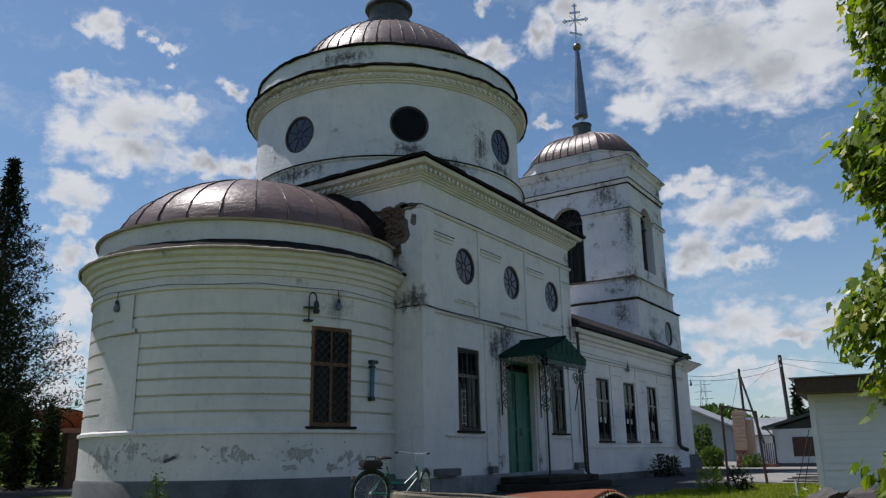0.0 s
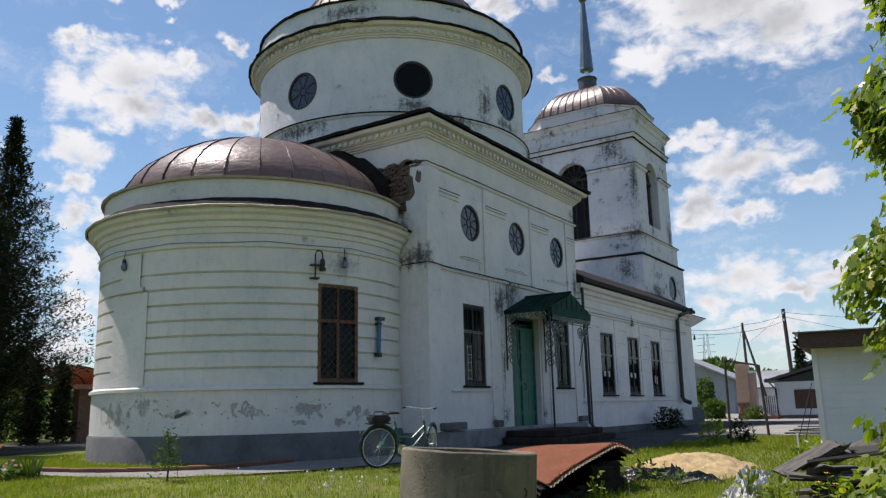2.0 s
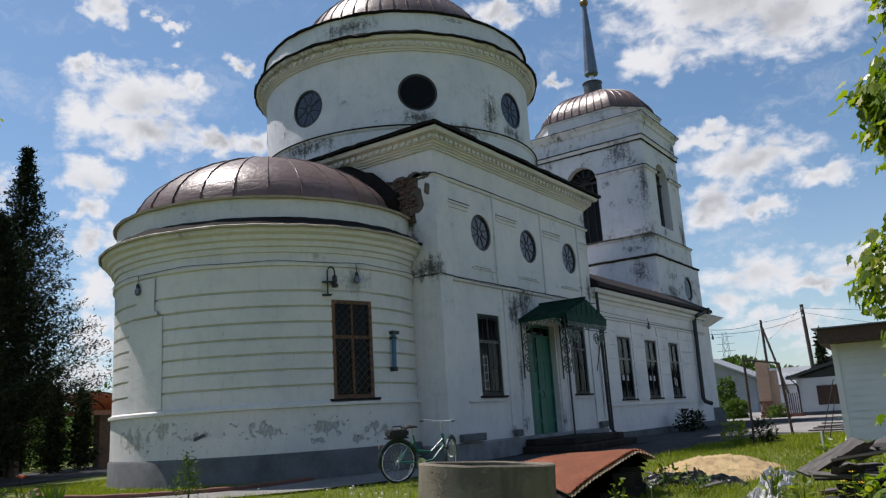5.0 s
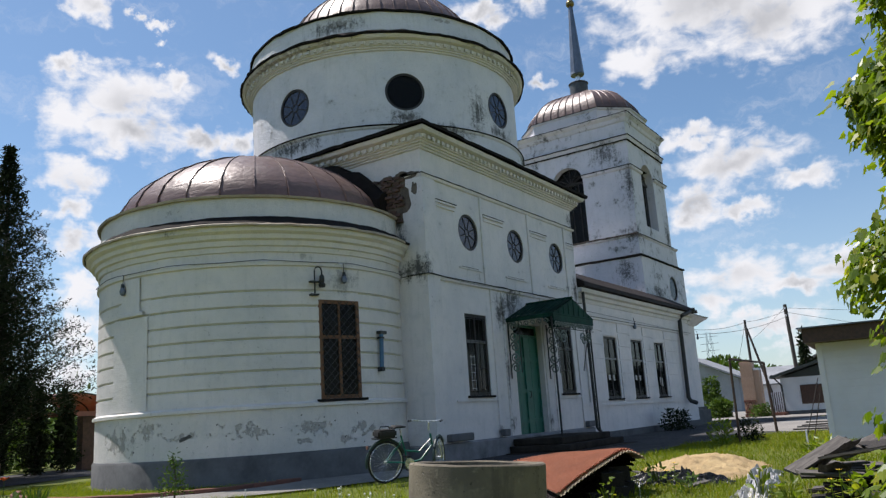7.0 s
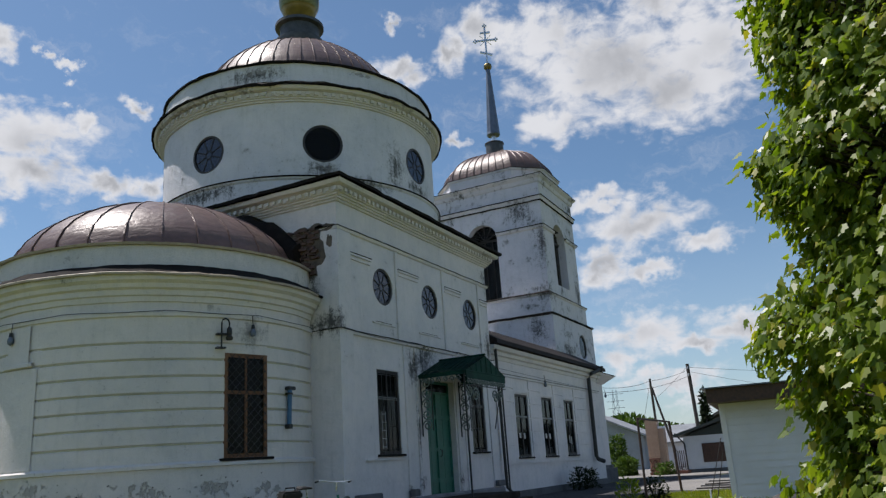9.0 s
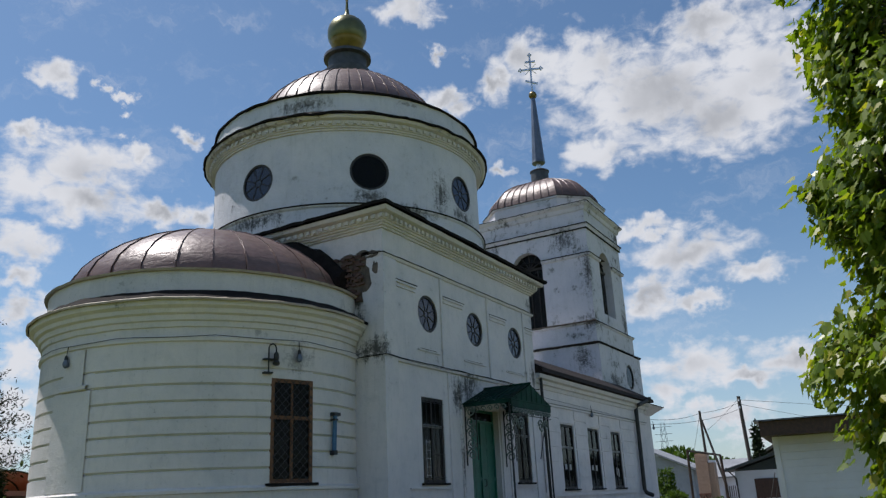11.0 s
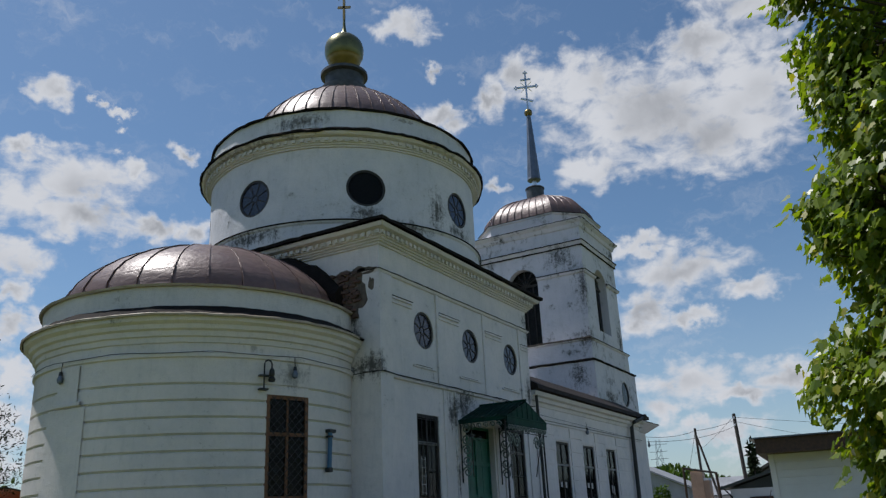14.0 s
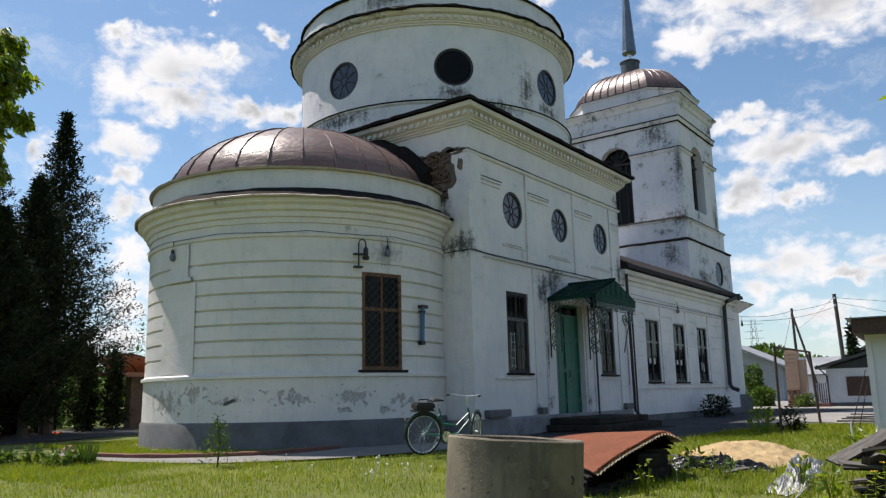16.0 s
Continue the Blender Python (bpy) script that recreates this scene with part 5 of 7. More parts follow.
for z in (0.95, 1.75, 2.6):
    part("rail", boxes((DOOR[0] + 0.08, DOOR[1] - 0.08, 0.155, 0.18, z, z + 0.11)), DOORGREEN, door)
part("meeting_strip", boxes((4.685, 4.755, 0.145, 0.18, DOOR[2] + 0.02, 3.27)), DOORGREEN, door)
part("door_handle", bar([(4.81, 0.15, 1.62), (4.81, 0.09, 1.64), (4.81, 0.09, 1.78), (4.81, 0.15, 1.80)], 0.012), IRON, door, "black iron handle")
part("fanlight_pane", boxes((DOOR[0] + 0.07, DOOR[1] - 0.07, 0.20, 0.21, 3.34, DOOR[3] - 0.07)), GLASS, door)

STEPSTONE = material("dark_worn_stone", painted((0.046, 0.040, 0.034), (0.020, 0.018, 0.016), 2.6, 0.9, 0.4), **{"Specular IOR Level": 0.1})
steps = thing("entrance_steps", "dark worn stone steps before the green door", "steps")
for k, (x0, x1, y0, z1) in enumerate(((2.75, 6.75, -2.05, 0.26), (3.0, 6.5, -1.75, 0.42), (3.2, 6.25, -1.48, 0.585))):
    bm = boxes((x0, x1, y0, -0.12, 0.0 if k == 0 else z1 - 0.155, z1))
    bmesh.ops.bevel(bm, geom=bm.edges[:], offset=0.015, segments=1, affect="EDGES")
    part("step", bm, STEPSTONE, steps)

canopy = thing("door_canopy", "dark green gabled metal canopy with pale scrollwork", "canopy")
CL, CR, CM, CF, CE, CP = 3.53, 6.10, 4.79, -1.38, 3.69, 4.17
for sx, ex in ((CL, CM), (CR, CM)):
    n = 9
    for k in range(n):
        y0, y1 = CF + (0.0 - CF) * k / n, CF + (0.0 - CF) * (k + 1) / n - 0.006
        bm = bmesh.new()
        bm.faces.new([bm.verts.new(p) for p in ((sx, y0, CE), (sx, y1, CE), (ex, y1, CP), (ex, y0, CP))])
        bmesh.ops.solidify(bm, geom=bm.faces[:], thickness=0.02)
        part("roof_sheet", mended(bm), CANOPY, canopy)
        if k:
            part("roof_seam", bar([(sx, y0 - 0.003, CE + 0.02), (ex, y0 - 0.003, CP + 0.02)], 0.012, 5), CANOPY, canopy)
part("ridge_cap", bar([(CM, CF - 0.03, CP + 0.02), (CM, 0, CP + 0.02)], 0.03, 6), CANOPY, canopy)
bm = bmesh.new()
rg = [[bm.verts.new(p) for p in ((CL + 0.06, y, CE + 0.005), (CR - 0.06, y, CE + 0.005), (CM, y, CP - 0.035))] for y in (CF - 0.012, CF + 0.012)]
for k in range(3):
    bm.faces.new((rg[0][k], rg[0][(k + 1) % 3], rg[1][(k + 1) % 3], rg[1][k]))
for f in rg:
    bm.faces.new(f)
part("gable_board", mended(bm), CANOPY, canopy)
for k in range(1, 8):
    x = CL + (CR - CL) * k / 8
    part("gable_batten", bar([(x, CF - 0.02, CE + 0.01), (x, CF - 0.02, CE + (CP - CE) * (1 - abs(x - CM) / (CM - CL)) - 0.04)], 0.012, 5), CANOPY, canopy)
part("fascia", boxes((CL + 0.03, CR - 0.03, CF - 0.012, CF + 0.012, CE - 0.20, CE + 0.004)), CANOPY, canopy)
for x in (CL, CR):
    part("side_fascia", boxes((x - 0.012, x + 0.012, CF + 0.02, -0.02, CE - 0.10, CE - 0.03)), CANOPY, canopy)
for rows in (((CL, CF, CE - 0.02), (CR, CF, CE - 0.02)), ((CL, CF, CE - 0.02), (CL, 0.0, CE - 0.02)), ((CR, CF, CE - 0.02), (CR, 0.0, CE - 0.02))):
    part("eave_bar", bar(rows, 0.022, 6), CANOPY, canopy)
for x in (CL + 0.08, CR - 0.10):
    part("post", bar([(x, CF + 0.08, 0.57), (x, CF + 0.08, CE)], 0.026, 8), IRON, canopy, "thin dark iron post")


def scroll(bm, m, r, turns=1.6, t=0.020):
    """A flat spiral of bent bar."""
    pts = []
    for k in range(22):
        a = k / 21 * turns * math.tau
        q = r * (1 - 0.78 * k / 21)
        pts.append(m @ Vector((q * math.cos(a), 0, q * math.sin(a))))
    tube(bm, pts, t, 5)


for x in (CL + 0.05, CR - 0.26):
    for k in range(5):
        bm = bmesh.new()
        scroll(bm, pose(x, -0.19, 3.47 - k * 0.27, 0, 180 * (k % 2), 90), 0.14, 1.6, 0.022)
        part("scroll", bm, PALEIRON, canopy, "pale painted iron scroll")
    part("bracket_bar", bar([(x, -0.035, 2.12), (x, -0.035, 3.66)], 0.020, 6), IRON, canopy)
    part("bracket_bar", bar([(x, -0.35, 2.25), (x, -0.35, 3.66)], 0.014, 6), IRON, canopy)
for k in range(14):
    bm = bmesh.new()
    scroll(bm, pose(CL + 0.16 + k * (CR - CL - 0.32) / 13, CF, CE - 0.285, 0, 0, 0), 0.080, 1.1, 0.019)
    part("valance_scroll", bm, PALEIRON, canopy)
part("valance_bar", bar([(CL + 0.05, CF, CE - 0.375), (CR - 0.05, CF, CE - 0.375)], 0.012, 6), IRON, canopy)
for x in (CL, CR):
    for k in range(6):
        bm = bmesh.new()
        scroll(bm, pose(x, CF + 0.2 + k * 0.19, CE - 0.19, 0, 0, 90), 0.075, 1.1, 0.016)
        part("valance_scroll", bm, PALEIRON, canopy)
for x, s in ((CL + 0.08, 1), (CR - 0.10, -1)):
    for r, dx, dz in ((0.16, 0.20, -0.56), (0.19, 0.56, -0.60)):
        bm = bmesh.new()
        scroll(bm, pose(x + s * dx, CF + 0.05, CE + dz, 0, 0, 0 if s > 0 else 180), r, 1.6, 0.021)
        part("corner_scroll", bm, PALEIRON, canopy)
    part("corner_brace", bar([(x + s * 0.04, CF + 0.05, CE - 0.42), (x + s * 0.36, CF + 0.05, CE - 0.70), (x + s * 0.74, CF + 0.05, CE - 1.45)], 0.015, 6), IRON, canopy)

# rain pipes
part("downpipe", bar([(19.70, -0.26, 5.10), (19.45, -0.24, 5.02), (18.72, -0.14, 4.84), (18.54, -0.06, 4.62), (18.42, -0.06, 1.40), (18.48, -0.12, 1.26), (18.70, -0.30, 1.16)], 0.085, 10), IRON, church, "dark rain downpipe")
part("rain_hopper", mended(lathe([(0.08, 4.98), (0.12, 5.12), (0.12, 5.22), (0.0, 5.22)], (19.75, -0.30), 0, 360, 16)), IRON, church, "dark rain hopper")
part("downpipe", bar([(8.62, -0.16, 5.2), (8.62, -0.08, 4.95), (8.66, -0.08, 0.62), (8.70, -0.20, 0.48)], 0.05, 8), IRON, church, "thin dark rain downpipe")

# cable on the wall with small hooks
pts = [(*polar(AR + 0.075, a), 4.58 - 0.04 * abs(math.sin(a * 0.11))) for a in range(150, 292, 6)]
cable = thing("wall_cable", "thin black cable strung along the church wall", "cable")
part("apse_run", bar(pts, 0.007, 5), CABLE, cable)
part("east_run", bar([(*polar(AR + 0.075, 291), 4.56), (-0.10, 0.45, 4.53), (-0.10, -0.10, 4.50)], 0.007, 5), CABLE, cable)
part("north_run", bar([(-0.10, -0.10, 4.50)] + [(0.6 + 0.8 * k, -0.10, 4.47 - 0.02 * math.sin(k)) for k in range(10)], 0.007, 5), CABLE, cable)
part("nave_run", bar([(8.5 + 1.1 * k, 0.02, 4.32 - 0.015 * k) for k in range(11)], 0.007, 5), CABLE, cable)


def gooseneck_lamp(m, label):
    lamp = thing("wall_lamp", label, "lamp")
    part("stem", moved(bar([(0, -0.10, 0), (0, -0.10, 0.38)] + [(0.08 - 0.08 * math.cos(a), -0.10, 0.48 + 0.10 * math.sin(a)) for a in (0.2, 0.8, 1.57, 2.3, 2.9)] + [(0.16, -0.10, 0.40)], 0.017, 8), m), IRON, lamp)
    part("foot", moved(boxes((-0.09, 0.09, -0.12, 0.0, -0.02, 0.01)), m), IRON, lamp)
    part("arm", moved(boxes((-0.09, 0.14, -0.115, 0.0, 0.255, 0.28)), m), IRON, lamp)
    part("shade", moved(mended(lathe([(0.02, 0.42), (0.05, 0.38), (0.055, 0.28), (0.04, 0.25), (0.075, 0.20), (0.06, 0.15), (0.0, 0.14)], (0.16, -0.10), 0, 360, 14)), m), IRON, lamp, smooth=True)
    return lamp


def bulb_lamp(m, label):
    lamp = thing("wall_lamp", label, "lamp", group="bulb lamps on the church wall")
    part("cord", moved(bar([(0, -0.06, 0.30), (0, -0.08, 0.10)], 0.008, 6), m), IRON, lamp)
    part("holder", moved(mended(lathe([(0.0, 0.12), (0.03, 0.11), (0.04, 0.03), (0.0, 0.02)], (0, -0.08), 0, 360, 12)), m), IRON, lamp, smooth=True)
    part("bulb", moved(mended(lathe([(0.035, 0.03), (0.065, -0.04), (0.05, -0.11), (0.0, -0.14)], (0, -0.08), 0, 360, 14)), m), ZINC, lamp, "grey glass bulb cover", smooth=True)
    return lamp


gooseneck_lamp(on_round(AX, AY, AR, 244.4, 3.87), "black iron gooseneck lamp beside the brown window")
bulb_lamp(on_round(AX, AY, AR, 178.4, 4.26), "small grey hanging lamp on the apse wall")
bulb_lamp(on_round(AX, AY, AR, 255.3, 4.26), "small grey hanging lamp over the brown window")
bulb_lamp(on_wall(13.3, NY0, 4.10, 0), "small grey hanging lamp on the nave wall")
bulb_lamp(on_wall(24.9, TY0 - 0.05, 4.35, 0), "small dark lamp on the tower wall")
m = on_round(AX, AY, AR, 271.0, 2.30)
wall_tube = thing("wall_tube", "faded blue metal tube fixed to the apse wall", "tube")
part("tube_body", moved(bar([(0.0, -0.07, 0.08), (0.03, -0.07, 0.82)], 0.048, 12), m), TUBEBLUE, wall_tube, smooth=True)
part("tube_cap", moved(boxes((-0.05, 0.16, -0.12, 0.0, 0.80, 0.87)), m), IRON, wall_tube)
part("tube_bracket", moved(boxes((-0.06, 0.05, -0.12, 0.0, 0.0, 0.09)), m), IRON, wall_tube)
part("tube_bracket", moved(boxes((-0.04, 0.07, -0.12, 0.0, 0.70, 0.74)), m), IRON, wall_tube)
for x0, x1 in ((0.30, 1.26), (2.72, 3.0), (7.85, 8.3)):
    bm = boxes((x0, x1, -0.20, -0.05, 0.69, 0.86))
    bmesh.ops.bevel(bm, geom=bm.edges[:], offset=0.02, segments=1, affect="EDGES")
    part("pilaster_foot", bm, PLINTH, church, "grey painted pilaster foot")
bin_ = thing("stone_block", "dark grey block at the tower foot", "block")
part("block_body", boxes((21.0, 22.9, 0.35, 1.0, 0.1, 0.84)), PLINTH, bin_)


# ---------------------------------------------------------------- things in the garden
def ring_solid(outer, inner, h, sides=64):
    return mended(lathe([(inner, 0), (outer, 0), (outer, h - 0.012), (outer - 0.012, h), (inner + 0.012, h), (inner, h - 0.012)], (0, 0), 0, 360, sides, close=True))


RINGPOS = (-8.745, -6.385)
well = thing("concrete_ring", "cast concrete well ring standing on the lawn", "well ring")
bm = ring_solid(0.58, 0.50, 0.93)
for v in bm.verts:
    v.co += Vector((v.co.x, v.co.y, 0)).normalized() * 0.006 * noise.noise(v.co * 3.0) + Vector((0, 0, 0.006 * noise.noise(v.co * 5.0)))
body_ring = part("ring_wall", bm, CONCRETE, well, smooth=True)
tilt = pose(RINGPOS[0], RINGPOS[1], -0.085, 0, 0, -53) @ pose(0, 0, 0, -1.0, 3.6, 0)
well.matrix_world = tilt
part("lifting_loop", bar([(0.42, -0.40, 0.66), (0.435, -0.415, 0.64), (0.43, -0.41, 0.60), (0.415, -0.395, 0.60)], 0.008, 6), RUST, well, "small rusty wire loop")


def wheel(m, parent, r=0.335):
    w = part("wheel", moved(mended(lathe([(0.012, -0.035), (0.022, -0.03), (0.022, 0.03), (0.012, 0.035)], (0, 0), 0, 360, 12)), m @ pose(0, 0, 0, 90, 0, 0)), SILVER, parent, "spoked bicycle wheel")
    circ = [(r * math.cos(k * math.tau / 40), 0, r * math.sin(k * math.tau / 40)) for k in range(41)]
    part("tyre", moved(bar(circ, 0.019, 8), m), RUBBER, w, "black rubber tyre", smooth=True)
    part("rim", moved(bar([(x * 0.93, 0, z * 0.93) for x, _, z in circ], 0.011, 6), m), SILVER, w, smooth=True)
    sp = bmesh.new()
    for k in range(28):
        a = k * math.tau / 28
        s = 0.028 if k % 2 else -0.028
        tube(sp, [(0.02 * math.cos(a + 0.9 * (1 if k % 4 < 2 else -1)), s, 0.02 * math.sin(a + 0.9)), (r * 0.92 * math.cos(a), 0, r * 0.92 * math.sin(a))], 0.0016, 4)
    part("spokes", sp, SILVER, w).matrix_basis = m
    return w


def bicycle(place, heading, turn):
    bike = thing("bicycle", "old green step-through bicycle with a black rear box", "bicycle")
    B = pose(*place, 0, 0, heading) @ pose(0, 0, 0, 4, 0, 0)
    F = B @ pose(1.08, 0, 0.354, 0, 0, turn)
    wheel(B @ pose(0, 0, 0.354), bike)
    wheel(F, bike)
    crank, seat, head, headtop = (0.44, 0, 0.30), (0.30, 0, 0.78), (0.935, 0, 0.58), (0.90, 0, 0.78)
    for pts, r, mat in (([seat, crank], 0.017, CYCLEGREEN), ([crank, (0.70, 0, 0.34), head], 0.019, CYCLEGREEN), ([(0.36, 0, 0.52), (0.66, 0, 0.48), (0.915, 0, 0.69)], 0.017, CYCLEGREEN), ([(0, 0.04, 0.354), (0.43, 0.03, 0.31)], 0.011, CYCLEGREEN),
                        ([(0, -0.04, 0.354), (0.43, -0.03, 0.31)], 0.011, CYCLEGREEN), ([(0, 0.04, 0.354), (0.32, 0.02, 0.70)], 0.009, CYCLEGREEN), ([(0, -0.04, 0.354), (0.32, -0.02, 0.70)], 0.009, CYCLEGREEN), ([head, headtop], 0.021, CYCLEGREEN)):
        part("frame_tube", moved(bar(pts, r, 8), B), mat, bike, "green painted frame tube", smooth=True)
    for y in (-0.05, 0.05):
        part("fork_blade", moved(bar([(-0.17, y * 0.8, 0.30), (-0.10, y, 0.17), (0, y, 0)], 0.011, 7), F), SILVER, bike, "bright steel fork")
    part("seat_post", moved(bar([seat, (0.285, 0, 0.90)], 0.012, 8), B), SILVER, bike)
    sad = bmesh.new()
    rings = [[sad.verts.new((x, w * math.cos(k * math.tau / 10), z + h * math.sin(k * math.tau / 10))) for k in range(10)] for x, w, z, h in ((0.12, 0.06, 0.92, 0.02), (0.15, 0.105, 0.935, 0.035), (0.22, 0.09, 0.935, 0.03), (0.30, 0.04, 0.93, 0.025), (0.39, 0.018, 0.92, 0.015))]
    for a, b in zip(rings, rings[1:]):
        for k in range(10):
            sad.faces.new((a[k], a[(k + 1) % 10], b[(k + 1) % 10], b[k]))
    for r_ in (rings[0], rings[-1]):
        sad.faces.new(r_)
    part("saddle", moved(mended(sad), B), RUBBER, bike, "black sprung saddle", smooth=True)
    H = B @ pose(0.87, 0, 0.86, 0, 0, turn)
    part("stem", moved(bar([(0.01, 0, -0.03), (0, 0, 0.10), (0.05, 0, 0.13)], 0.013, 8), H), SILVER, bike)
    part("handlebar", moved(bar([(-0.20, 0.29, 0.15), (-0.05, 0.27, 0.16), (0.05, 0.12, 0.13), (0.05, -0.12, 0.13), (-0.05, -0.27, 0.16), (-0.20, -0.29, 0.15)], 0.011, 8), H), SILVER, bike, "chrome handlebar", smooth=True)
    for y in (-0.29, 0.29):
        part("grip", moved(bar([(-0.26, y, 0.148), (-0.13, y * 0.985, 0.154)], 0.017, 8), H), RUBBER, bike)
    for c, a0, a1, mm in (((0, 0.354), 20, 195, B), ):
        arc = [(0.375 * math.cos(radians(a)), 0, 0.354 + 0.375 * math.sin(radians(a))) for a in range(a0, a1, 9)]
        part("rear_mudguard", moved(bar(arc, 0.024, 6), mm), BIKEDARK, bike, "dark green mudguard")
    arc = [(0.375 * math.cos(radians(a)), 0, 0.375 * math.sin(radians(a))) for a in range(40, 200, 9)]
    part("front_mudguard", moved(bar(arc, 0.024, 6), F), BIKEDARK, bike, "dark green mudguard")
    part("carrier", moved(boxes((-0.24, 0.18, -0.07, 0.07, 0.745, 0.765)), B), IRON, bike)
    bx = boxes((-0.20, 0.16, -0.13, 0.13, 0.77, 0.90))
    bmesh.ops.bevel(bx, geom=bx.edges[:], offset=0.03, segments=2, affect="EDGES")
    part("rear_box", moved(bx, B), RUBBER, bike, "black box strapped on the carrier")
    part("box_handle", moved(bar([(-0.12, 0, 0.90), (-0.10, 0, 0.95), (0.06, 0, 0.95), (0.08, 0, 0.90)], 0.012, 6), B), RUBBER, bike)
    part("chainwheel", moved(disc_solid(0.09, 0.004, Matrix.Translation((0.44, -0.05, 0.30)), 24), B), SILVER, bike)
    for s in (-1, 1):
        part("crank_arm", moved(bar([(0.44, s * 0.06, 0.30), (0.44 + s * 0.10, s * 0.08, 0.30 - s * 0.13)], 0.009, 6), B), SILVER, bike)
        part("pedal", moved(boxes((0.44 + s * 0.10 - 0.045, 0.44 + s * 0.10 + 0.045, s * 0.13 - 0.05, s * 0.13 + 0.05, 0.30 - s * 0.13 - 0.012, 0.30 - s * 0.13 + 0.012)), B), RUBBER, bike)
    part("kickstand", moved(bar([(0.30, 0.05, 0.30), (0.26, 0.20, 0.01)], 0.009, 6), B), SILVER, bike)
    part("reflector", moved(disc_solid(0.03, 0.01, Matrix.Translation((-0.36, 0, 0.62)) @ pose(0, 0, 0, 0, 0, 90), 12), B), KERB, bike, "red rear reflector")
    return bike


bicycle((-3.70, -1.46, ground_z(-3.70, -1.46) + 0.035), -23, 42)

# stack of red corrugated roofing sheets
stack = thing("roofing_sheet_stack", "stack of curved red corrugated roofing sheets", "roofing sheets")


def sheet(z, shift, mat, name, label, waves=26, thick=0.012):
    bm = bmesh.new()
    nu, nv = waves * 4, 8
    c00, c10, c01, c11 = Vector((-6.45, -6.03, 0.29)), Vector((-4.15, -6.18, 0.61)), Vector((-5.25, -4.60, 0.52)), Vector((-3.05, -4.85, 0.52))
    rows = []
    for j in range(nv + 1):
        row = []
        for i in range(nu + 1):
            u, v = i / nu, j / nv
            p = c00.lerp(c10, u).lerp(c01.lerp(c11, u), v)
            ease = 1.12 * u / 0.74 * (1.35 - 0.35 * u / 0.74) if u < 0.74 else 1.12 - 0.40 * ((u - 0.74) / 0.26) ** 2
            low, high = c00.z + (c01.z - c00.z) * v, c10.z + (c11.z - c10.z) * v
            p.z = low + (high - low) * ease + 0.05 * math.sin(math.pi * u) * v + z
            p.z += 0.014 * math.sin(i / 4 * math.tau) + 0.01 * noise.noise((u * 3, v * 3, z))
            row.append(bm.verts.new(p + Vector(shift)))
        rows.append(row)
    for r0, r1 in zip(rows, rows[1:]):
        for i in range(nu):
            bm.faces.new((r0[i], r0[i + 1], r1[i + 1], r1[i]))
    bmesh.ops.solidify(bm, geom=bm.faces[:], thickness=thick)
    return part(name, mended(bm), mat, stack, label)


ROTTEN = material("black_rotten_boards", timber((0.042, 0.036, 0.032), (0.018, 0.016, 0.015), (0.4, 4.0, 4.0), 0.9))
GREYSHEET = material("grey_fibre_cement", painted((0.44, 0.38, 0.28), (0.28, 0.24, 0.18), 3.0, 0.9, 0.3))
sheet(0.05, (0, 0, 0), RUSTRED, "sheet", "red painted corrugated sheet")
for k in range(1, 7):
    low = 0.034 if k < 3 else 0.034 + 0.008 * (k - 2)
    sheet(0.05 - low * k, (0.02 * k - 0.02, -0.05 if k == 1 else 0.04 * k, 0), GREYSHEET if k < 2 else ROTTEN, "sheet", "grey corrugated sheet" if k < 2 else "dark old corrugated sheet")
for k in range(5):
    u = k / 6
    x, y = -6.05 + 2.0 * u, -5.80 - 0.10 * u
    h = 0.08 + 0.32 * (3 * u * u - 2 * u ** 3)
    for j in range(3):
        m = pose(x + 0.42 * j + rnd.uniform(-0.05, 0.05), y + 0.42 * j, ground_z(x, y) - 0.02, 0, 0, 40 + rnd.uniform(-12, 12))
        part("support_beam", moved(boxes((-0.22, 0.22, -0.14, 0.14, 0, max(0.08, h - 0.10))), m), ROTTEN, stack, "dark old timber support")

for x, y, w, h in ((-4.15, -5.75, 0.50, 0.40), (-3.75, -5.45, 0.45, 0.36), (-4.6, -5.85, 0.45, 0.36), (-3.5, -5.1, 0.4, 0.30)):
    bm = boxes((-w, w, -0.16, 0.16, 0, h * 0.45), (-w * 0.9, w * 0.8, -0.13, 0.15, h * 0.47, h * 0.95))
    part("support_beam", moved(ragged(bm, 0.025, 3.0), pose(x, y, ground_z(x, y) - 0.02, 0, 0, 34)), ROTTEN, stack, "dark old timber support")

# sand heap
sandheap = bmesh.new()
NS = 90
cells = []
for j in range(NS + 1):
    row = []
    for i in range(NS + 1):
        u, v = i / NS * 2 - 1, j / NS * 2 - 1
        x, y = -1.5 + 1.75 * u - 0.35 * v, -6.20 + 1.12 * v + 0.42 * u
        r = math.hypot(u, v)
        lump = 0.5 + 0.5 * noise.noise((x * 1.3, y * 1.3, 5.0)) + 0.18 * noise.noise((x * 4.0, y * 4.0, 9.0))
        h = max(0.0, 1 - r * r) ** 1.1 * (0.20 + 0.17 * lump) + (0.045 * noise.noise((x * 4, y * 4, 2.0)) + 0.030 * noise.noise((x * 10, y * 10, 4.0)) + 0.014 * noise.noise((x * 22, y * 22, 6.0))) * (1 if r < 0.97 else 0)
        row.append(sandheap.verts.new((x, y, ground_z(x, y) - 0.06 + h)))
    cells.append(row)
for a, b in zip(cells, cells[1:]):
    for i in range(NS):
        sandheap.faces.new((a[i], a[i + 1], b[i + 1], b[i]))
tagged(part("sand_heap", sandheap, SAND, None, smooth=True), "low heap of yellow building sand on the grass", "sand heap")


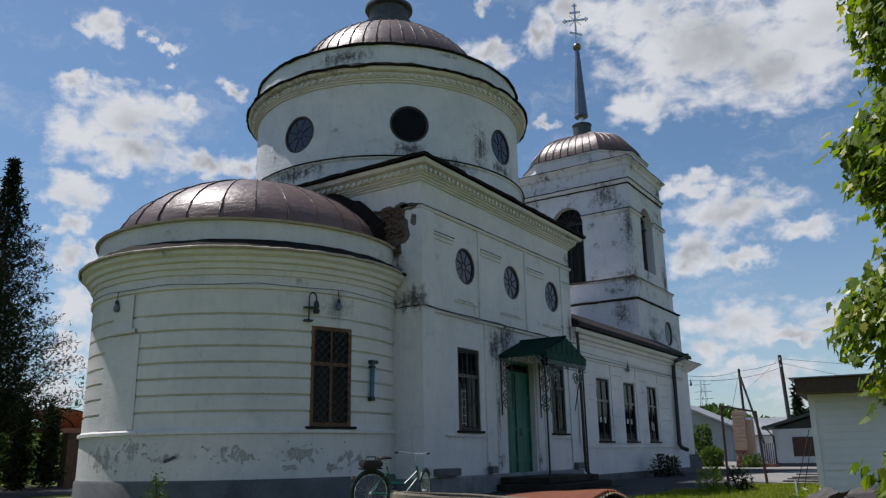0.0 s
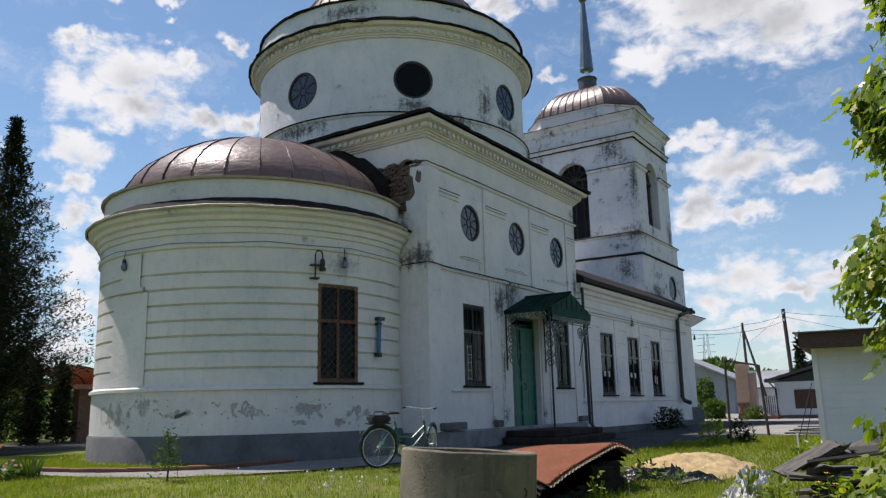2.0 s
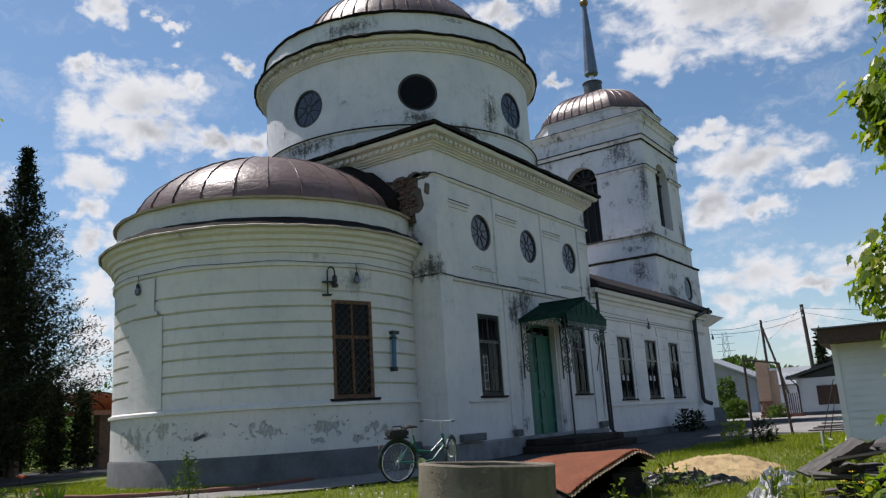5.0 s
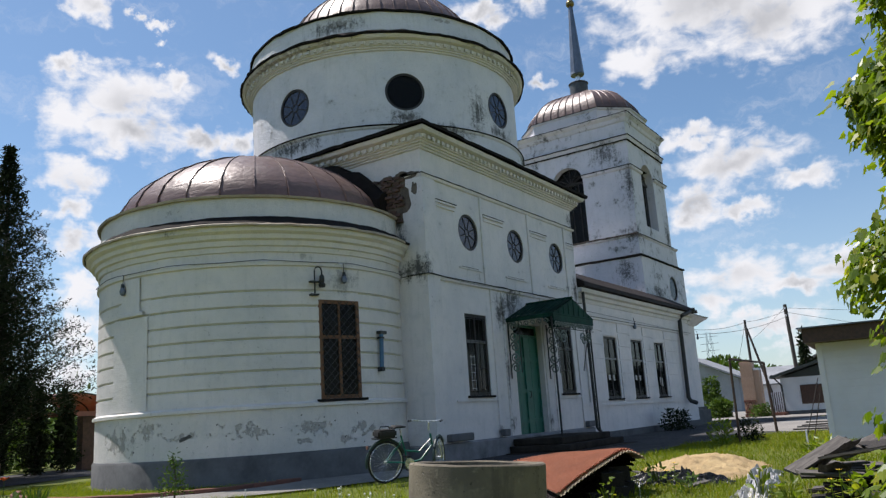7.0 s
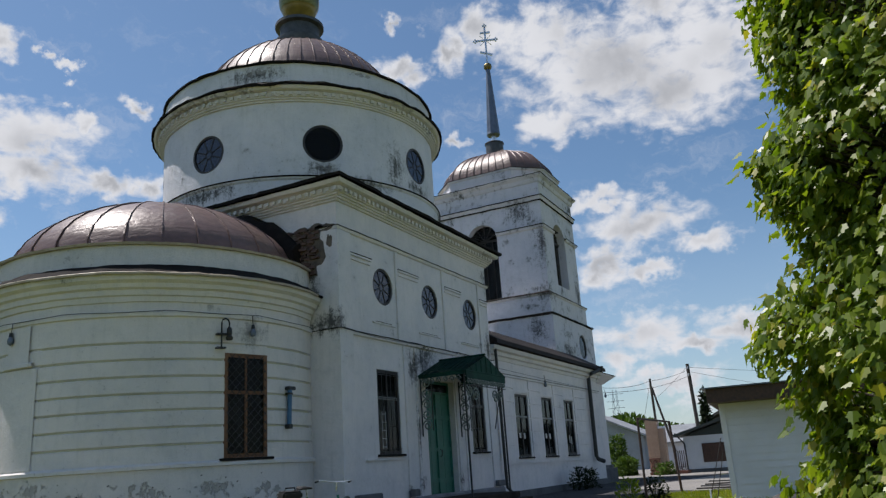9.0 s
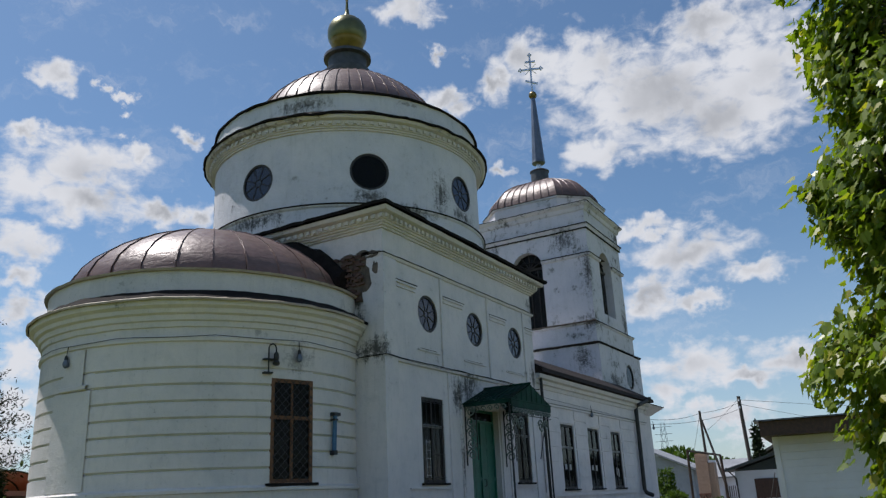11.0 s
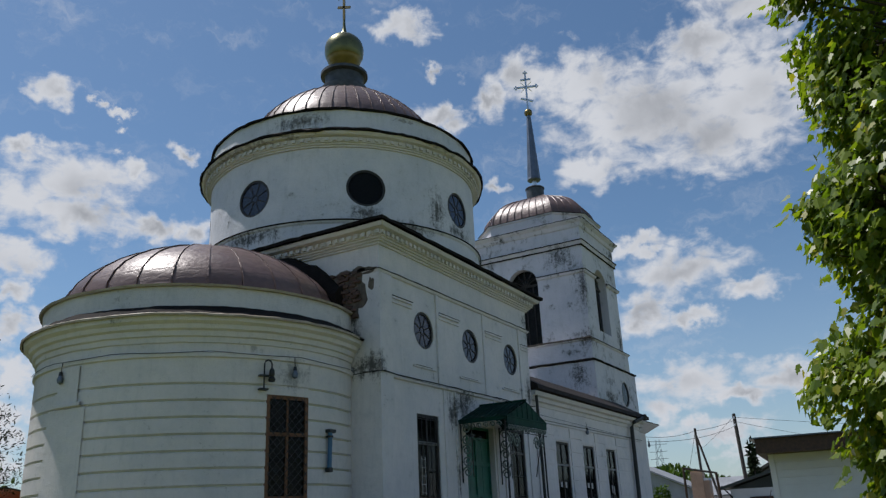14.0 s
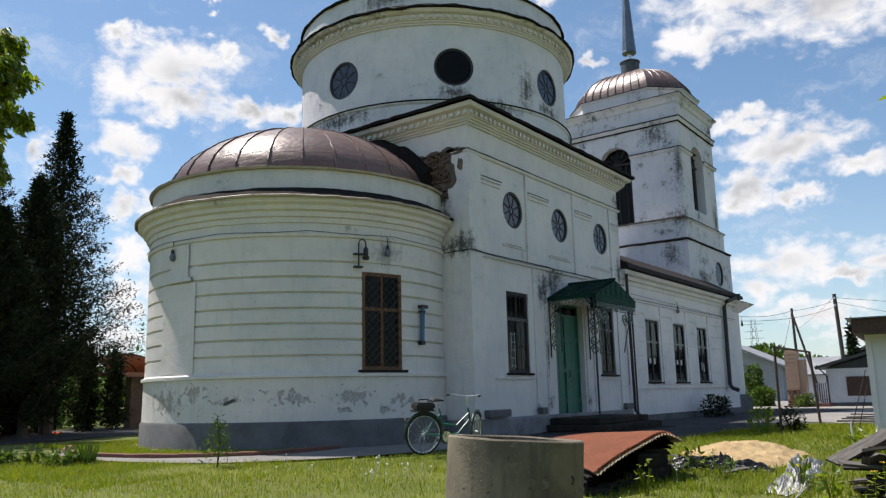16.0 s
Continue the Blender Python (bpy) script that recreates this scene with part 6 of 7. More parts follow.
def crumple(name, label, cat, x, y, w, d, h, mat, seed, yaw=0.0, n=26):
    """A crumpled sheet of film or plastic lying on the ground."""
    bm = bmesh.new()
    rows = []
    c, s = math.cos(radians(yaw)), math.sin(radians(yaw))
    for j in range(n + 1):
        row = []
        for i in range(n + 1):
            u, v = i / n * 2 - 1, j / n * 2 - 1
            jit = noise.noise((u * 3 + seed, v * 3, seed)), noise.noise((u * 3, v * 3 + seed, -seed))
            px, py = w * u + 0.25 * w * jit[0], d * v + 0.25 * d * jit[1]
            z = abs(noise.noise((u * 2.4, v * 2.4, seed * 3.1))) * h * 1.6 + abs(noise.noise((u * 7, v * 7, seed))) * h * 0.6 + abs(noise.noise((u * w * 5, v * 7, seed * 2))) * h * 0.7
            z *= max(0.0, 1.0 - max(abs(u), abs(v)) ** 4)
            gx, gy = x + px * c - py * s, y + px * s + py * c
            row.append(bm.verts.new((gx, gy, ground_z(gx, gy) + 0.012 + z)))
        rows.append(row)
    for a, b in zip(rows, rows[1:]):
        for i in range(n):
            bm.faces.new((a[i], a[i + 1], b[i + 1], b[i]))
    return tagged(part(name, bm, mat), label, cat)


crumple("plastic_film", "crumpled black plastic film beside the sand heap", "plastic film", -3.25, -6.30, 0.70, 0.30, 0.14, BLACKBAG, 2.3, -70, 48)
crumple("plastic_sheet", "crumpled white plastic sheet by the board pile", "plastic sheet", -3.55, -7.50, 1.75, 0.20, 0.14, PLASTICSHEET, 5.1, 7, 90)
for x, y, l, yaw in ((-3.6, -5.75, 0.5, 100), (-3.75, -6.75, 0.34, -40), (-2.5, -5.55, 0.4, 60)):
    o = thing("loose_board", "short grey board lying on the grass", "board", (x, y, ground_z(x, y) + 0.06), group="loose boards by the sand")
    part("board", moved(boxes((-l / 2, l / 2, -0.05, 0.05, -0.012, 0.012)), pose(0, 0, 0, 6, -8, yaw)), OLDWOOD, o)

# heap of old boards
pile = thing("board_pile", "untidy pile of grey weathered old boards", "board pile")
for k in range(58):
    lay = k // 8
    yaw = -66 + rnd.uniform(-30, 30) + (80 if rnd.random() < 0.2 else 0)
    l, w, t = rnd.uniform(0.5, 1.5), rnd.uniform(0.06, 0.20), rnd.uniform(0.018, 0.04)
    away = rnd.uniform(-0.55, 0.55) * (1 - 0.07 * lay)
    along = rnd.uniform(-0.25, 0.6)
    cx, cy = -4.5 + 0.5 * along + 0.85 * away, -8.9 - 0.9 * along + 0.5 * away
    l *= 1.0 - 0.08 * lay
    m = pose(cx, cy, 0.05 + lay * 0.050 + rnd.uniform(0, 0.05), rnd.uniform(-14, 14), rnd.uniform(-9, 9), yaw)
    part("board", boxes((-l / 2, l / 2, -w / 2, w / 2, -t / 2, t / 2)), OLDWOOD if lay > 5 or k % 9 == 0 else ROTTEN, pile).matrix_basis = m
for k, (x, y, z, l, w, rx, ry, yaw) in enumerate(((-4.75, -8.45, 0.56, 0.55, 0.11, 18, -20, -38), (-4.35, -8.85, 0.62, 0.36, 0.12, 22, -18, -52), (-4.9, -8.95, 0.60, 0.6, 0.09, -10, -8, -80), (-5.0, -8.6, 0.38, 0.45, 0.10, 10, 6, -60))):
    part("top_board", boxes((-0.8 * l, 0.8 * l, -0.8 * w, 0.8 * w, -0.014, 0.014)), OLDWOOD, pile, "broad curled grey board").matrix_basis = pose(x, y, z, rx, ry, yaw)
part("roofing_felt", moved(ragged(boxes((-0.5, 0.5, -0.25, 0.25, -0.010, 0.010)), 0.05, 3.0), pose(-4.2, -9.3, 0.68, 14, -6, -60)), ROTTEN, pile, "dark torn roofing felt")

for k, (x0, y0, z0, x1, y1, z1, w) in enumerate(((-4.95, -8.46, 0.44, -4.40, -8.80, 0.62, 0.11), (-5.05, -8.45, 0.36, -4.85, -8.75, 0.37, 0.10))):
    a, b = Vector((x0, y0, z0)), Vector((x1, y1, z1))
    side = (b - a).cross(Vector((0, 0, 1))).normalized()
    bm, prev = bmesh.new(), None
    for i in range(9):
        u = i / 8
        c = a.lerp(b, u) + Vector((0, 0, 0.03 * u * u - 0.02 * math.sin(u * 9)))
        row = [bm.verts.new(c + side * w * v + Vector((0, 0, 0.09 * v * v + 0.05 * v * (1 - u)))) for v in (-1.0, -0.5, 0.0, 0.5, 1.0)]
        if prev:
            for j in range(4):
                bm.faces.new((prev[j], prev[j + 1], row[j + 1], row[j]))
        prev = row
    bmesh.ops.solidify(bm, geom=bm.faces[:], thickness=0.022)
    part("curled_board", mended(bm), OLDWOOD, pile, "broad curled grey board")

stake = thing("wooden_stake", "short pale wooden stake standing in the weeds", "stake", (2.1, -7.18, ground_z(2.1, -7.18) - 0.03))
bm = boxes((-0.045, 0.045, -0.012, 0.012, -0.1, 0.40))
bm.verts.ensure_lookup_table()
for v in bm.verts:
    if v.co.z > 0.3:
        v.co.x *= 0.35
part("stake_board", bm, SIDING, stake)
for k in range(5):
    o = thing("plank", "pale weathered plank lying beside the white shed", "plank", (9.1 + 0.12 * k, -6.28 - 0.10 * k, ground_z(9.1, -6.28) + 0.03 + 0.055 * k), group="planks beside the shed")
    part("plank_board", moved(boxes((-0.75, 0.75, -0.09, 0.09, -0.02, 0.02)), pose(0, 0, 0, 0, rnd.uniform(-2, 2), -75 + rnd.uniform(-14, 14))), OLDWOOD if k % 2 else PAVING, o)

# rusty steel frame for beating carpets
goal = thing("carpet_frame", "rusty steel carpet-beating frame on the lawn", "steel frame")
G1, G2 = Vector((3.80, -5.505, 0.1)), Vector((8.05, -5.45, 0.1))
part("post", bar([G1, G1 + Vector((0.0, -0.02, 2.02))], 0.028, 8), RUST, goal)
part("post", bar([G2, G2 + Vector((0.0, 0.10, 2.05))], 0.036, 8), RUST, goal)
part("top_bar", bar([G1 + Vector((0.0, -0.02, 2.01)), G2 + Vector((0.0, 0.10, 2.04))], 0.026, 8), RUST, goal)

# ---------------------------------------------------------------- buildings beside the church
shed = thing("white_shed", "white board-clad shed with a dark brown flat roof", "shed")
SX, SY, SZ = 4.05, -7.32, 2.42
part("wall_core", boxes((SX + 0.03, SX + 5.0, SY - 7.0, SY - 0.03, 0.0, SZ)), SIDING, shed)
for k in range(15):
    z = 0.09 + k * 0.155
    bm = bmesh.new()
    y0, y1 = SY - 7.0, SY - 0.06
    v = [bm.verts.new(p) for p in ((SX - 0.012, y0, z), (SX - 0.012, y1, z), (SX + 0.012, y1, z + 0.153), (SX + 0.012, y0, z + 0.153), (SX + 0.03, y0, z), (SX + 0.03, y1, z))]
    bm.faces.new((v[0], v[1], v[2], v[3]))
    bm.faces.new((v[0], v[4], v[5], v[1]))
    part("board", mended(bm), SIDING, shed)
    part("side_board", boxes((SX + 0.05, SX + 5.0, SY - 0.03, SY - 0.005, z, z + 0.151)), SIDING, shed)
part("corner_post", boxes((SX - 0.045, SX + 0.09, SY - 0.09, SY + 0.02, 0.05, SZ)), SIDING, shed, "white corner board")
part("roof_sheet", boxes((SX - 0.70, SX + 5.6, SY - 7.5, SY + 0.30, SZ + 0.165, SZ + 0.19)), ZINC, shed, "thin pale roof sheet")
part("fascia", boxes((SX - 0.62, SX + 5.5, SY - 7.4, SY + 0.20, SZ - 0.14, SZ + 0.16)), SOFFIT, shed, "dark brown eaves board")
shed.matrix_world = pose(SX, SY, 0, 0, 0, 5) @ Matrix.Translation((-SX, -SY, 0))
for k, (dx, yaw) in enumerate(((0.0, 8), (-0.35, -6))):
    o = thing("ladder_leg", "thin dark wooden prop leaning on the shed", "wooden prop")
    part("pole", bar([(SX - 0.35 + dx, SY + 0.32 + 0.1 * k, 0.15), (SX - 0.04, SY - 0.05 + 0.12, 1.25 + 0.3 * k)], 0.009, 6), ROTTEN, o)

house = thing("pale_house", "small pale blue house with a dark roof", "house")
HXX, HY0 = 29.6, -1.55
part("wall", boxes((HXX, HXX + 7, HY0 - 8.4, HY0, 0.0, 2.12)), BLUEWHITE, house)


def gable_roof(name, x0, x1, rows, mat, parent, label=""):
    """A ridged roof: rows are (y, z) round its end, carried from x0 to x1."""
    bm = bmesh.new()
    rg = [[bm.verts.new((x, y, z)) for y, z in rows] for x in (x0, x1)]
    n = len(rows)
    for k in range(n):
        bm.faces.new((rg[0][k], rg[0][(k + 1) % n], rg[1][(k + 1) % n], rg[1][k]))
    for r_ in rg:
        bm.faces.new(r_)
    return part(name, mended(bm), mat, parent, label)


gable_roof("roof", HXX - 0.6, HXX + 7.5, [(HY0 + 0.38, 2.10), (HY0 - 4.2, 3.36), (HY0 - 8.78, 2.10), (HY0 - 8.78, 2.22), (HY0 - 4.2, 3.50), (HY0 + 0.40, 2.23)], DARKROOF, house, "dark green sheet roof")
gable_roof("gable", HXX - 0.02, HXX + 0.1, [(HY0, 2.125), (HY0 - 8.4, 2.125), (HY0 - 4.2, 3.30)], DARKROOF, house)
win = part("window", boxes((HXX - 0.05, HXX + 0.02, HY0 - 2.05, HY0 - 0.92, 0.74, 1.70)), SOFFIT, house, "window closed with brown boards")
for k in range(4):
    part("shutter_board", boxes((HXX - 0.075, HXX - 0.045, HY0 - 2.0, HY0 - 0.97, 0.77 + k * 0.225, 0.97 + k * 0.225)), SOFFIT, win)
part("plinth", boxes((HXX - 0.06, HXX + 0.1, HY0 - 8.4, HY0 + 0.05, 0.0, 0.42)), PLINTH, house)
part("downpipe", bar([(HXX - 0.12, HY0 + 0.40, 2.3), (HXX - 0.10, HY0 - 0.05, 1.75), (HXX - 0.10, HY0 - 0.05, 0.4)], 0.05, 8), IRON, house)

porch = thing("brick_gate_pillar", "tall raw pine and brick gate pillar with braced door", "gate pillar")
part("pillar", boxes((29.0, 29.6, -0.37, 0.22, 0.1, 3.12)), PINKWOOD, porch)
part("low_pillar", boxes((29.03, 29.6, -0.68, -0.375, 0.1, 2.62)), PINKWOOD, porch)
part("cap", boxes((28.95, 29.65, -0.66, -0.42, 2.62, 2.74)), SIDING, porch, "white capping block")
for k in range(14):
    part("board", boxes((28.94, 29.0, -0.39, 0.24, 0.42 + k * 0.19, 0.42 + k * 0.19 + 0.165)), PINKWOOD, porch)
for z in (0.45, 1.02):
    part("door_rail", boxes((28.88, 28.94, -0.36, 0.24, z, z + 0.08)), KERB, porch)
for y0, y1 in ((-0.34, -0.06), (-0.06, 0.22)):
    part("door_brace", bar([(28.9, y0, 0.5), (28.9, y1, 1.05)], 0.03, 5), KERB, porch)
    part("door_brace", bar([(28.9, y1, 0.5), (28.9, y0, 1.05)], 0.03, 5), KERB, porch)
part("base", boxes((28.6, 29.9, -1.75, 0.2, 0.05, 0.40)), KERB, porch, "low red brick base")
fence = thing("picket_fence", "low wooden fence with white rail beside the house", "fence")
for k in range(14):
    y = -0.98 - k * 0.042 * 1.2
    part("picket", boxes((29.3, 29.33, y - 0.018, y + 0.018, 0.35, 1.42)), OLDWOOD if k % 2 else SIDING, fence)
part("rail", boxes((29.33, 29.37, -1.60, -0.95, 1.28, 1.40)), SIDING, fence)
part("rail", boxes((29.33, 29.37, -1.60, -0.95, 0.55, 0.63)), OLDWOOD, fence)

barn = thing("grey_outbuilding", "long grey outbuilding with a pitched roof", "outbuilding")
part("wall", boxes((48, 52, 4.95, 12.2, 0.0, 2.72)), BARNWALL, barn)
gable_roof("roof", 47.5, 52.5, [(4.35, 2.56), (8.6, 4.50), (12.8, 2.56), (12.8, 2.70), (8.6, 4.66), (4.3, 2.70)], GREYROOF, barn, "dull grey sheet roof")
gable_roof("gable", 47.95, 48.1, [(4.95, 2.725), (12.2, 2.725), (8.6, 4.45)], BARNWALL, barn)
far_house = thing("far_house", "far low house with a pale roof behind fences", "house")
part("wall", boxes((58, 64, 3.1, 6.9, 0.0, 2.38)), SIDING, far_house)
part("roof", moved(boxes((-0.5, 3.6, 2.9, 7.1, 0.0, 0.12)), pose(57.9, 0, 2.36, 0, -22, 0)), GREYROOF, far_house, "weathered grey roof slope")
far_barn = thing("far_barn", "far barn with a dark weathered pitched roof", "barn")
part("wall", boxes((66, 74, -4.4, 3.6, 0.0, 3.4)), OLDWOOD, far_barn)
gable_roof("roof", 65.4, 74.6, [(4.3, 3.35), (0.2, 5.45), (-5.0, 3.35), (-5.0, 3.55), (0.2, 5.68), (4.4, 3.55)], OLDWOOD, far_barn, "dark grey boarded roof")
gable_roof("gable", 65.9, 66.05, [(3.6, 3.405), (-4.4, 3.405), (0.2, 5.4)], OLDWOOD, far_barn)

# poles, wires and a far mast
pole_a = thing("utility_pole", "dark tarred wooden utility pole, leaning", "utility pole")
part("shaft", bar([(44.1, 0.0, -0.2), (44.0, 0.05, 3.2), (44.0, 0.16, 7.45)], 0.15, 10, 0.12), POLEWOOD, pole_a)
for z in (7.1, 6.6):
    part("insulator", bar([(43.85, 0.14, z), (43.85, 0.14, z + 0.14)], 0.05, 8), SIDING, pole_a)
pole_b = thing("utility_pole", "thin wooden utility pole with a slanting brace", "utility pole")
part("shaft", bar([(36.2, 1.20, -0.2), (36.0, 1.20, 5.95)], 0.10, 10, 0.07), POLEWOOD, pole_b)
part("brace", bar([(35.7, -0.20, -0.2), (35.9, 1.14, 5.45)], 0.085, 10, 0.06), POLEWOOD, pole_b)
wires = thing("overhead_wires", "thin overhead wires between poles and church", "wires")
for a, b, sag in (((44.0, 0.15, 7.0), (36.0, 1.2, 5.8), 0.3), ((36.0, 1.2, 5.8), (25.0, 1.3, 4.75), 0.5), ((44.0, 0.15, 6.6), (25.0, 1.2, 4.5), 0.9), ((44.0, 0.15, 7.2), (60, -14, 6.4), 0.4), ((36.0, 1.2, 5.8), (48, 5.0, 3.2), 0.3), ((44.0, 0.15, 7.3), (70, 9, 6.6), 0.5), ((44.0, 0.15, 6.9), (66, -9, 5.6), 0.5)):
    A, Bv = Vector(a), Vector(b)
    part("wire", bar([A.lerp(Bv, k / 10) - Vector((0, 0, sag * 1.3 * (k / 10) * (1 - k / 10))) for k in range(11)], 0.012, 4), CABLE, wires)
mast = thing("lattice_mast", "far grey steel lattice mast", "mast")
MC = Vector((330.0, 82.5, 0.0))
for sx, sy in ((-1, -1), (1, -1), (1, 1), (-1, 1)):
    part("leg", bar([MC + Vector((sx * 2.4, sy * 2.4, 0)), MC + Vector((sx * 0.7, sy * 0.7, 30))], 0.075, 5), ZINC, mast)
for k in range(8):
    z0, z1 = 3.4 * k, 3.4 * (k + 1)
    w0, w1 = 2.4 - 1.7 * z0 / 30, 2.4 - 1.7 * z1 / 30
    part("lattice_bar", bar([MC + Vector((-w0, -w0, z0)), MC + Vector((-w1, w1, z1))], 0.06, 4), ZINC, mast)
    part("lattice_bar", bar([MC + Vector((-w0, w0, z0)), MC + Vector((-w1, -w1, z1))], 0.06, 4), ZINC, mast)
for z in (22.0, 25.0, 28.0):
    part("cross_arm", bar([MC + Vector((0, -3.8, z)), MC + Vector((0, 3.8, z))], 0.09, 5), ZINC, mast)

# garden pavilion on the south side
pav = thing("garden_pavilion", "open garden pavilion with an arched orange roof", "pavilion")
PX, PY = 2.05, 19.2
bm = bmesh.new()
arc = [(1.65 * math.cos(radians(a)), 0.75 * math.sin(radians(a))) for a in range(0, 181, 12)]
rg = [[bm.verts.new((PX + x, PY + y, 2.28 + z)) for x, z in arc] for y in (-1.8, 1.8)]
for k in range(len(arc) - 1):
    bm.faces.new((rg[0][k], rg[0][k + 1], rg[1][k + 1], rg[1][k]))
bmesh.ops.solidify(bm, geom=bm.faces[:], thickness=0.02)
part("roof", mended(bm), GAZEBOROOF, pav, "arched orange polycarbonate roof", smooth=True)
for y in (-1.8, 0.0, 1.8):
    part("roof_rib", bar([(PX + x, PY + y, 2.25 + z) for x, z in arc], 0.03, 6), IRON, pav)
    part("tie_bar", bar([(PX - 1.65, PY + y, 2.28), (PX + 1.65, PY + y, 2.28)], 0.03, 6), IRON, pav)
    for s in (-1, 1):
        part("post", bar([(PX + s * 1.6, PY + y, 0.1), (PX + s * 1.6, PY + y, 2.3)], 0.045, 8), IRON, pav)
part("brick_wall", boxes((PX + 0.42, PX + 0.98, PY - 1.6, PY - 1.2, 0.1, 2.2)), BRICK, pav, "red brick wall")
part("railing", boxes((PX - 1.6, PX + 0.05, PY - 1.72, PY - 1.66, 0.85, 0.95)), IRON, pav)
part("eave_board", boxes((PX - 1.7, PX + 1.7, PY - 1.86, PY - 1.82, 2.15, 2.32)), GAZEBOROOF, pav)
fence = thing("garden_fence", "low ornamental iron fence on a red kerb", "fence")
part("fence_kerb", moved(boxes((-3.4, 0.2, -0.12, 0.12, 0.05, 0.42)), pose(-0.9, 17.6, 0, 0, 0, 10)), KERB, fence, "low red kerb wall")
for k in range(9):
    bm = bmesh.new()
    scroll(bm, pose(-0.9, 17.6, 0, 0, 0, 10) @ pose(-3.2 + k * 0.38, 0, 0.62), 0.17, 1.0, 0.014)
    part("fence_scroll", bm, IRON, fence)
part("fence_rail", moved(boxes((-3.4, 0.1, -0.02, 0.02, 0.80, 0.83)), pose(-0.9, 17.6, 0, 0, 0, 10)), IRON, fence)


# ---------------------------------------------------------------- plants
LOBES = [(0.0, 0.0), (0.28, -0.08), (0.36, 0.12), (0.52, 0.30), (0.30, 0.46), (0.34, 0.70), (0.14, 0.74), (0.0, 1.08)]


def leaf_mesh(name, spots, shape, mat, parent, label, fold=0.22):
    """Many leaves of one outline: spots are (place, tip direction, facing, size)."""
    verts, faces = [], []
    n = len(shape)
    for place, tip, face, size in spots:
        t = tip.normalized()
        s = t.cross(face)
        if s.length < 1e-4:
            s = t.orthogonal()
        s.normalize()
        f = s.cross(t)
        base = len(verts)
        for x, y in shape:
            verts.append(place + size * (s * x + t * y - f * fold * abs(x)))
        for x, y in shape[1:-1]:
            verts.append(place + size * (-s * x + t * y - f * fold * abs(x)))
        right = list(range(base, base + n))
        left = [base] + list(range(base + n, base + 2 * n - 2)) + [base + n - 1]
        faces.append(tuple(right))
        faces.append(tuple(reversed(left)))
    data = bpy.data.meshes.new(name)
    data.from_pydata(verts, [], faces)
    data.materials.append(mat)
    ob = new(name, data)
    ob.parent = parent
    return tagged(ob, label=label)


def unit(r):
    while True:
        v = Vector((r.uniform(-1, 1), r.uniform(-1, 1), r.uniform(-1, 1)))
        if 0.05 < v.length < 1:
            return v.normalized()


def maple(place, height, crown, seed, label, clusters, per, size, name="maple_tree"):
    """A maple: trunk, limbs that reach to the outside, and lobed leaves in drooping bunches. crown: (height, radius) from below up."""
    r = random.Random(seed)
    tree = thing(name, label, "tree")
    x, y = place
    g = ground_z(x, y)
    lean = [Vector((x + 0.10 * math.sin(k * 1.3), y + 0.08 * math.cos(k), g - 0.1 + (height * 0.8 + 0.1) * k / 7)) for k in range(8)]
    part("trunk", bar(lean, 0.15, 10, 0.03), BARK, tree, "grey-brown trunk", smooth=True)
    limbs, spots = bmesh.new(), []

    def radius(z):
        for (z0, r0), (z1, r1) in zip(crown, crown[1:]):
            if z0 <= z <= z1:
                return r0 + (r1 - r0) * (z - z0) / (z1 - z0)
        return 0.0

    boughs = [(crown[0][0] + (crown[-1][0] - crown[0][0]) * r.random() ** 1.3, r.uniform(0, math.tau), r.uniform(0.84, 0.99)) for k in range(max(20, clusters // 11))]
    for k in range(clusters):
        z, a, long = boughs[k % len(boughs)]
        z, a = min(crown[-1][0], max(crown[0][0], z + r.gauss(0, 0.16))), a + r.gauss(0, 0.13)
        wob = 0.96 + 0.16 * noise.noise((2.2 * math.cos(a), 2.2 * math.sin(a), z * 1.1 + seed))
        reach = 0.97 * radius(z) * wob * (long * r.uniform(0.90, 1.0) if k % 5 else r.uniform(0.35, 0.85))
        tip = Vector((x + reach * math.cos(a), y + reach * math.sin(a), g + z))
        if k % 2 == 0:
            root = Vector((x, y, max(g + 0.4, g + z - 0.35 * reach - 0.5)))
            mid = root.lerp(tip, 0.55) + Vector((0, 0, 0.12 * reach))
            tube(limbs, [root, mid, tip], 0.028, 5, 0.006)
        out = Vector((math.cos(a), math.sin(a), 0))
        for j in range(per):
            p = tip + Vector((r.gauss(0, 0.085), r.gauss(0, 0.085), r.gauss(0, 0.10)))
            down = (out * r.uniform(0.0, 0.7) + Vector((r.uniform(-0.5, 0.5), r.uniform(-0.5, 0.5), r.uniform(-1.4, -0.2))))
            face = (Vector((0, 0, 0.8)) + out * 0.9 + unit(r) * 0.7)
            spots.append((p, down, face, size * r.uniform(0.6, 1.15)))
    tagged(part("branchwork", limbs, BARK, tree), kind="stuff")
    leaf_mesh("crown", spots, LOBES, MAPLE, tree, "lobed sunlit green leaves", 0.36)
    return tree


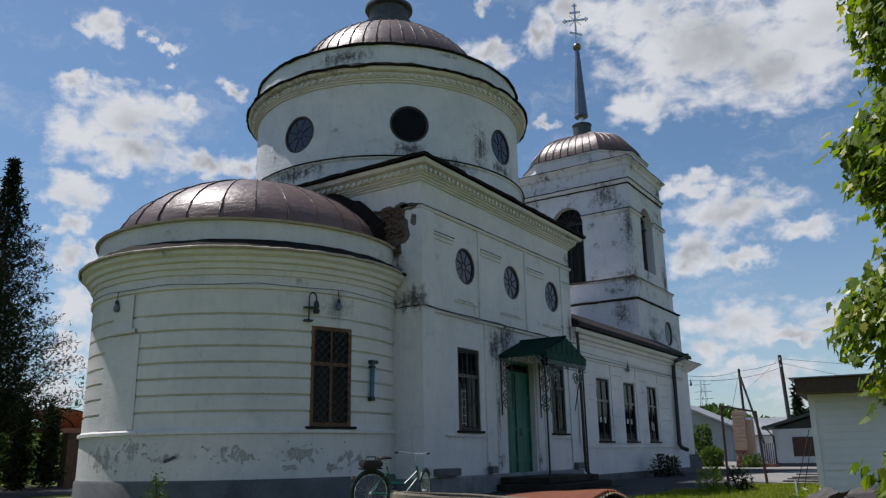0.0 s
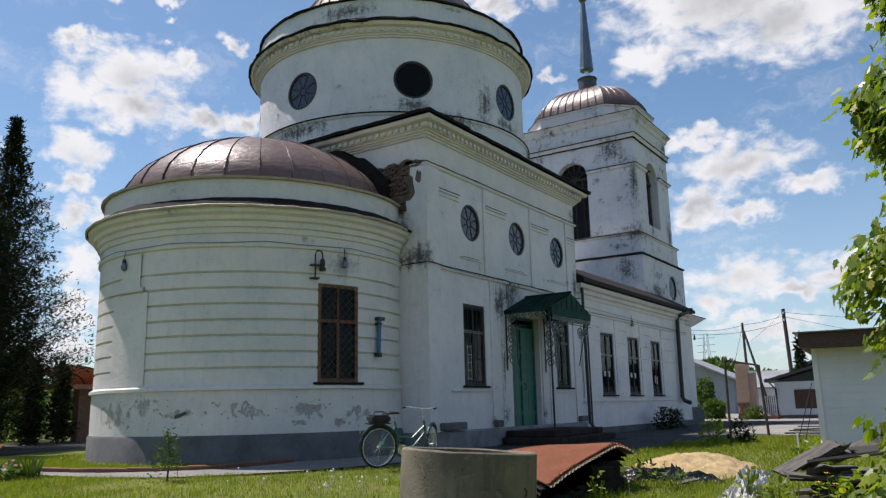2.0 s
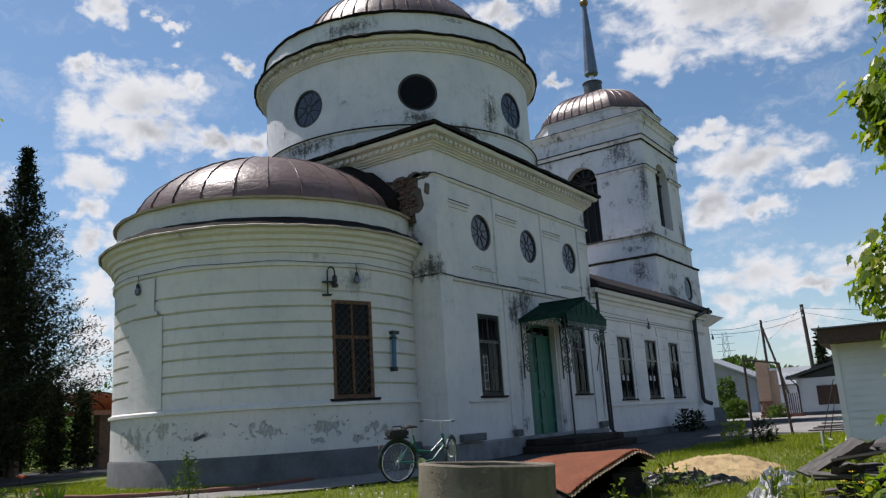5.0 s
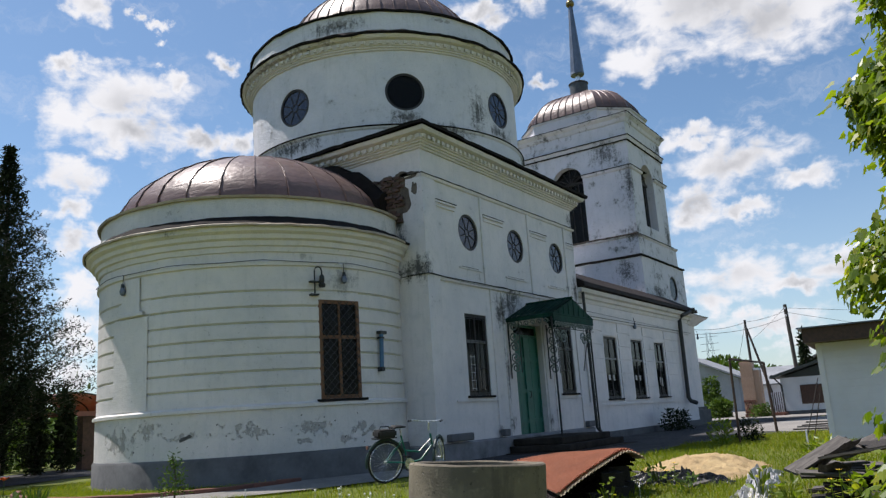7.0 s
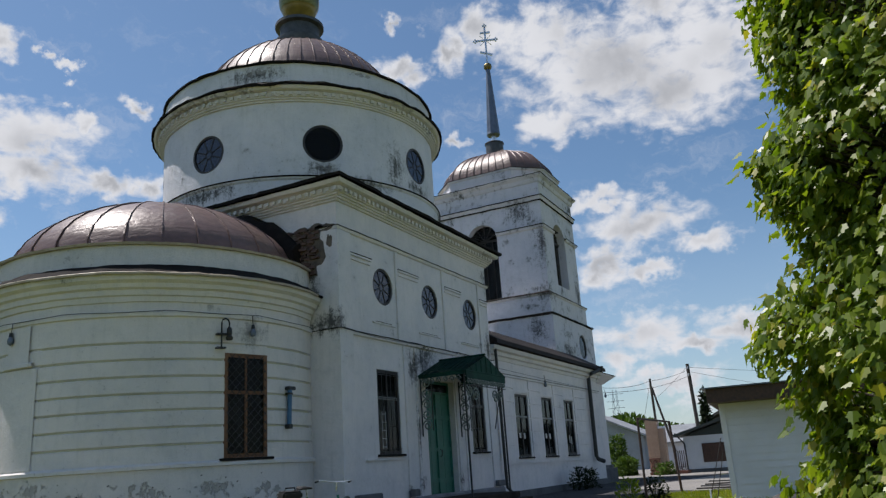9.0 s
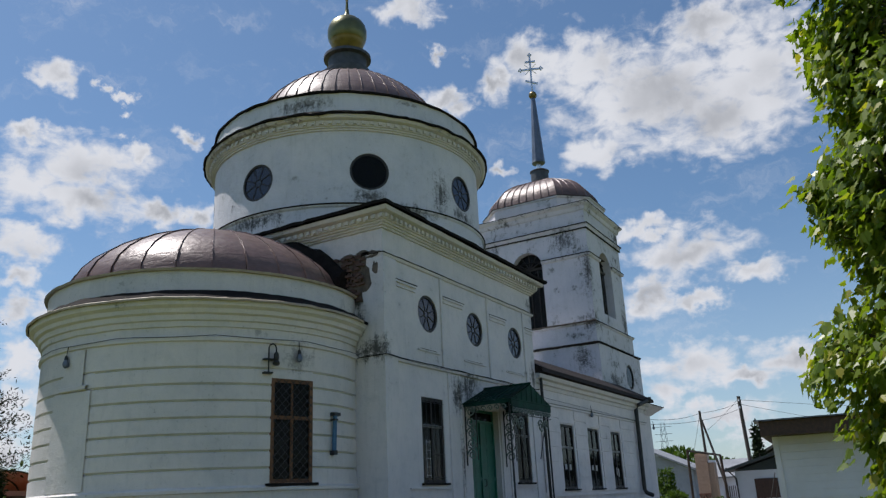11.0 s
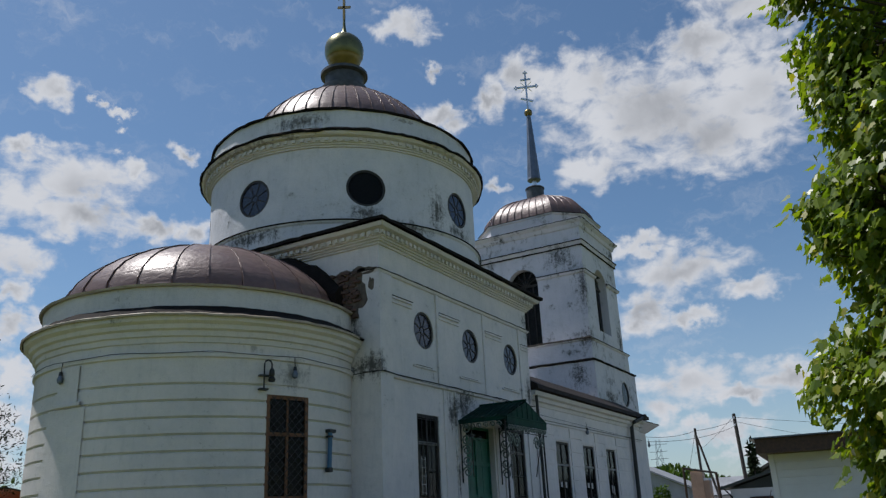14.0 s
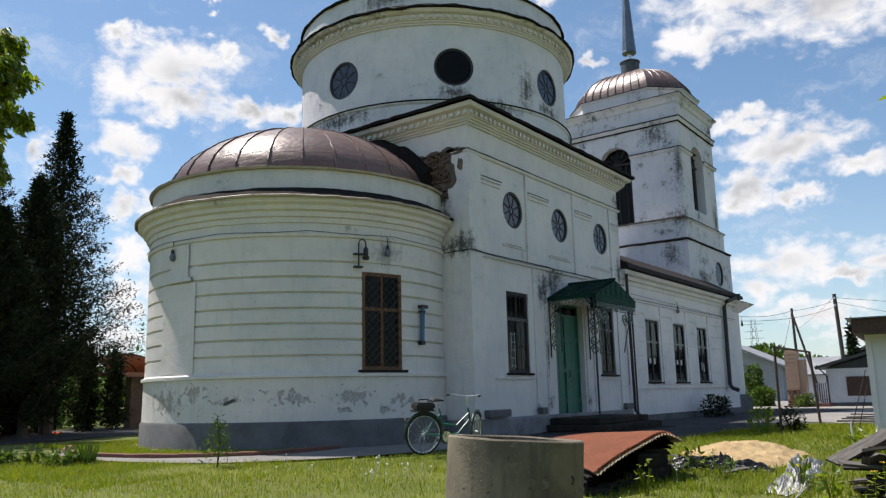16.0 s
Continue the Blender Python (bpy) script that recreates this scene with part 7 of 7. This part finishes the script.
maple((-7.28, -11.44), 7.5, [(0.35, 2.15), (0.92, 2.28), (1.18, 2.08), (1.40, 2.00), (1.70, 2.30), (1.95, 2.10), (2.15, 2.34), (2.35, 2.02), (2.6, 1.95), (2.9, 1.76), (3.2, 1.95), (3.7, 2.06), (4.2, 1.78), (4.5, 1.72), (5.1, 1.75), (5.4, 1.95), (6.4, 1.6), (7.4, 0.7)], 11, "leafy green maple with sunlit lobed leaves", 2900, 26, 0.098)
maple((-6.4, 14.8), 13.6, [(6.0, 1.6), (7.5, 2.4), (8.8, 2.7), (10.0, 3.0), (10.9, 3.2), (11.6, 3.1), (12.2, 1.9), (12.5, 1.0)], 23, "green maple beside the garden conifers", 1000, 24, 0.20)

SPRAY = [(0.0, 0.0), (0.15, 0.22), (0.10, 0.40), (0.17, 0.55), (0.07, 0.75), (0.0, 1.0)]


def conifer(place, height, spread, seed, label, branches, sprays, mat=CONIFER, name="conifer_tree", low=0.06, size=0.30, power=0.75, lift=0.5):
    """A loose conifer: upright trunk, rising branches and many thin sprays along them."""
    r = random.Random(seed)
    tree = thing(name, label, "tree")
    x, y = place
    g = ground_z(x, y)
    part("trunk", bar([(x, y, g - 0.1), (x + 0.05, y, g + height * 0.5), (x, y + 0.03, g + height * 0.98)], 0.02 * height, 8, 0.012), BARK, tree, "thin dark trunk")
    limbs, spots = bmesh.new(), []
    for k in range(branches):
        f = low + (1 - low) * ((k + r.random()) / branches) ** 1.15
        a = k * 2.399 + r.uniform(-0.4, 0.4)
        reach = spread * max(0.04, 1 - f) ** power * r.uniform(0.45, 1.1)
        root = Vector((x, y, g + height * f * 0.96))
        out = Vector((math.cos(a), math.sin(a), 0))
        tip = root + out * reach + Vector((0, 0, lift * reach * r.uniform(0.3, 1.0)))
        bend = root.lerp(tip, 0.5) - Vector((0, 0, 0.10 * reach))
        if reach > 0.4:
            tube(limbs, [root, bend, tip], 0.010 + 0.006 * reach, 4, 0.004)
        for j in range(max(3, int(sprays * (0.35 + reach / spread)))):
            u = r.uniform(0.12, 1.02) ** 0.8
            p = root.lerp(bend, u * 2) if u < 0.5 else bend.lerp(tip, u * 2 - 1)
            p = p + Vector((r.gauss(0, 0.10), r.gauss(0, 0.10), r.gauss(0, 0.09))) * (0.5 + reach * 0.5)
            spots.append((p, out * r.uniform(0.2, 1.0) + unit(r) * 0.8 + Vector((0, 0, r.uniform(-0.3, 0.8))), unit(r), size * r.uniform(0.5, 1.2)))
    tagged(part("branchwork", limbs, BARK, tree), kind="stuff")
    leaf_mesh("crown", spots, SPRAY, mat, tree, "thin dark evergreen sprays", 0.05)
    return tree


conifer((-1.55, 15.9), 11.4, 4.1, 1, "tall loose dark conifer against the sky", 260, 200, power=1.05, low=0.18, size=0.14, lift=0.3)
conifer((-3.7, 16.6), 9.8, 2.8, 2, "tall dark conifer among garden trees", 200, 165, size=0.15)
conifer((-2.9, 14.6), 8.4, 2.5, 3, "dark conifer with hanging sprays", 220, 190, size=0.15)
conifer((-5.4, 16.2), 10.4, 3.0, 4, "tall dark conifer at the lane", 170, 110, size=0.20)
conifer((-4.6, 13.2), 6.8, 2.3, 8, "dark conifer overhanging the lane", 200, 190, low=0.22, size=0.15)
conifer((-7.0, 15.4), 9.6, 3.0, 5, "tall dense dark conifer over the lane", 150, 100, size=0.22)
conifer((-8.8, 14.2), 10.2, 3.2, 6, "broad dense dark conifer over the lane", 130, 90, size=0.24)
conifer((-4.4, 18.4), 9.0, 3.0, 7, "dense dark conifer behind the others", 150, 100, size=0.24)
for k, (x, y, h) in enumerate(((0.15, 16.55, 2.9), (1.35, 16.9, 2.95), (-1.1, 16.9, 2.3), (-2.1, 17.1, 2.1))):
    conifer((x, y), h, 0.46, 30 + k, "narrow dark column-shaped thuja", 110, 20, name="thuja", size=0.22, power=0.5, low=0.02, lift=1.4)
conifer((46.0, -0.30), 5.5, 1.0, 40, "far dark green spruce behind the pole", 70, 26, name="spruce_tree", size=0.5, lift=-0.2, power=1.0)
x, y = -6.48, 0.55
conifer((x, y), 0.80, 0.40, 41, "small young fir planted in the lawn", 22, 26, FARGREEN, "fir_sapling", low=0.28, size=0.075, power=1.0, lift=0.1)


def bush(name, label, cat, place, w, h, seed, count, size, mat, shape=LOBES, group=""):
    r = random.Random(seed)
    b = thing(name, label, cat, group=group)
    x, y = place
    g = ground_z(x, y)
    stems, spots = bmesh.new(), []
    for k in range(12):
        a = r.uniform(0, math.tau)
        tube(stems, [(x, y, g - 0.05), (x + w * 0.4 * math.cos(a), y + w * 0.4 * math.sin(a), g + h * 0.5), (x + w * 0.7 * math.cos(a), y + w * 0.7 * math.sin(a), g + h * 0.8)], 0.0025 + 0.007 * h, 4, 0.003)
    for k in range(count):
        a, t = r.uniform(0, math.tau), r.random() ** 0.5
        z = r.random()
        q = w * t * math.sqrt(max(0.05, 1 - (z - 0.35) ** 2 * 1.7)) * (0.85 + 0.35 * noise.noise((math.cos(a) * 1.5, math.sin(a) * 1.5, seed + z * 2)))
        p = Vector((x + q * math.cos(a), y + q * math.sin(a), g + 0.03 + h * z * (0.85 + 0.3 * noise.noise((x + q * math.cos(a) * 2, y + q * math.sin(a) * 2, seed)))))
        out = Vector((math.cos(a), math.sin(a), 0))
        spots.append((p, out * 0.7 + unit(r) * 0.7 + Vector((0, 0, 0.2)), Vector((0, 0, 1)) + unit(r) * 0.8, size * r.uniform(0.6, 1.2)))
    tagged(part("stem", stems, mat, b), kind="stuff")
    leaf_mesh("leaves", spots, shape, mat, b, "")
    return b


OVAL = [(0.0, 0.0), (0.20, 0.2), (0.24, 0.5), (0.14, 0.8), (0.0, 1.0)]
bush("shrub", "bright green leafy shrub by the steel frame", "shrub", (3.56, -5.20), 0.30, 0.64, 51, 260, 0.10, MAPLE, OVAL)
# no conifer: the dark leaf colour stands in for the shade on this shrub
bush("shrub", "shaded green shrub beside the steel frame", "shrub", (4.6, -5.55), 0.36, 0.62, 52, 300, 0.09, CONIFER, OVAL)
bush("shrub", "dark bush growing at the church wall", "shrub", (14.3, -0.75), 0.65, 0.85, 53, 900, 0.11, CONIFER, OVAL)
bush("shrub", "leafy shrub in front of the outbuilding", "shrub", (33.0, 3.0), 0.85, 2.3, 54, 1100, 0.24, FARGREEN, OVAL)
bush("shrub", "rounded shrub beside the gate pillar", "shrub", (30.5, 1.9), 0.8, 1.1, 55, 1100, 0.2, FARGREEN, OVAL)
bush("shrub", "green bush behind the pavilion", "shrub", (2.3, 22.5), 2.0, 2.2, 56, 1500, 0.25, FARGREEN, OVAL)
bush("shrub", "low flowering bush by the red base", "shrub", (28.3, -0.7), 0.6, 0.7, 57, 500, 0.14, FARGREEN, OVAL)
bush("weed", "broad-leaved weed in front of the board pile", "weed", (-5.3, -8.2), 0.15, 0.30, 58, 18, 0.12, MAPLE, OVAL, "weeds")
bush("weed", "low yellow-green weed in front of the sand heap", "weed", (-3.55, -6.15), 0.16, 0.32, 66, 26, 0.09, FARGREEN, OVAL, "weeds")
bush("weed", "low yellow-green weed beside the black film", "weed", (-4.2, -6.75), 0.22, 0.25, 67, 40, 0.08, FARGREEN, OVAL, "weeds")
bush("weed", "broad-leaved weed beside the white plastic sheet", "weed", (-4.6, -7.75), 0.14, 0.42, 59, 20, 0.12, MAPLE, OVAL, "weeds")
bush("weed", "green weed among the old boards", "weed", (-5.5, -9.0), 0.30, 0.45, 60, 60, 0.13, MAPLE, OVAL, "weeds")
bush("weed", "green weed behind the board pile", "weed", (-1.2, -8.0), 0.45, 0.45, 61, 220, 0.11, MAPLE, OVAL, "weeds")
bush("weed", "small bright weed growing at the roofing sheets", "weed", (-5.95, -6.42), 0.13, 0.36, 62, 18, 0.07, MAPLE, OVAL, "weeds")
bush("burdock", "broad bright green burdock leaves before the boards", "burdock", (-6.35, -9.30), 0.40, 0.24, 68, 110, 0.115, MAPLE, OVAL)
YELLOW = material("yellow_petals", painted((0.75, 0.50, 0.02), (0.60, 0.36, 0.02), 9.0, 0.7))
for k, (x, y, h) in enumerate(((-5.55, -8.75, 0.42), (-5.75, -8.85, 0.34), (-5.2, -9.3, 0.55), (-5.3, -8.62, 0.30), (-3.4, -6.35, 0.30), (-4.05, -6.45, 0.26))):
    o = thing("wildflower", "small yellow wildflower on a leafy stem", "flower", group="yellow wildflowers")
    g = ground_z(x, y)
    part("stalk", bar([(x, y, g - 0.02), (x + 0.02, y, g + h)], 0.005, 5), MAPLE, o)
    leaf_mesh("foliage", [(Vector((x, y, g + h * (0.25 + 0.13 * j))), Vector((math.cos(j * 2.4), math.sin(j * 2.4), 0.25)), Vector((0, 0, 1)), 0.10) for j in range(6)], OVAL, MAPLE, o, "")
    leaf_mesh("bloom", [(Vector((x + 0.02, y, g + h)), Vector((math.cos(j * 1.047), math.sin(j * 1.047), 0.35)), Vector((0, 0, 1)), 0.038) for j in range(6)], OVAL, YELLOW, o, "yellow petals")
bush("hosta", "low clump of variegated hosta leaves", "hosta", (-7.45, 3.52), 0.34, 0.20, 63, 130, 0.16, FARGREEN, OVAL)
bush("hosta", "low clump of variegated hosta leaves", "hosta", (-7.95, 4.6), 0.28, 0.20, 64, 110, 0.15, FARGREEN, OVAL)
bush("weed", "dark leafy flower stems beside the lane", "weed", (-7.6, 4.25), 0.18, 0.30, 65, 60, 0.12, FARGREEN, OVAL, "weeds")

BLADE = [(0.0, 0.0), (0.045, 0.3), (0.035, 0.7), (0.0, 1.0)]
r = random.Random(70)
lily = thing("lily_clump", "clump of long upright lily leaves", "lily")
leaf_mesh("leaves", [(Vector((-7.15 + r.uniform(-0.1, 0.1), 3.2 + r.uniform(-0.1, 0.1), ground_z(-7.15, 3.2))), Vector((r.uniform(-0.6, 0.6), r.uniform(-0.6, 0.6), 1.0)), unit(r), r.uniform(0.25, 0.48)) for k in range(46)], BLADE, FARGREEN, lily, "")
poppy = thing("poppy", "orange poppy flower on a thin stem", "flower")
px, py = -5.45, 7.6
part("stalk", bar([(px, py, ground_z(px, py)), (px, py, 0.52)], 0.007, 5), FARGREEN, poppy)
for k in range(5):
    a = k * math.tau / 5
    bm = bmesh.new()
    c = Vector((px, py, 0.52))
    v = [bm.verts.new(c + Vector((q * math.cos(a + d), q * math.sin(a + d), h))) for q, d, h in ((0.0, 0, 0.0), (0.09, -0.6, 0.05), (0.12, 0.0, 0.08), (0.09, 0.6, 0.05))]
    bm.faces.new(v)
    part("petal", bm, POPPY, poppy)

# far woods behind the houses
r = random.Random(80)
spots = []
for k in range(230):
    a = radians(r.choice((r.uniform(-12, 24), r.uniform(-12, 24), r.uniform(40, 75), r.uniform(-60, 110))))
    d = r.uniform(135, 200)
    cx, cy = -14.5 + d * math.cos(a), -10 + d * math.sin(a)
    h, w = (r.uniform(5.2, 7.6) if 0.17 < a < 0.42 else r.uniform(3.8, 6.2)), r.uniform(2.5, 5.0)
    for j in range(520 if 0.1 < a < 0.42 else 260):
        v = unit(r)
        spots.append((Vector((cx + v.x * w, cy + v.y * w, h * 0.55 + v.z * h * 0.5)), v + unit(r) * 0.5, v, r.uniform(0.7, 1.25)))
woods = tagged(new("far_woods"), "far line of bright green deciduous trees", "trees", kind="stuff")
leaf_mesh("foliage", spots, OVAL, FARGREEN, woods, "")
spots = []
for k in range(60):
    cx, cy = r.uniform(-6, 10), r.uniform(24, 40)
    h, w = r.uniform(2.0, 4.2), r.uniform(0.8, 1.8)
    for j in range(70):
        v = unit(r)
        spots.append((Vector((cx + v.x * w, cy + v.y * w, h * 0.55 + v.z * h * 0.5)), v + unit(r) * 0.5, v, r.uniform(0.25, 0.5)))
hedge = tagged(new("garden_thicket"), "dense green thicket behind the pavilion", "bushes", kind="stuff")
leaf_mesh("foliage", spots, OVAL, FARGREEN, hedge, "")

# grass
gr = np.random.default_rng(5)


def free_lawn(x, y):
    """Where grass grows: not on paths, inside walls or under the things that stand on the lawn."""
    ra = np.hypot(x - AX, y - AY)
    ang = np.degrees(np.arctan2(y - AY, x - AX)) % 360
    inner, outer = (np.interp(ang, [v[0] for v in line], [v[1] for v in line]) for line in (KERB_LINE, EDGE_LINE))
    ok = ~((ra < outer) & (ra > inner - 0.06) & (ang > 164) & (ang < 266)) & ~((ra < 3.72) & (ang > 140) & (ang < 300))
    ok &= ~((ra < 3.9) & (ang <= 150))
    ok &= ~((x > -1.6) & (y > np.interp(x, [v[0] for v in LAWN_EDGE], [v[1] for v in LAWN_EDGE])))
    ok &= np.hypot(x - RINGPOS[0], y - RINGPOS[1]) > 0.62
    ok &= (((x + 1.5) / 1.6) ** 2 + ((y + 6.30 - 0.2 * (x + 1.5)) / 0.88) ** 2) > 1
    ok &= ~((y > 5.4 + 0.2 * (x + 9.5)) & (x < -5.3))
    ok &= x < 8.85 + 0.2 * np.sin(y * 4.0)
    return ok


def turf(count, x0, x1, y0, y1, tall, wide):
    x, y = gr.uniform(x0, x1, count), gr.uniform(y0, y1, count)
    keep = free_lawn(x, y)
    x, y = x[keep], y[keep]
    patch = np.array([noise.noise((a * 0.8, b * 0.8, 7.0)) for a, b in zip(x, y)])
    z = np.array([ground_z(a, b) for a, b in zip(x, y)])
    n = len(x)
    h = tall * gr.uniform(0.45, 1.15, n) * (1 + 0.55 * patch)
    a, lean, b = gr.uniform(0, math.tau, n), gr.uniform(0.1, 0.75, n), gr.uniform(0, math.tau, n)
    w = wide * gr.uniform(0.6, 1.3, n)
    v = np.zeros((n, 5, 3))
    for i, (f, side) in enumerate(((0, -1), (0, 1), (0.6, 0.75), (0.6, -0.75), (1.0, 0))):
        bend = lean * h * f * f
        v[:, i, 0] = x + bend * np.cos(a) + side * w * np.cos(b)
        v[:, i, 1] = y + bend * np.sin(a) + side * w * np.sin(b)
        v[:, i, 2] = z - 0.02 + h * f * (1 - 0.25 * lean * f)
    idx = np.arange(n)[:, None] * 5
    quads = (idx + np.array([0, 1, 2, 3])).tolist()
    tips = (idx + np.array([3, 2, 4])).tolist()
    return v.reshape(-1, 3).tolist(), quads + tips


lawn = tagged(new("lawn_grass"), "rough sunlit lawn grass with weeds", "grass", kind="stuff")
for count, box_, tall, wide in ((52000, (-11, -1.5, -7.5, 3.5), 0.10, 0.0045), (30000, (-9, -4, 0, 9), 0.11, 0.006), (42000, (-5.5, 12, -8.6, -2.8), 0.13, 0.007), (26000, (-5.9, -2.6, 0.5, 8.6), 0.13, 0.006), (14000, (8, 24, -9, -3), 0.13, 0.012)):
    vs, fs = turf(count, *box_, tall, wide)
    data = bpy.data.meshes.new("blades")
    data.from_pydata(vs, [], fs)
    data.materials.append(BLADES)
    new("blades", data).parent = lawn

# seed heads of dandelion
clocks = tagged(new("dandelion_clocks"), "white dandelion seed heads in the grass", "dandelions", kind="stuff")
bm = bmesh.new()
for k in range(36):
    x, y = (random.gauss(-6.1, 0.7), random.gauss(-2.6, 0.8)) if k % 3 else (random.uniform(-8, -1), random.uniform(-7, -3.5))
    if not free_lawn(np.array([x]), np.array([y]))[0]:
        continue
    z = ground_z(x, y)
    h = random.uniform(0.10, 0.24)
    bmesh.ops.create_icosphere(bm, subdivisions=1, radius=random.uniform(0.012, 0.019), matrix=Matrix.Translation((x, y, z + h)))
    tube(bm, [(x, y, z), (x, y, z + h)], 0.003, 4)
part("heads", bm, PETAL, clocks)
